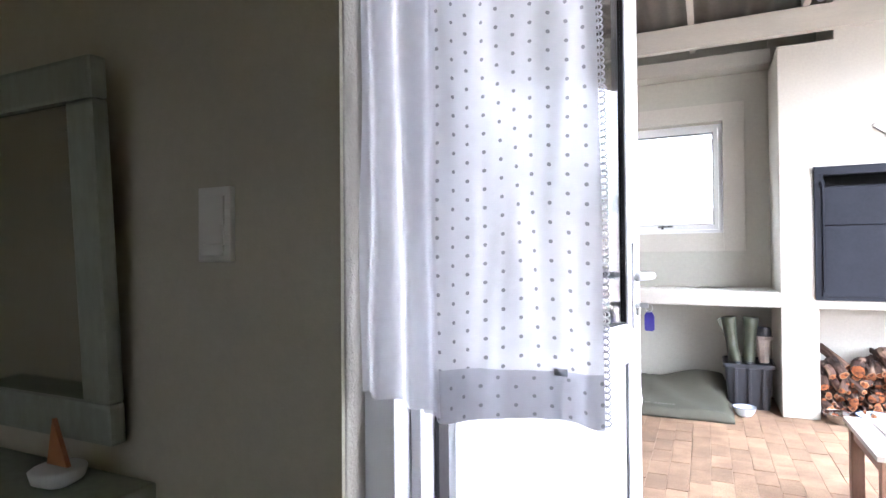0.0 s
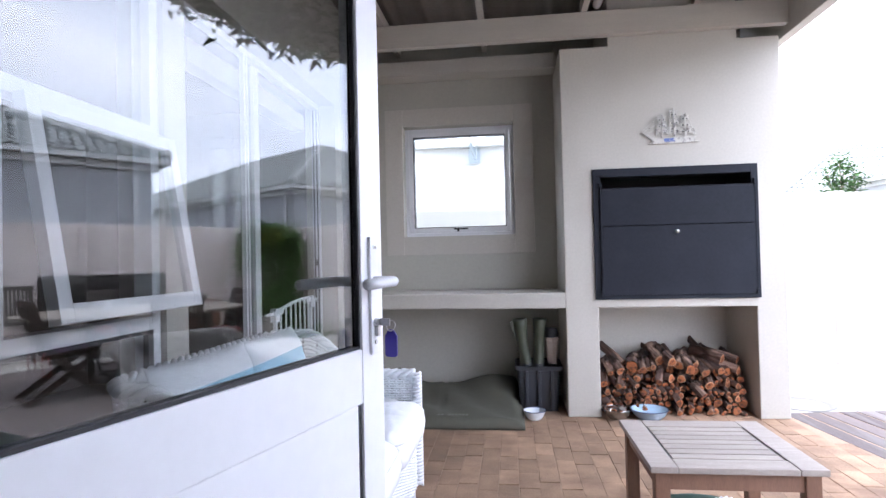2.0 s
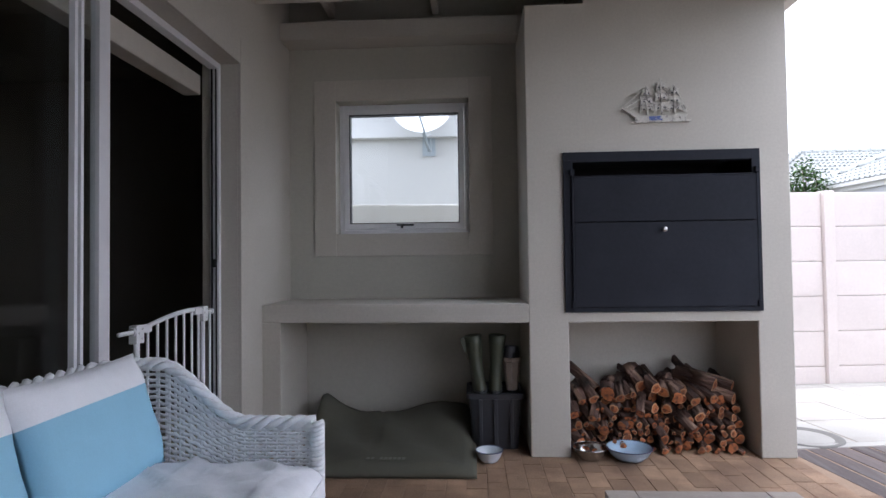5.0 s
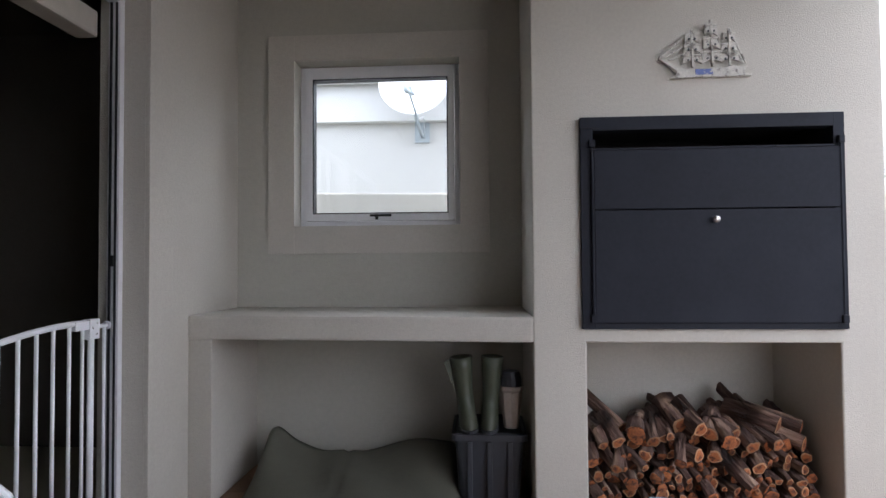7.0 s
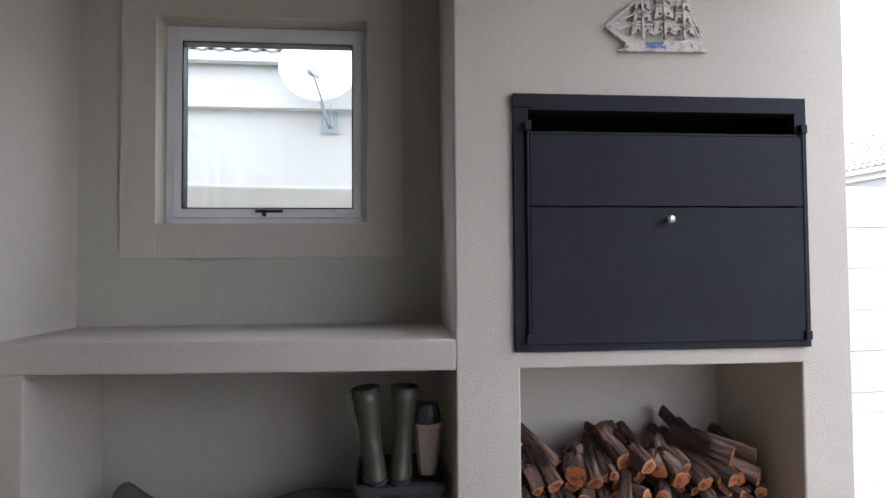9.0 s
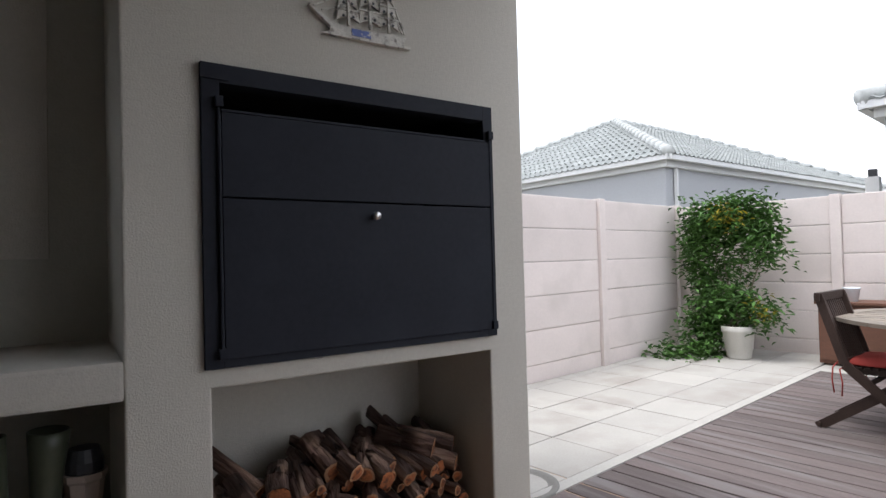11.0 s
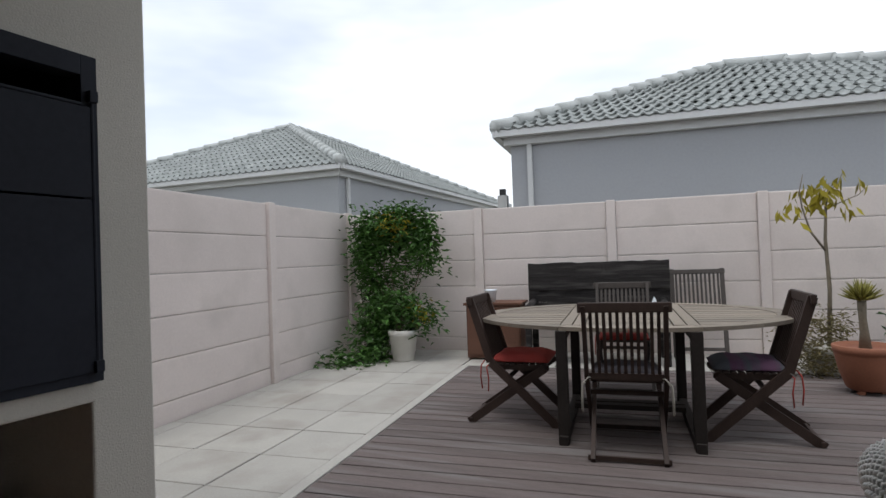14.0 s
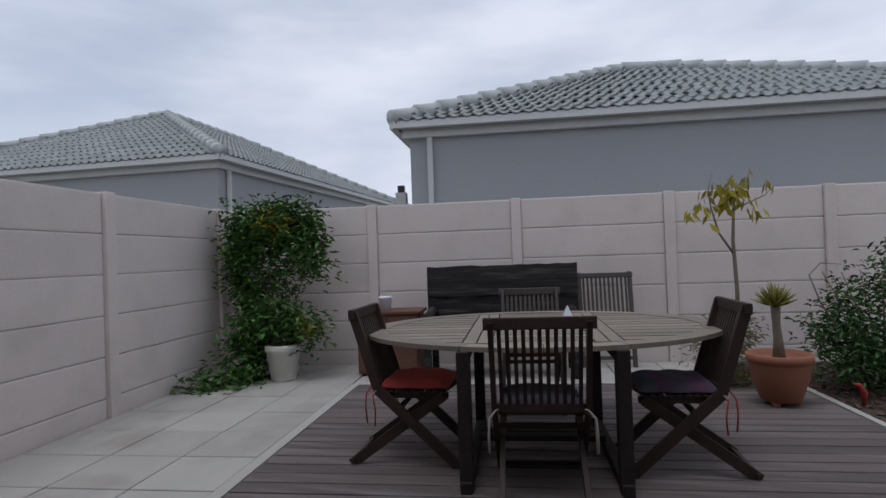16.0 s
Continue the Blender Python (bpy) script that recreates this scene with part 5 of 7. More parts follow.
    for r in range(14):
        bm = bmesh.new()
        z = 0.07 + (z0 - 0.05) * (r + 0.5) / 14
        tube(bm, [(fx + 0.006 * (1 if (i + r) % 2 else -1), -hw + width * i / int(width / 0.02), z) for i in range(int(width / 0.02) + 1)], 0.006, 5)
        part("apron_strand", bm, paint, t, smooth=True)
    for sx in (bx + 0.08, fx - 0.02):
        for sy in (-hw + 0.04, hw - 0.04):
            bm = bmesh.new()
            tube(bm, [(sx, sy, 0.0), (sx, sy, 0.3)], 0.018, 8)
            part("leg", bm, paint, t, smooth=True)
    w = (width - 0.10) / cushions
    for k in range(cushions):
        bm = bmesh.new()
        cy = -hw + 0.05 + (k + 0.5) * w
        nx_, ny_ = 34, 34
        g_ = {}
        hx, hy, rc = (fx + 0.062 - bx - 0.09) / 2, w / 2 - 0.004, 0.075
        mx_ = bx + 0.09 + hx
        def corner(u, v):
            """A rectangle with rounded corners in plan."""
            x, y = u * hx, v * hy
            dx, dy = (abs(x) - hx + rc) / rc, (abs(y) - hy + rc) / rc
            if dx > 0 and dy > 0:
                k_ = max(dx, dy) / math.hypot(dx, dy)
                x, y = math.copysign(hx - rc + rc * dx * k_, x), math.copysign(hy - rc + rc * dy * k_, y)
            return mx_ + x, cy + y
        for i in range(nx_ + 1):
            for j in range(ny_ + 1):
                u, v = i / nx_ * 2 - 1, j / ny_ * 2 - 1
                u, v = math.copysign(abs(u) ** 0.8, u), math.copysign(abs(v) ** 0.8, v)
                puff = ((1 - u ** 6) * (1 - v ** 6)) ** 0.6
                x, y = corner(u, v)
                crease = 1 - min(1.0, 5.0 * abs(noise.noise((x * 3.4 + k * 7, y * 5.5 + 0.6 * x, 2.0))))
                fold = 1 - min(1.0, 6.0 * abs(noise.noise((x * 6.5 + 3, y * 3.2 - k * 4, 5.0))))
                z = 0.437 + 0.055 * puff + puff * (0.020 * crease * crease + 0.014 * fold * fold + 0.012 * noise.noise((x * 3, y * 3, 9.0)))
                g_[i, j, 1] = bm.verts.new((x, y, z))
                g_[i, j, 0] = bm.verts.new((x, y, 0.345 - 0.02 * puff))
        for i in range(nx_):
            for j in range(ny_):
                bm.faces.new((g_[i, j, 1], g_[i + 1, j, 1], g_[i + 1, j + 1, 1], g_[i, j + 1, 1]))
                bm.faces.new((g_[i, j, 0], g_[i, j + 1, 0], g_[i + 1, j + 1, 0], g_[i + 1, j, 0]))
        ringk = [(i, 0) for i in range(nx_)] + [(nx_, j) for j in range(ny_)] + [(i, ny_) for i in range(nx_, 0, -1)] + [(0, j) for j in range(ny_, 0, -1)]
        mids = {}
        for p in ringk:
            a_ = g_[p[0], p[1], 1].co
            mids[p] = bm.verts.new((mx_ + (a_.x - mx_) * 1.022, cy + (a_.y - cy) * (1.022 if cushions == 1 else 1.0), 0.392))
        for p, q in zip(ringk, ringk[1:] + ringk[:1]):
            bm.faces.new((g_[p[0], p[1], 0], g_[q[0], q[1], 0], mids[q], mids[p]))
            bm.faces.new((mids[p], mids[q], g_[q[0], q[1], 1], g_[p[0], p[1], 1]))
        edge_line = [g_[p[0], p[1], 1].co.copy() + Vector((0, 0, 0.001)) for p in ringk[::2]]
        edge_line.append(edge_line[0].copy())
        cu = part("seat_cushion", bm, M_CUSHION, t, "creased white cotton seat cushion with piping", smooth=True)
        bm = bmesh.new()
        tube(bm, edge_line, 0.0042, 6)
        part("piping", bm, M_CUSHION, cu, smooth=True)
    return t


wicker("wicker_sofa", "white painted wicker two-seat sofa with white cushions", "sofa", pose(-1.305, -2.235, 0) @ Matrix.Diagonal((1, 1, 1.12, 1)), 1.34, 0.76, 0.575, 0.765, 2)
wicker("wicker_armchair", "white painted wicker armchair with a white cushion", "chair", pose(0.44, -3.32, 0, 0, 0, 90), 0.66, 0.72, 0.585, 0.77, 1, "wicker armchairs", (0.66, 0.34), roll=0.045)
wicker("wicker_armchair", "white painted wicker armchair on the deck edge", "chair", pose(1.48, -2.385, 0, 0, 0, 180), 0.66, 0.70, 0.57, 0.78, 1, "wicker armchairs", roll=0.055, paint=M_GREYWICKER)


def throw_pillow(m):
    """A soft pillow standing on its edge; local z up, faces local +x; the top band is white, the rest pale blue."""
    t = thing("throw_pillow", "white and pale blue pillow leaning on the sofa back", "pillow", m, "sofa pillows")
    n = 18
    P = {}
    for i in range(n + 1):
        for j in range(n + 1):
            u, v = i / n * 2 - 1, j / n * 2 - 1
            puff = max(0.0, (1 - u ** 4) * (1 - v ** 4)) ** 0.6
            pinch = 1 - 0.05 * (1 - abs(u) ** 2) * abs(v) ** 6 - 0.05 * (1 - abs(v) ** 2) * abs(u) ** 6
            for s_ in (0, 1):
                P[i, j, s_] = ((1 if s_ else -1) * (0.004 + 0.062 * puff) + 0.006 * noise.noise((u * 3, v * 3, s_)), 0.30 * u * pinch, 0.20 + 0.20 * v * pinch)
    for name_, lo_j, hi_j, material, lbl in (("blue_panel", 0, 13, M_PILLOW, "pale blue cotton panel"), ("white_band", 13, n, M_CUSHION, "white cotton band")):
        bm = bmesh.new()
        V = {q: bm.verts.new(P[q]) for q in P if lo_j <= q[1] <= hi_j}
        for i in range(n):
            for j in range(lo_j, hi_j):
                bm.faces.new((V[i, j, 1], V[i + 1, j, 1], V[i + 1, j + 1, 1], V[i, j + 1, 1]))
                bm.faces.new((V[i, j, 0], V[i, j + 1, 0], V[i + 1, j + 1, 0], V[i + 1, j, 0]))
        for j in range(lo_j, hi_j):
            bm.faces.new((V[0, j, 0], V[0, j, 1], V[0, j + 1, 1], V[0, j + 1, 0]))
            bm.faces.new((V[n, j, 1], V[n, j, 0], V[n, j + 1, 0], V[n, j + 1, 1]))
        for j, flip in ((0, 1), (n, 0)):
            if lo_j <= j <= hi_j:
                for i in range(n):
                    q = (V[i, j, 1], V[i, j, 0], V[i + 1, j, 0], V[i + 1, j, 1])
                    bm.faces.new(q if flip else q[::-1])
        part(name_, bm, material, t, lbl, smooth=True)


M_PILLOW = mat("pale_blue_cotton", (0.30, 0.56, 0.72), 0.9, vary=0.05, scale=6, fine=220, bump=0.25, bump_scale=30)
throw_pillow(pose(-1.440, -1.925, 0.530, 0, -17, 2))
throw_pillow(pose(-1.450, -2.53, 0.530, 0, -15, -3))

# ---- satellite dish on the white house ----
ds = thing("satellite_dish", "white satellite dish on a bracket on the white wall", "satellite dish", pose(-0.955, 3.42, 3.205, 78, 0, 0))
bm = bmesh.new()
prof = [(0.0015, 0.0)] + [(r, 0.30 * r * r) for r in (0.08, 0.16, 0.24, 0.32, 0.37, 0.385)] + [(0.39, 0.042), (0.385, 0.034), (0.24, 0.006), (0.002, -0.012)]
lathe(bm, prof, 40)
part("reflector", bm, M_DISH, ds, smooth=True)
bm = bmesh.new()
tube(bm, [(0.05, -0.44, 0.0), (0.045, -0.43, 0.10), (0.02, -0.37, 0.30), (-0.005, -0.31, 0.41)], 0.011, 8)
part("feed_arm", bm, M_GALV, ds)
bm = bmesh.new()
tube(bm, [(-0.014, -0.285, 0.36), (-0.014, -0.287, 0.40), (-0.014, -0.289, 0.43)], 0.04, 16, radii=[0.038, 0.046, 0.042])
tube(bm, [(-0.012, -0.30, 0.415), (0.05, -0.36, 0.41)], 0.018, 10)
tube(bm, [(0.05, -0.36, 0.41), (0.10, -0.40, 0.40), (0.11, -0.45, 0.38), (0.07, -0.48, 0.33), (0.05, -0.45, 0.2)], 0.005, 6)
part("receiver", bm, M_GALV, ds, smooth=True)
part("lettering_bar", boxes((-0.12, -0.06, 0.20, 0.235, 0.030, 0.034), (-0.045, 0.015, 0.20, 0.235, 0.026, 0.030), (0.03, 0.10, 0.20, 0.235, 0.028, 0.032)), M_BLACKP, ds, "dark printed mark")
br = thing("dish_bracket", "galvanised wall bracket of the dish", "bracket")
part("wall_plate", boxes((-1.0, -0.825, 3.868, 3.886, 2.65, 2.93), bev=0.002), M_GALV, br)
bm = bmesh.new()
tube(bm, [(-0.91, 3.87, 2.72), (-0.91, 3.58, 2.73), (-0.93, 3.48, 2.80), (-1.0, 3.46, 3.05)], 0.02, 10)
part("arm", bm, M_GALV, br, smooth=True)
bm = bmesh.new()
tube(bm, [(-0.95, 3.2, 2.95), (-0.90, 3.35, 2.80), (-0.86, 3.5, 2.86), (-0.88, 3.86, 2.70)], 0.005, 6)
part("cable", bm, M_ENAMELW, br, smooth=True)


# ---- yard materials ----
M_DARKWOOD = mat("dark_stained_chair_wood", (0.042, 0.027, 0.022), 0.6, spec=0.25, vary=0.25, scale=6, fine=60, bump=0.25, stretch=(3, 3, 1), spread=0.1)
M_OLDTOP = mat("weathered_table_slat", (0.195, 0.162, 0.126), 0.65, vary=0.3, scale=5, fine=60, bump=0.3, stretch=(6, 0.7, 6), spread=0.25)
M_TABLELEG = mat("dark_table_leg", (0.026, 0.021, 0.019), 0.7, spec=0.2, vary=0.25, fine=60, bump=0.25)
M_SLEEPER = mat("rough_dark_sleeper", (0.030, 0.027, 0.026), 0.85, spec=0.2, vary=0.5, scale=5, fine=45, bump=1.0, dist=0.02, stretch=(3, 0.5, 6), spread=0.35, stain=(0.080, 0.072, 0.069), stain_scale=4, stain_at=(0.5, 0.70))
M_GREYWOOD = mat("grey_weathered_wood", (0.066, 0.056, 0.050), 0.8, vary=0.25, fine=50, bump=0.4, stretch=(3, 3, 1))
M_BROWNBOX = mat("brown_stained_board", (0.12, 0.052, 0.030), 0.65, vary=0.25, scale=5, fine=50, bump=0.25, stretch=(1, 1, 5))
M_RED = mat("red_canvas", (0.27, 0.028, 0.02), 0.85, vary=0.12, scale=8, fine=200, bump=0.3, bump_scale=20, dist=0.006)
M_PURPLE = mat("faded_purple_canvas", (0.085, 0.035, 0.075), 0.85, vary=0.25, scale=3, fine=200, bump=0.3, stretch=(8, 0.4, 1), stain=(0.055, 0.060, 0.072), stain_scale=1.4, stain_at=(0.45, 0.55))
M_INDIGO = mat("dark_indigo_canvas", (0.030, 0.027, 0.034), 0.85, vary=0.2, scale=4, fine=200, bump=0.3)
M_CORD = mat("cream_cord", (0.34, 0.32, 0.28), 0.9)
M_TERRA = mat("terracotta", (0.255, 0.096, 0.052), 0.75, vary=0.14, scale=5, fine=60, bump=0.15, stain=(0.29, 0.135, 0.085), stain_scale=3)
M_POTWHITE = mat("cream_plastic_pot", (0.62, 0.60, 0.55), 0.55, vary=0.08, scale=4)
M_SOIL = mat("dark_soil", (0.05, 0.038, 0.03), 0.95, vary=0.3, fine=60, bump=0.6)
M_LEAF = mat("vine_leaf", (0.060, 0.135, 0.028), 0.55, spec=0.25, vary=0.15, scale=5, fine=40, bump=0.1, island=0.45)
M_LEAFDARK = mat("shaded_leaf", (0.050, 0.100, 0.030), 0.55, spec=0.25, vary=0.15, scale=5, fine=40, bump=0.1, island=0.45)
M_SHRUB = mat("shrub_leaf", (0.048, 0.105, 0.030), 0.6, spec=0.2, vary=0.15, scale=5, fine=40, bump=0.1, island=0.5)
M_LEAFYELLOW = mat("yellowing_leaf", (0.30, 0.25, 0.022), 0.55, spec=0.25, vary=0.15, scale=5, fine=40, bump=0.1, island=0.4)
M_ROSETTE = mat("olive_rosette_leaf", (0.165, 0.150, 0.030), 0.55, spec=0.25, vary=0.2, scale=8, fine=40, bump=0.1, island=0.35)
M_LEAFDRY = mat("dry_leaf", (0.20, 0.17, 0.08), 0.7, vary=0.15, island=0.4)
M_STEM = mat("plant_stem", (0.17, 0.14, 0.10), 0.85, vary=0.25, fine=60, bump=0.4)
M_BARKCHIP = mat("bark_chip", (0.13, 0.075, 0.05), 0.9, vary=0.3, fine=60, bump=0.5, island=0.5)
M_KERB = mat("concrete_edging", (0.385, 0.37, 0.34), 0.9, vary=0.1, fine=60, bump=0.3, stain=(0.34, 0.32, 0.295), stain_scale=3)


def yard(u, v, z=0.0, rz=0.0, rx=0.0, ry=0.0):
    return YARD @ pose(u, v, z, rx, ry, rz)


# ---- oval slatted dining table ----
TU, TV, TA, TB, TZ = 4.72, -1.77, 0.93, 1.16, 0.765
dt = thing("dining_table", "oval slatted teak garden table, grey and worn, on the deck", "table", yard(TU, TV))


def half_width(x):
    return TB * math.sqrt(max(0.0, 1 - (x / TA) ** 2))


def slab(name, outline, z0, z1, material, label=""):
    bm = bmesh.new()
    lo_ = [bm.verts.new((x, y, z0)) for x, y in outline]
    hi_ = [bm.verts.new((x, y, z1)) for x, y in outline]
    bm.faces.new(hi_)
    bm.faces.new(lo_[::-1])
    for i in range(len(outline)):
        j = (i + 1) % len(outline)
        bm.faces.new((lo_[i], lo_[j], hi_[j], hi_[i]))
    return part(name, bm, material, dt, label)


for s_ in (1, -1):
    for k in range(8):
        a0, a1 = radians(-90 + 22.5 * k + 0.15), radians(-90 + 22.5 * (k + 1) - 0.15)
        arc = [a0 + (a1 - a0) * i / 6 for i in range(7)]
        f = lambda a_, k_: (TA * k_ * math.sin(a_), s_ * TB * k_ * math.cos(a_))
        out = [f(a_, 1.0) for a_ in arc] + [f(a_, 0.885) for a_ in reversed(arc)]
        slab("rim_board", out, TZ - 0.026, TZ, M_OLDTOP)
for y in (-0.435, -0.355, 0.285, 0.365):
    slab("cross_board", [(-TA * 0.80, y), (TA * 0.80, y), (TA * 0.80, y + 0.07), (-TA * 0.80, y + 0.07)], TZ - 0.024, TZ - 0.001, M_OLDTOP)
nsl = 12
for k in range(nsl):
    x0 = -TA * 0.86 + k * (2 * TA * 0.86) / nsl
    x1 = x0 + (2 * TA * 0.86) / nsl - 0.019
    reach = 0.93 * min(half_width(x0 / 0.985), half_width(x1 / 0.985))
    for y0, y1 in ((0.447, reach), (-reach, -0.447), (-0.273, 0.273)):
        if y1 - y0 > 0.06:
            slab("slat", [(x0, y0), (x1, y0), (x1, y1), (x0, y1)], TZ - 0.024, TZ - 0.004, M_OLDTOP)
for lu in (3.87, 4.99):
    for lv in (-1.345, -2.17):
        x, y = lu - TU, lv - TV
        part("leg", boxes((x - 0.045, x + 0.045, y - 0.035, y + 0.035, 0.0, TZ - 0.027), bev=0.005), M_TABLELEG, dt)
for y in (-1.345 - TV, -2.17 - TV):
    part("apron", boxes((3.92 - TU, 4.94 - TU, y - 0.015, y + 0.015, TZ - 0.11, TZ - 0.028), bev=0.003), M_TABLELEG, dt)
    part("foot_rail", boxes((3.80 - TU, 5.06 - TU, y - 0.03, y + 0.03, 0.0, 0.06), bev=0.006), M_TABLELEG, dt)
part("stretcher", boxes((4.36 - TU, 4.44 - TU, -2.14 - TV, -1.375 - TV, 0.10, 0.135), bev=0.004), M_TABLELEG, dt)
part("stretcher", boxes((4.46 - TU, 4.54 - TU, -2.14 - TV, -1.375 - TV, 0.10, 0.135), bev=0.004), M_TABLELEG, dt)
nk = thing("folded_napkin", "white folded paper napkin on the table", "napkin", yard(4.98, -1.99, TZ))
bm = bmesh.new()
vs = [bm.verts.new(p) for p in ((-0.05, -0.045, 0), (0.05, -0.045, 0), (0.05, 0.045, 0), (-0.05, 0.045, 0), (-0.02, 0.0, 0.11), (0.02, 0.01, 0.085), (0.0, -0.02, 0.06))]
for f in ((0, 1, 6), (1, 5, 6), (0, 6, 4), (6, 5, 4), (1, 2, 5), (2, 3, 4, 5), (3, 0, 4), (3, 2, 1, 0)):
    bm.faces.new([vs[i] for i in f])
part("sheet", bm, M_ENAMELW, nk)


# ---- folding chairs ----
def folding_chair(label, m, wood):
    """Faces local +x; crossing side bars, slatted back and seat."""
    t = thing("folding_chair", label, "chair", m, "chairs round the table")
    W = 0.235
    for s_ in (-1, 1):
        y = s_ * W
        bm = bmesh.new()
        bar(bm, (-0.335, y, 0.93), (-0.19, y, 0.46), 0.055, 0.026, (0, 1, 0))
        bar(bm, (-0.19, y, 0.46), (0.30, y, 0.0), 0.060, 0.026, (0, 1, 0))
        part("back_leg", bm, wood, t)
        y2 = s_ * (W - 0.030)
        bm = bmesh.new()
        bar(bm, (0.21, y2, 0.42), (-0.375, y2, 0.0), 0.060, 0.026, (0, 1, 0))
        part("front_leg", bm, wood, t)
        part("seat_rail", boxes((-0.19, 0.235, s_ * 0.19 - 0.014, s_ * 0.19 + 0.014, 0.40, 0.435), bev=0.003), wood, t)
    part("top_rail", boxes((-0.352, -0.318, -W - 0.035, W + 0.035, 0.885, 0.945), bev=0.008), wood, t)
    bm = bmesh.new()
    bar(bm, (-0.196, -W, 0.475), (-0.196, W, 0.475), 0.022, 0.04, (0, 0, 1))
    part("lower_rail", bm, wood, t)
    for k in range(11):
        y = -0.195 + 0.039 * k
        bm = bmesh.new()
        bar(bm, (-0.332, y, 0.89), (-0.196, y, 0.48), 0.020, 0.009, (1, 0, 0))
        part("back_slat", bm, wood, t)
    for k in range(9):
        x = -0.18 + 0.046 * k
        part("seat_slat", boxes((x, x + 0.036, -0.215, 0.215, 0.436, 0.449), bev=0.002, seg=1), wood, t)
    for p, q in (((0.285, 0.015), 0.015), ((-0.36, 0.012), 0.012), ((-0.06, 0.335), 0.335)):
        bm = bmesh.new()
        bar(bm, (p[0], -W, p[1] + 0.01), (p[0], W, q + 0.01), 0.02, 0.028)
        part("cross_rail", bm, wood, t)
    return t


def seat_cushion(label, m, material, tie):
    t = thing("seat_cushion", label, "cushion", m, "chair cushions")
    bm = bmesh.new()
    n = 14
    g_ = {}
    for i in range(n + 1):
        for j in range(n + 1):
            u, v = i / n * 2 - 1, j / n * 2 - 1
            puff = ((1 - u ** 4) * (1 - v ** 4)) ** 0.5
            g_[i, j, 1] = bm.verts.new((0.02 + 0.215 * u, 0.215 * v, 0.47 + 0.052 * puff + 0.004 * math.sin(9 * u + 5 * v)))
            g_[i, j, 0] = bm.verts.new((0.02 + 0.215 * u, 0.215 * v, 0.462 - 0.010 * puff))
    for i in range(n):
        for j in range(n):
            bm.faces.new((g_[i, j, 1], g_[i + 1, j, 1], g_[i + 1, j + 1, 1], g_[i, j + 1, 1]))
            bm.faces.new((g_[i, j, 0], g_[i, j + 1, 0], g_[i + 1, j + 1, 0], g_[i + 1, j, 0]))
    rk = [(i, 0) for i in range(n)] + [(n, j) for j in range(n)] + [(i, n) for i in range(n, 0, -1)] + [(0, j) for j in range(n, 0, -1)]
    for p, q in zip(rk, rk[1:] + rk[:1]):
        bm.faces.new((g_[p[0], p[1], 0], g_[q[0], q[1], 0], g_[q[0], q[1], 1], g_[p[0], p[1], 1]))
    part("cover", bm, material, t, smooth=True)
    for s_ in (-1, 1):
        bm = bmesh.new()
        y = s_ * 0.205
        tube(bm, [(-0.18, y, 0.465), (-0.235, y + s_ * 0.02, 0.475), (-0.255, y + s_ * 0.055, 0.44), (-0.26, y + s_ * 0.06, 0.36), (-0.25, y + s_ * 0.062, 0.27)], 0.005, 6)
        tube(bm, [(-0.18, y, 0.46), (-0.215, y + s_ * 0.055, 0.43), (-0.20, y + s_ * 0.06, 0.34), (-0.205, y + s_ * 0.06, 0.25)], 0.005, 6)
        part("tie", bm, tie, t, smooth=True)
    return t


seats = ((3.925, -1.745, 0, "dark wooden folding chair pulled up to the table", M_INDIGO, M_CORD, "dark indigo seat cushion with cream ties"),
         (4.42, -0.985, -92, "dark wooden folding chair with a slatted back", M_RED, M_RED, "red canvas seat cushion with red ties"),
         (4.30, -2.53, 88, "dark wooden folding chair beside the table end", M_PURPLE, M_RED, "faded purple and grey striped seat cushion"),
         (5.58, -1.74, 180, "grey-brown wooden folding chair behind the table", M_RED, M_RED, "red canvas seat cushion"))
for u, v, a_, label, cm, tm, clabel in seats:
    folding_chair(label, yard(u, v, 0, a_), M_GREYWOOD if u > 5 else M_DARKWOOD)
    seat_cushion(clabel, yard(u, v, -0.002, a_), cm, tm)

# a folded chair leaning on the fence
fc = thing("folded_chair", "grey weathered folded chair leaning against the fence", "chair", yard(7.10, -2.58, 0, 0, 0, 10), "chairs round the table")
for y in (-0.27, 0.27):
    part("leg", boxes((-0.02, 0.02, y - 0.022, y + 0.022, 0, 1.03), bev=0.004), M_GREYWOOD, fc)
part("top_rail", boxes((-0.025, 0.025, -0.30, 0.30, 0.97, 1.02), bev=0.006), M_GREYWOOD, fc)
part("rail", boxes((-0.015, 0.015, -0.25, 0.25, 0.50, 0.54), bev=0.004), M_GREYWOOD, fc)
part("rail", boxes((-0.015, 0.015, -0.25, 0.25, 0.08, 0.12), bev=0.004), M_GREYWOOD, fc)
for k in range(11):
    y = -0.225 + 0.045 * k
    part("back_slat", boxes((-0.008, 0.008, y - 0.011, y + 0.011, 0.54, 0.97)), M_GREYWOOD, fc)

# ---- rustic bench ----
bn = thing("rustic_bench", "rough dark timber bench against the fence", "bench", yard(6.98, -1.46))
rb = random.Random(3)


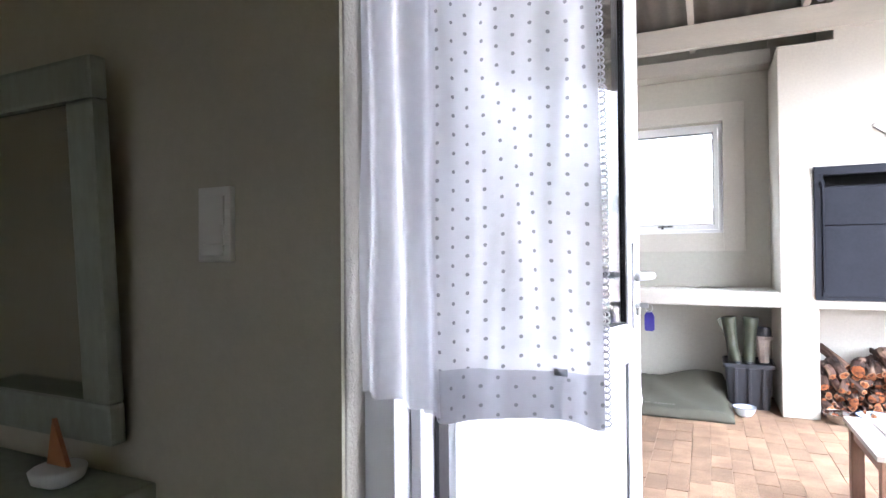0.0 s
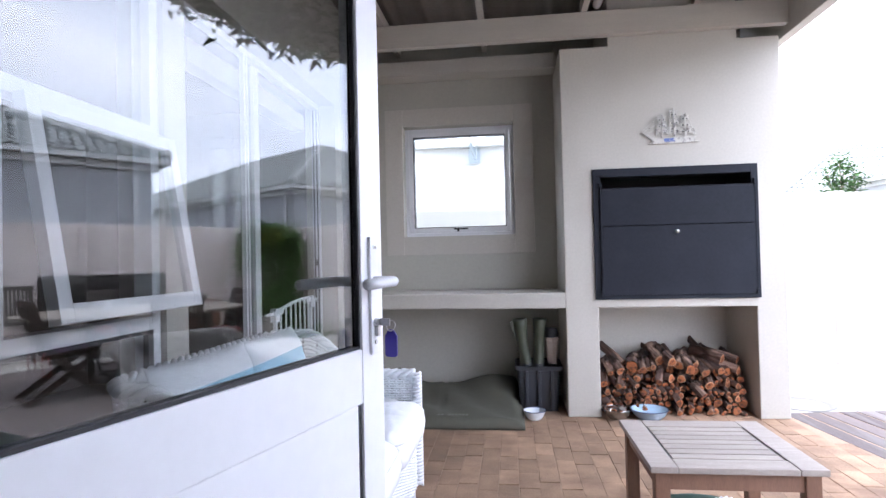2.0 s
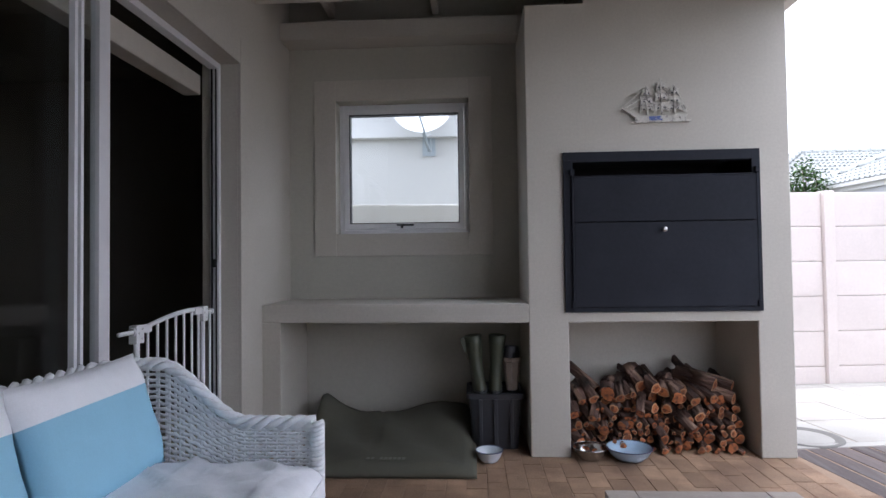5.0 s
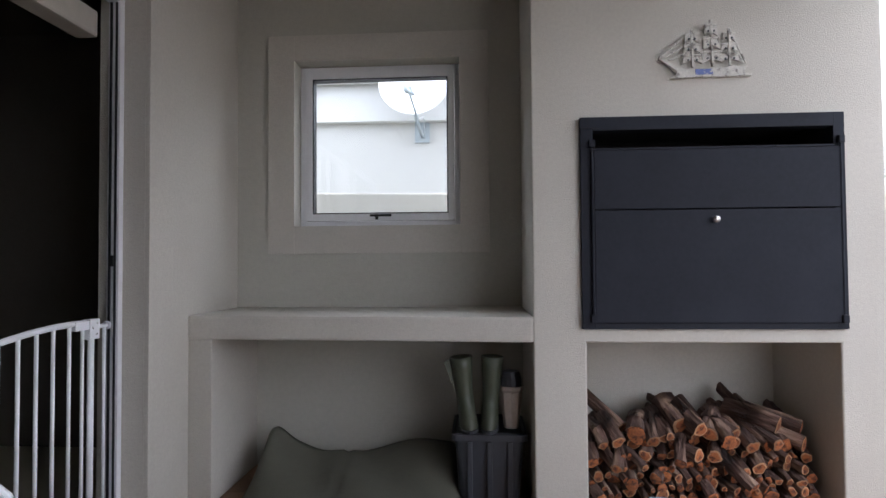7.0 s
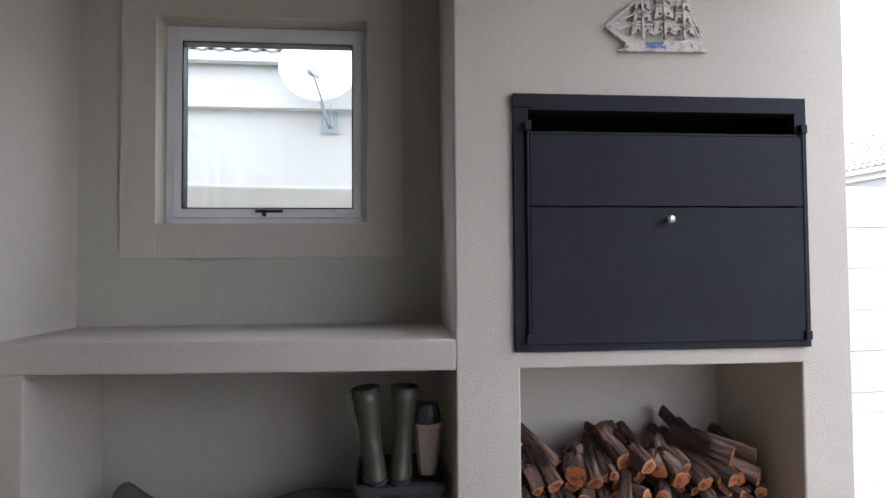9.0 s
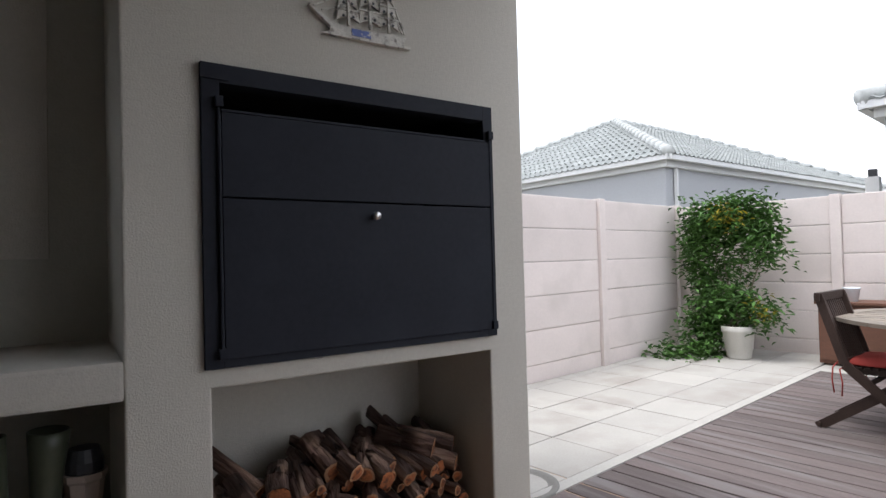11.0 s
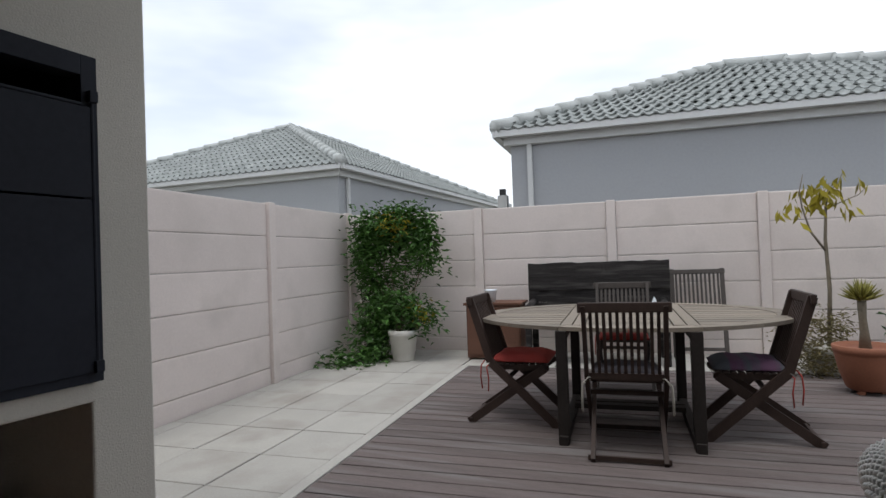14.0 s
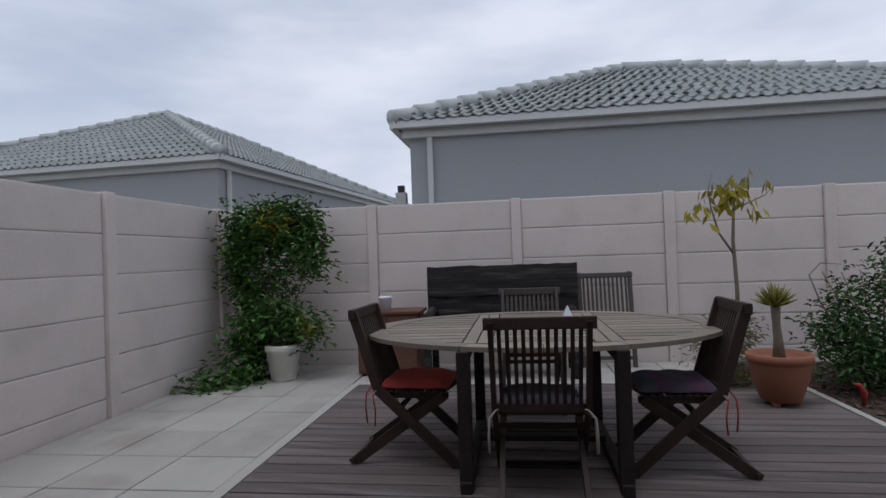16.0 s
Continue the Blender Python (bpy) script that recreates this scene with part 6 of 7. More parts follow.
def plank(name, x0, x1, y0, y1, z0, z1, tilt=0.0):
    bm = bmesh.new()
    n = 16
    prev = None
    for i in range(n + 1):
        y = y0 + (y1 - y0) * i / n
        e0, e1 = rb.uniform(-0.005, 0.005), rb.uniform(-0.008, 0.006)
        cur = [bm.verts.new(p) for p in ((x0, y, z0 + e0), (x1, y, z0 + e0), (x1, y, z1 + e1), (x0 + rb.uniform(-0.006, 0.006), y, z1 + e1))]
        if prev:
            for j in range(4):
                bm.faces.new((prev[j], prev[(j + 1) % 4], cur[(j + 1) % 4], cur[j]))
        else:
            bm.faces.new(cur[::-1])
        prev = cur
    bm.faces.new(prev)
    return part(name, bm, M_SLEEPER, bn)


for k, z in enumerate((0.50, 0.665, 0.82, 0.975)):
    plank("back_plank", 0.02 + 0.014 * (k % 2), 0.07 + 0.014 * (k % 2), -0.81, 0.81, z - 0.008, z + 0.160)
for k in range(3):
    plank("seat_plank", -0.45 + 0.15 * k, -0.315 + 0.15 * k, -0.80, 0.80, 0.40, 0.45)
for y in (-0.76, 0.72):
    part("post", boxes((0.084, 0.15, y, y + 0.07, 0, 1.10), bev=0.01), M_SLEEPER, bn)
    part("post", boxes((-0.45, -0.37, y, y + 0.07, 0, 0.40), bev=0.01), M_SLEEPER, bn)
    bm = bmesh.new()
    tube(bm, [(-0.50, y + 0.035, 0.62), (-0.2, y + 0.03, 0.64), (0.03, y + 0.035, 0.66)], 0.05, 10, radii=[0.055, 0.045, 0.05])
    part("arm", bm, M_SLEEPER, bn, smooth=True)
    part("post", boxes((-0.44, -0.36, y, y + 0.07, 0.45, 0.60), bev=0.01), M_SLEEPER, bn)

# ---- brown cabinet with a mug ----
cb = thing("wooden_cabinet", "brown stained low wooden cabinet beside the bench", "cabinet", yard(6.72, 0.08))
part("body", boxes((0.02, 0.42, -0.66, 0.0, 0.02, 0.655), bev=0.004), M_BROWNBOX, cb)
part("top", boxes((-0.01, 0.45, -0.69, 0.03, 0.655, 0.685), bev=0.006), M_BROWNBOX, cb)
part("door", boxes((0.002, 0.019, -0.645, -0.335, 0.06, 0.63), bev=0.004), M_BROWNBOX, cb)
part("door", boxes((0.002, 0.019, -0.325, -0.015, 0.06, 0.63), bev=0.004), M_BROWNBOX, cb)
mg = thing("flower_pot", "small white pot on the cabinet", "pot", yard(6.88, -0.20, 0.685))
bm = bmesh.new()
lathe(bm, [(0.055, 0.0), (0.075, 0.13), (0.082, 0.135), (0.082, 0.15), (0.07, 0.15), (0.06, 0.03), (0.001, 0.03)], 20)
part("pot_body", bm, M_ENAMELW, mg, smooth=True)


# ---- plants ----
def leaf_cloud(bm, center, radii, n, size, rnd, droop=0.4, shape=2.2):
    """Small folded leaves spread through an uneven ellipsoid, in clumps with gaps."""
    cx, cy, cz = center
    clumps = max(6, n // 14)
    for _ in range(clumps):
        while True:
            p = [rnd.uniform(-1, 1) for _ in range(3)]
            q = sum(k * k for k in p)
            if 0.12 < q < 1.0:
                break
        kx, ky, kz = cx + p[0] * radii[0], cy + p[1] * radii[1], cz + p[2] * radii[2]
        for _ in range(n // clumps):
            x, y, z = kx + rnd.gauss(0, size * 0.9), ky + rnd.gauss(0, size * 0.9), kz + rnd.gauss(0, size * 0.9)
            a_ = rnd.uniform(0, 6.283)
            s_ = size * rnd.uniform(0.6, 1.25)
            d_ = Vector((math.cos(a_), math.sin(a_), rnd.uniform(-droop - 0.5, 0.35))).normalized()
            side = d_.cross(Vector((rnd.uniform(-0.4, 0.4), rnd.uniform(-0.4, 0.4), 1))).normalized()
            up_ = side.cross(d_) * 0.18
            o = Vector((x, y, max(0.01, z)))
            w = s_ / shape
            vs_ = [bm.verts.new(o), bm.verts.new(o + d_ * s_ * 0.45 + side * w * 0.5 + up_ * s_), bm.verts.new(o + d_ * s_), bm.verts.new(o + d_ * s_ * 0.45 - side * w * 0.5 + up_ * s_), bm.verts.new(o + d_ * s_ * 0.5)]
            bm.faces.new((vs_[0], vs_[1], vs_[2], vs_[4]))
            bm.faces.new((vs_[0], vs_[4], vs_[2], vs_[3]))


def foliage(name, parent, blobs, size, material, seed, label="", shape=2.2):
    rnd = random.Random(seed)
    bm = bmesh.new()
    for c_, r_, n_ in blobs:
        leaf_cloud(bm, c_, r_, n_, size, rnd, shape=shape)
    me = bpy.data.meshes.new(name)
    bm.to_mesh(me)
    bm.free()
    me.materials.append(material)
    ob = new(name, me)
    ob.parent = parent
    if label:
        tagged(ob, label)
    return ob


vp = thing("potted_vine", "green climbing plant in a cream pot against the fence corner", "plant", yard(6.60, 0.86))
bm = bmesh.new()
lathe(bm, [(0.125, 0.0), (0.13, 0.02), (0.145, 0.10), (0.152, 0.105), (0.155, 0.20), (0.163, 0.205), (0.17, 0.30), (0.185, 0.31), (0.187, 0.375), (0.17, 0.38), (0.16, 0.34), (0.001, 0.34)], 28)
part("pot", bm, M_POTWHITE, vp, "cream ribbed plastic pot", smooth=True)
bm = bmesh.new()
for k, (dy, top_z) in enumerate(((0.35, 1.7), (0.5, 1.3), (0.05, 1.5), (-0.15, 1.2), (0.25, 1.8))):
    tube(bm, [(0, 0.02 * k, 0.34), (0.12, dy * 0.5, 0.7), (0.28, dy, 1.1), (0.34, dy * 0.9, top_z)], 0.01, 6, radii=[0.012, 0.010, 0.008, 0.004])
part("stem", bm, M_STEM, vp, smooth=True)
foliage("foliage", vp, [((0.28, 0.20, 1.64), (0.20, 0.50, 0.22), 2300), ((0.26, -0.20, 1.34), (0.13, 0.16, 0.26), 620), ((0.28, 0.56, 1.34), (0.15, 0.20, 0.34), 1000), ((0.26, 0.46, 0.86), (0.15, 0.15, 0.30), 620), ((0.30, 0.16, 1.22), (0.06, 0.24, 0.26), 240), ((0.16, 0.40, 0.45), (0.18, 0.22, 0.26), 640),
                         ((0.04, 0.06, 0.62), (0.22, 0.34, 0.20), 900), ((0.02, -0.24, 0.50), (0.14, 0.15, 0.14), 220), ((0.02, 0.34, 0.24), (0.2, 0.22, 0.18), 420), ((0.28, 0.20, 0.95), (0.08, 0.16, 0.16), 150),
                         ((-0.25, 0.42, 0.07), (0.34, 0.24, 0.07), 330), ((-0.5, 0.66, 0.05), (0.22, 0.18, 0.05), 140), ((0.2, -0.46, 1.2), (0.08, 0.16, 0.04), 26), ((0.26, 0.60, 1.86), (0.06, 0.16, 0.05), 40), ((0.26, -0.28, 1.80), (0.06, 0.12, 0.06), 50)], 0.098, M_LEAF, 11, "glossy green vine leaves", 2.5)
foliage("yellow_foliage", vp, [((0.12, 0.06, 1.66), (0.10, 0.24, 0.15), 190), ((-0.08, -0.24, 0.55), (0.12, 0.14, 0.16), 70)], 0.07, M_LEAFYELLOW, 12, "yellowing leaves", 2.8)

tp = thing("succulent_pot", "terracotta pot with a spiky rosette succulent", "plant", yard(5.62, -3.66))
bm = bmesh.new()
lathe(bm, [(0.125, 0.03), (0.15, 0.05), (0.20, 0.20), (0.222, 0.32), (0.224, 0.335), (0.236, 0.345), (0.238, 0.395), (0.222, 0.40), (0.21, 0.36), (0.001, 0.35)], 32)
part("pot", bm, M_TERRA, tp, "terracotta bowl pot", smooth=True)
for a_ in (20, 140, 260):
    part("pot_foot", boxes((0.11 * math.cos(radians(a_)) - 0.025, 0.11 * math.cos(radians(a_)) + 0.025, 0.11 * math.sin(radians(a_)) - 0.025, 0.11 * math.sin(radians(a_)) + 0.025, 0.0, 0.032), bev=0.005), M_TERRA, tp)
bm = bmesh.new()
tube(bm, [(0, 0, 0.35), (0.005, 0.0, 0.5), (0.0, 0.01, 0.62), (0.0, 0.012, 0.76)], 0.04, 10, radii=[0.05, 0.035, 0.03, 0.036])
part("stem", bm, M_STEM, tp, smooth=True)
bm = bmesh.new()
r5 = random.Random(5)
for k in range(64):
    a_ = k * 2.39996
    el = radians(8 + 74 * (k / 64))
    d_ = Vector((math.cos(a_) * math.cos(el), math.sin(a_) * math.cos(el), math.sin(el)))
    L_ = r5.uniform(0.135, 0.185)
    o = Vector((0, 0.012, 0.77))
    tube(bm, [o + d_ * 0.02, o + d_ * L_ * 0.5, o + d_ * L_ + Vector((0, 0, 0.012))], 0.01, 5, radii=[0.012, 0.011, 0.0015])
part("rosette", bm, M_ROSETTE, tp, "yellow-green spiky rosette leaves", smooth=True)

pp = thing("small_tree_pot", "slim young tree with yellowing leaves in a pale pot", "plant", yard(6.45, -3.62))
bm = bmesh.new()
lathe(bm, [(0.15, 0.0), (0.16, 0.03), (0.185, 0.20), (0.20, 0.21), (0.20, 0.27), (0.18, 0.27), (0.17, 0.24), (0.001, 0.24)], 28)
part("pot", bm, M_POTWHITE, pp, "pale concrete pot", smooth=True)
bm = bmesh.new()
tube(bm, [(0.1, -0.06, 0.23), (0.12, -0.09, 0.8), (0.12, -0.07, 1.3), (0.13, -0.09, 1.62), (0.12, -0.12, 1.85)], 0.02, 8, radii=[0.022, 0.019, 0.016, 0.012, 0.006])
tube(bm, [(0.12, -0.07, 1.18), (0.10, 0.06, 1.38), (0.08, 0.13, 1.62), (0.08, 0.15, 1.78), (0.05, 0.12, 1.95)], 0.01, 7, radii=[0.012, 0.010, 0.008, 0.006, 0.003])
tube(bm, [(0.13, -0.09, 1.60), (0.12, -0.22, 1.66), (0.10, -0.36, 1.72), (0.1, -0.44, 1.80)], 0.006, 6, radii=[0.008, 0.006, 0.005, 0.003])
tube(bm, [(0.12, -0.11, 1.75), (0.1, -0.2, 1.86), (0.1, -0.24, 1.96)], 0.005, 6, radii=[0.007, 0.005, 0.003])
part("trunk", bm, M_STEM, pp, "thin bare branching stem", smooth=True)
bm = bmesh.new()
r6 = random.Random(6)
for cx, cy, cz, n_ in ((0.11, -0.10, 1.74, 26), (0.10, 0.02, 1.70, 16), (0.08, 0.17, 1.64, 9), (0.10, -0.26, 1.62, 12), (0.10, -0.22, 1.92, 8), (0.1, -0.06, 1.86, 14), (0.08, 0.11, 1.80, 10), (0.1, -0.36, 1.9, 5), (0.1, 0.3, 1.62, 6)):
    for _ in range(n_):
        o = Vector((cx + r6.gauss(0, 0.05), cy + r6.gauss(0, 0.05), cz + r6.gauss(0, 0.05)))
        a_ = r6.uniform(0, 6.28)
        L_ = r6.uniform(0.10, 0.17)
        d_ = Vector((math.cos(a_) * 0.45, math.sin(a_) * 0.45, -0.9 + r6.uniform(0, 0.5))).normalized()
        sd = d_.cross(Vector((math.sin(a_), -math.cos(a_), 0.3))).normalized() * L_ * 0.17
        vs = [bm.verts.new(o), bm.verts.new(o + d_ * L_ * 0.45 + sd), bm.verts.new(o + d_ * L_), bm.verts.new(o + d_ * L_ * 0.45 - sd), bm.verts.new(o + d_ * L_ * 0.5 + Vector((0, 0, 0.008)))]
        bm.faces.new((vs[0], vs[1], vs[2], vs[4]))
        bm.faces.new((vs[0], vs[4], vs[2], vs[3]))
part("crown", bm, M_LEAFYELLOW, pp, "drooping yellow-green leaves")
foliage("undergrowth", pp, [((-0.02, 0.05, 0.40), (0.22, 0.26, 0.16), 360), ((-0.20, 0.10, 0.19), (0.12, 0.28, 0.19), 900), ((-0.1, 0.3, 0.28), (0.1, 0.2, 0.25), 200)], 0.060, M_LEAFDRY, 14, "dry trailing undergrowth", 5.5)
foliage("green_undergrowth", pp, [((-0.04, 0.02, 0.48), (0.22, 0.28, 0.16), 420)], 0.055, M_LEAFDRY, 15, "pale grassy tufts", 5.0)

bs = thing("garden_shrub", "dense green shrub in the bark bed beside the deck", "shrub", yard(6.2, -4.75))
bm = bmesh.new()
for k in range(9):
    a_ = k * 0.7
    tube(bm, [(0, 0, 0), (0.15 * math.cos(a_), 0.2 * math.sin(a_), 0.5), (0.3 * math.cos(a_), 0.45 * math.sin(a_), 1.0)], 0.01, 6, radii=[0.014, 0.009, 0.004])
tube(bm, [(-0.1, 0.3, 0.3), (-0.12, 0.55, 0.75), (-0.1, 0.62, 0.98), (-0.05, 0.5, 1.08), (0.0, 0.3, 1.06)], 0.006, 6, radii=[0.008, 0.007, 0.006, 0.005, 0.003])
part("branching_stem", bm, M_STEM, bs, smooth=True)
foliage("foliage", bs, [((0, -0.15, 0.52), (0.5, 0.70, 0.46), 3800), ((0.0, -0.42, 0.95), (0.35, 0.42, 0.36), 1700), ((-0.3, 0.3, 0.33), (0.3, 0.33, 0.26), 1000), ((0.0, -0.05, 1.02), (0.2, 0.28, 0.10), 130), ((-0.1, 0.60, 0.55), (0.1, 0.12, 0.12), 60), ((0.05, -0.42, 1.52), (0.10, 0.16, 0.14), 130), ((-0.1, 0.40, 0.86), (0.08, 0.14, 0.05), 30)], 0.072, M_SHRUB, 16, "dense dark green leaves", 2.6)
rs_ = thing("red_garden_stake", "small red garden ornament in the bark bed", "ornament", yard(5.55, -4.22))
bm = bmesh.new()
tube(bm, [(0, 0, 0.0), (0.01, -0.01, 0.10), (0.0, 0.03, 0.16), (0.0, 0.07, 0.17)], 0.02, 8, radii=[0.012, 0.028, 0.02, 0.006])
part("figure", bm, M_RED, rs_, smooth=True)
fb = thing("garden_tree", "grey-green tree rising beyond the fence", "tree", pose(8.7, 12.2, -1.75) @ Matrix.Scale(2.4, 4))
bm = bmesh.new()
tips = [(-0.16, 0.03, 2.12), (-0.07, -0.04, 2.24), (0.02, 0.05, 2.20), (0.10, -0.02, 2.15), (0.17, 0.03, 2.05), (-0.11, 0.0, 2.04)]
tube(bm, [(0, 0, 0.72), (0.02, 0, 1.2), (0, 0, 1.75)], 0.02, 8, radii=[0.03, 0.022, 0.014])
for x, y, z in tips:
    tube(bm, [(0, 0, 1.7), (x * 0.7, y, 1.9), (x, y, z)], 0.008, 6, radii=[0.011, 0.009, 0.005])
part("stem", bm, M_STEM, fb, smooth=True)
foliage("foliage", fb, [((x, y, z), (0.04, 0.04, 0.07), 110) for x, y, z in tips] + [((0, 0, 1.95), (0.18, 0.12, 0.12), 520)], 0.050, M_LEAFDARK, 17, "small grey-green leaves", 1.8)

# ---- bark bed, edging, drain ----
struct("bark_bed", boxes((4.55, 7.35, -9.0, -4.10, -0.034, -0.005)), M_SOIL, "dark soil of the planted bed", YARD)
bm = bmesh.new()
rk_ = random.Random(9)
for _ in range(1500):
    x, y = rk_.uniform(4.6, 7.3), rk_.uniform(-5.6, -4.12)
    a_, t_ = rk_.uniform(0, 3.14), rk_.uniform(-0.3, 0.3)
    L_ = rk_.uniform(0.02, 0.055)
    bar(bm, (x, y, 0.004), (x + L_ * math.cos(a_), y + L_ * math.sin(a_), 0.004 + L_ * abs(t_)), L_ * 0.4, 0.008)
o = part("bark_chips", bm, M_BARKCHIP, None, "scattered brown bark chips on the bed", m=YARD)
tagged(o, category="bark", kind="stuff")
struct("kerb_bed", boxes((4.55, 6.42, -4.10, -4.045, -0.06, 0.012), bev=0.006), M_KERB, "thin concrete edging of the bed", YARD)
struct("kerb_deck", boxes((1.64, 6.36, -0.033, 0.047, -0.06, 0.004), bev=0.006), M_KERB, "concrete edging strip along the deck", YARD)
bm = bmesh.new()
lathe(bm, [(0.001, -0.006), (0.14, -0.004), (0.20, 0.004), (0.225, 0.010), (0.238, 0.008), (0.242, -0.02)], 40)
struct("drain_surround", bm, mat("dark_grey_concrete", (0.17, 0.165, 0.15), 0.85, vary=0.15, fine=60, bump=0.3), "shallow round concrete drain dish beside the chimney", pose(1.90, 0.44, 0.0), smooth=True)

# ---- the open window in the west wall, and a hanging plant ----
hw_ = thing("window_2", "white aluminium window with its top-hung sash open", "window", kind="structure")
FX0, FX1 = -1.85, -1.775
part("window_frame", boxes((FX0, FX1, -3.95, -3.90, 0.45, 2.44), (FX0, FX1, -2.47, -2.42, 0.45, 2.44), (FX0, FX1, -3.90, -2.47, 0.45, 0.50), (FX0, FX1, -3.90, -2.47, 2.39, 2.44), bev=0.003), M_ALU, hw_)
part("transom", boxes((FX0, FX1, -3.90, -2.47, 1.00, 1.05), bev=0.003), M_ALU, hw_)
part("transom", boxes((FX0, FX1, -3.90, -2.47, 1.73, 1.78), bev=0.003), M_ALU, hw_)
part("mullion", boxes((FX0, FX1, -3.16, -3.11, 1.05, 1.73), bev=0.003), M_ALU, hw_)
part("gasket", boxes((FX1 - 0.02, FX1 + 0.003, -2.500, -2.470, 0.50, 1.00), (FX1 - 0.02, FX1 + 0.003, -3.90, -2.500, 0.985, 1.00)), M_RUBBER, hw_, "black glazing gasket")
for pb in ((-3.90, -2.47, 0.50, 1.00), (-3.90, -3.16, 1.05, 1.73), (-3.90, -2.47, 1.78, 2.39)):
    part("pane", boxes((-1.815, -1.811, *pb)), M_GLASS, hw_)
sa = part("open_sash", boxes((-0.02, 0.02, -3.085, -3.035, -0.66, 0), (-0.02, 0.02, -2.43, -2.38, -0.66, 0), (-0.02, 0.02, -3.035, -2.43, -0.66, -0.605), (-0.02, 0.02, -3.035, -2.43, -0.045, 0), bev=0.003), M_ALU, hw_, "sash swung outwards", m=pose(-1.752, 0, 1.735, 0, -9.5, 0))
part("sash_pane", boxes((-0.003, 0.003, -3.035, -2.43, -0.605, -0.045)), M_GLASS, sa)
hp = thing("hanging_plant", "green trailing plant hanging under the patio roof", "plant", pose(1.50, -1.85, 2.74))
bm = bmesh.new()
lathe(bm, [(0.08, 0.0), (0.13, 0.05), (0.15, 0.16), (0.14, 0.16), (0.001, 0.13)], 20)
part("basket", bm, M_TUB, hp, smooth=True)
bm = bmesh.new()
for a_ in (0, 2.1, 4.2):
    tube(bm, [(0.145 * math.cos(a_), 0.145 * math.sin(a_), 0.16), (0, 0, 0.42)], 0.003, 5)
tube(bm, [(0, 0, 0.41), (0, 0, 0.54)], 0.004, 5)
part("hanger", bm, M_STEEL, hp)
bm = bmesh.new()
for k in range(10):
    a_ = k * 0.63
    tube(bm, [(0, 0, 0.14), (0.10 * math.cos(a_), 0.25 * math.sin(a_), 0.26), (0.14 * math.cos(a_), 0.55 * math.sin(a_), 0.16), (0.15 * math.cos(a_), 0.66 * math.sin(a_), 0.02)], 0.004, 5)
part("trailing_stem", bm, M_STEM, hp, smooth=True)
foliage("foliage", hp, [((0, 0, 0.2), (0.18, 0.5, 0.12), 420), ((0, 0.05, 0.06), (0.16, 0.6, 0.14), 330)], 0.105, M_LEAFDARK, 18, "dark green leaves", 2.4)

mb = thing("meter_box", "small white wall box with a dark cap on the grey house", "box", yard(9.35, 0.02, 0))
part("box_body", boxes((0.0, 0.16, 0.0, 0.16, -0.1, 2.25), bev=0.006), M_HOUSE2, mb)
part("cap", boxes((0.02, 0.12, 0.03, 0.13, 2.25, 2.36), bev=0.01), M_BLACKP, mb)


# ---- deck boards ----
deck = thing("deck", "weathered grey-brown timber deck", "deck", YARD, kind="structure")
pitch, u = 0.1425, 1.645
k = 0
while u + pitch < 6.36:
    bm = boxes((0.0, pitch - 0.014, -4.04 if u > 4.4 else -6.2, -0.038, -0.028, 0.0), bev=0.003, seg=1)
    me = piece_mesh("deck_board", bm, M_DECK)
    shared("deck_board", me, deck, pose(u, 0, rng.uniform(-0.0015, 0.0015)))
    u += pitch
    k += 1
# black sheet that paints the shade between and below the boards
struct("deck_gap_shade", boxes((1.64, 6.36, -6.2, -0.038, -0.034, -0.0295)), M_BLACK, "black sheet under the deck boards for the shade in the gaps", YARD)

# ---- concrete pavers ----
pav = thing("pavement", "square concrete paving slabs", "paving", YARD, kind="structure")


def paver(u0, u1, v0, v1):
    me = piece_mesh("paver", boxes((u0 + 0.005, u1 - 0.005, v0 + 0.005, v1 - 0.005, -0.04, 0.0), bev=0.004, seg=1), M_PAVER)
    shared("paver", me, pav, pose(0, 0, rng.uniform(-0.003, 0.002)))


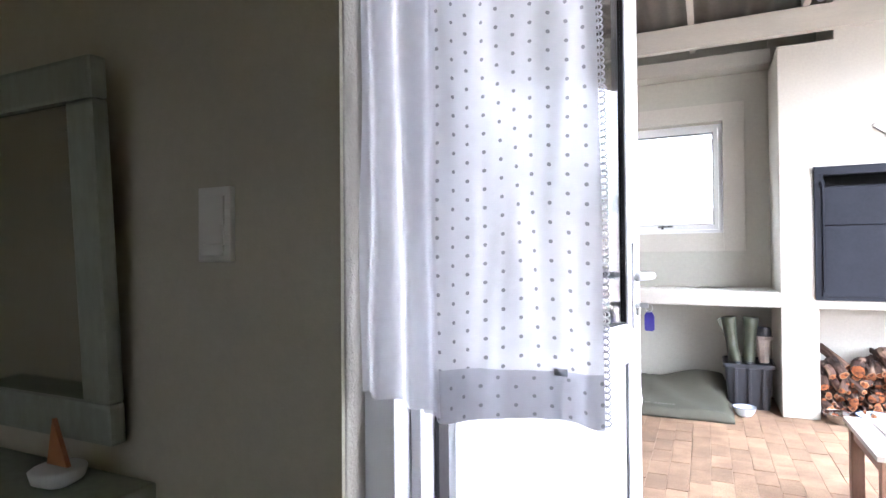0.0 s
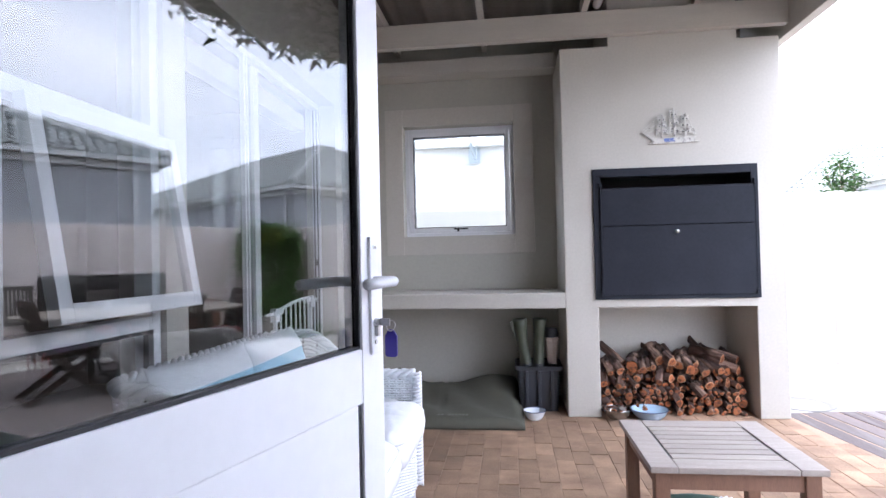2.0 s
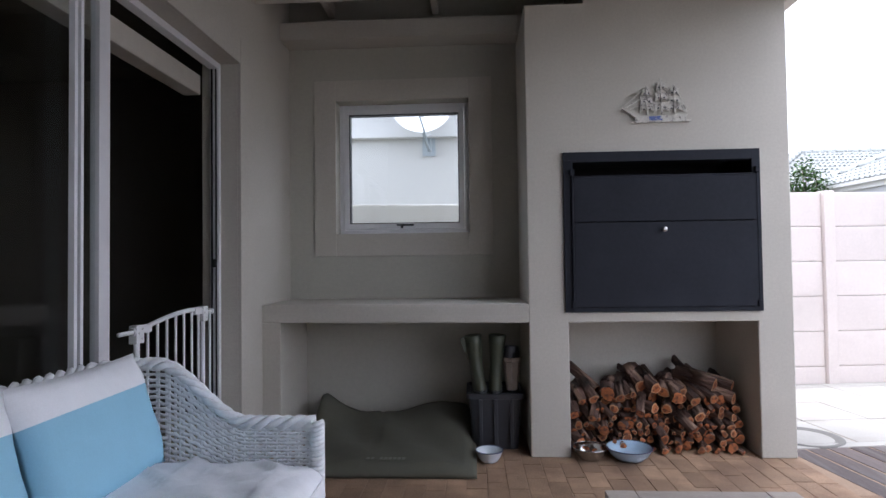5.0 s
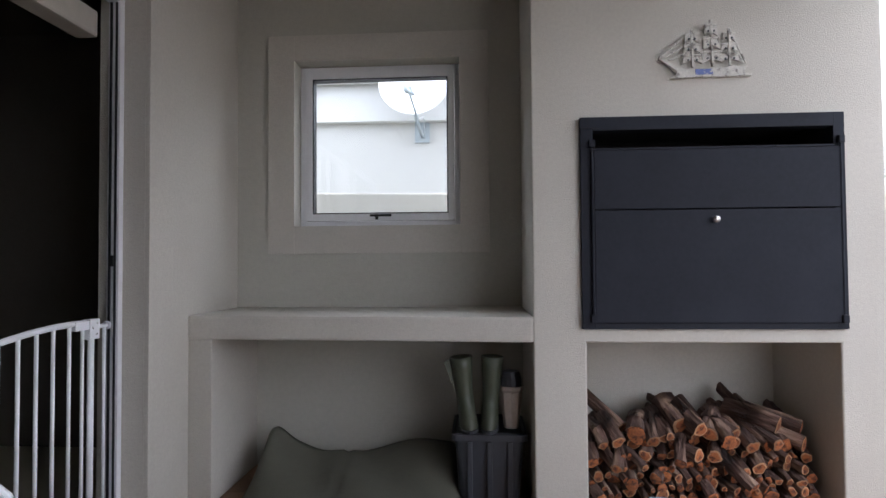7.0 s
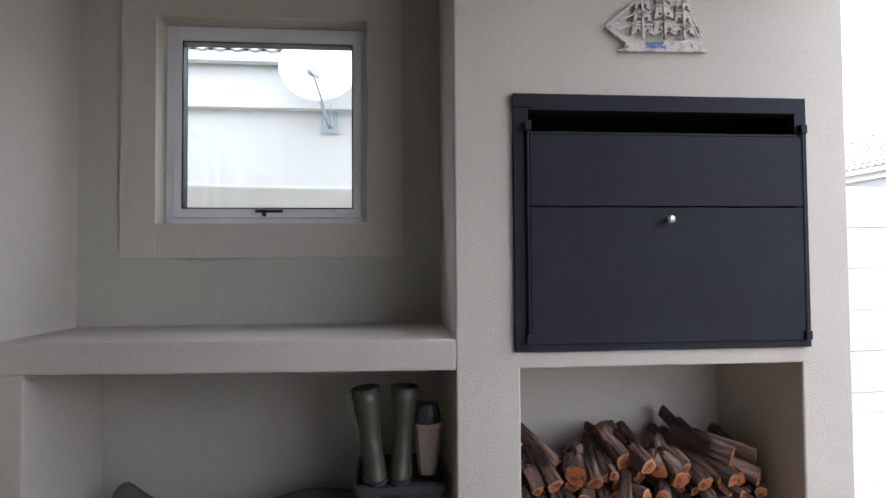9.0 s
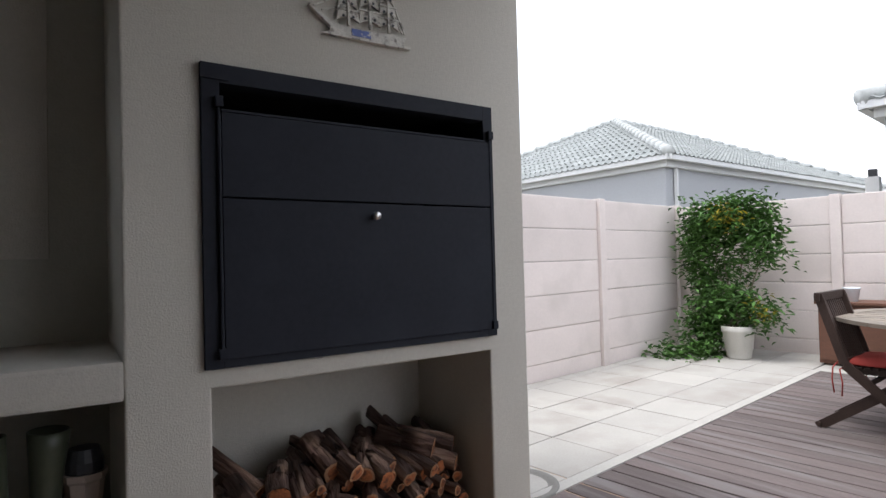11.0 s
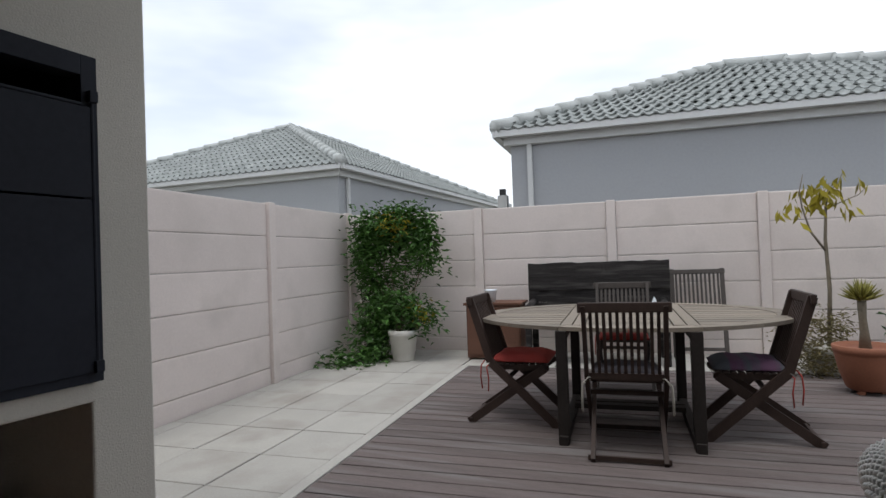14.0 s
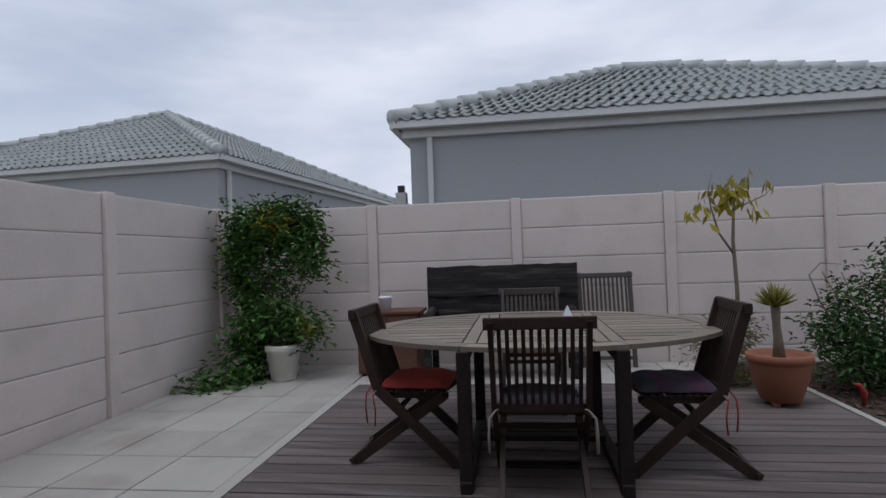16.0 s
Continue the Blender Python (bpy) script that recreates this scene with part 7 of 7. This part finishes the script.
us = [1.645] + [3.26 - 0.525 * 3 + 0.525 * i for i in range(1, 12)] + [7.385]
us = sorted(x for x in us if 1.6 < x < 7.4)
for v0, v1 in ((0.05, 0.57), (0.57, 1.095), (1.095, 1.62), (1.62, 1.765)):
    for u0, u1 in zip(us, us[1:]):
        paver(u0, u1, v0, v1)
v = 0.045
while v > -4.0:
    paver(6.365, 6.87, v - 0.525, v)
    paver(6.87, 7.385, v - 0.525, v)
    v -= 0.525

# ---- clay brick pavers of the patio ----
patio = thing("floor_patio", "worn clay brick paving of the patio", "floor", kind="structure")
BW, BL = 0.112, 0.222
meshes = []
for k in range(6):
    bm = boxes((0, BW - 0.0025, 0, BL - 0.0025, -0.03, 0.0), bev=0.0022, seg=1)
    for w in bm.verts:
        w.co.z += rng.uniform(-0.0015, 0.0015) if w.co.z > -0.01 else 0
        w.co.x += rng.uniform(-0.0018, 0.0018)
        w.co.y += rng.uniform(-0.0018, 0.0018)
    meshes.append(piece_mesh("brick", bm, M_BRICK))
rest = bmesh.new()
col = 0
x = -1.74
c72, s72 = math.cos(radians(7.2)), math.sin(radians(7.2))
count = 0
while x < 2.15:
    y = -4.12 - rng.uniform(0, BL)
    while y < 0.66:
        xm, ym = x + BW / 2, y + BL / 2
        inside = (y < -0.21 or (-1.58 < xm < -0.02) or (0.26 < xm < 1.38)) and y > -4.14
        if ym < 0.02 and y >= -0.21:
            inside = True
        if x > -1.74 and c72 * (x + BW) + s72 * ym > 1.66:
            inside = False
        if inside:
            near = -0.75 < xm and ym > -2.25
            if near and count < 300:
                shared("brick", meshes[rng.randrange(6)], patio, pose(x, y, rng.uniform(-0.002, 0.001), 0, 0, rng.uniform(-0.5, 0.5)))
                count += 1
            else:
                dz = rng.uniform(-0.002, 0.001)
                box(rest, x + 0.001, x + BW - 0.003, y + 0.001, y + BL - 0.003, -0.03, dz)
        y += BL
    x += BW
o = part("brick_rest", rest, M_BRICK, patio, "worn clay bricks")
tagged(o, kind="stuff")
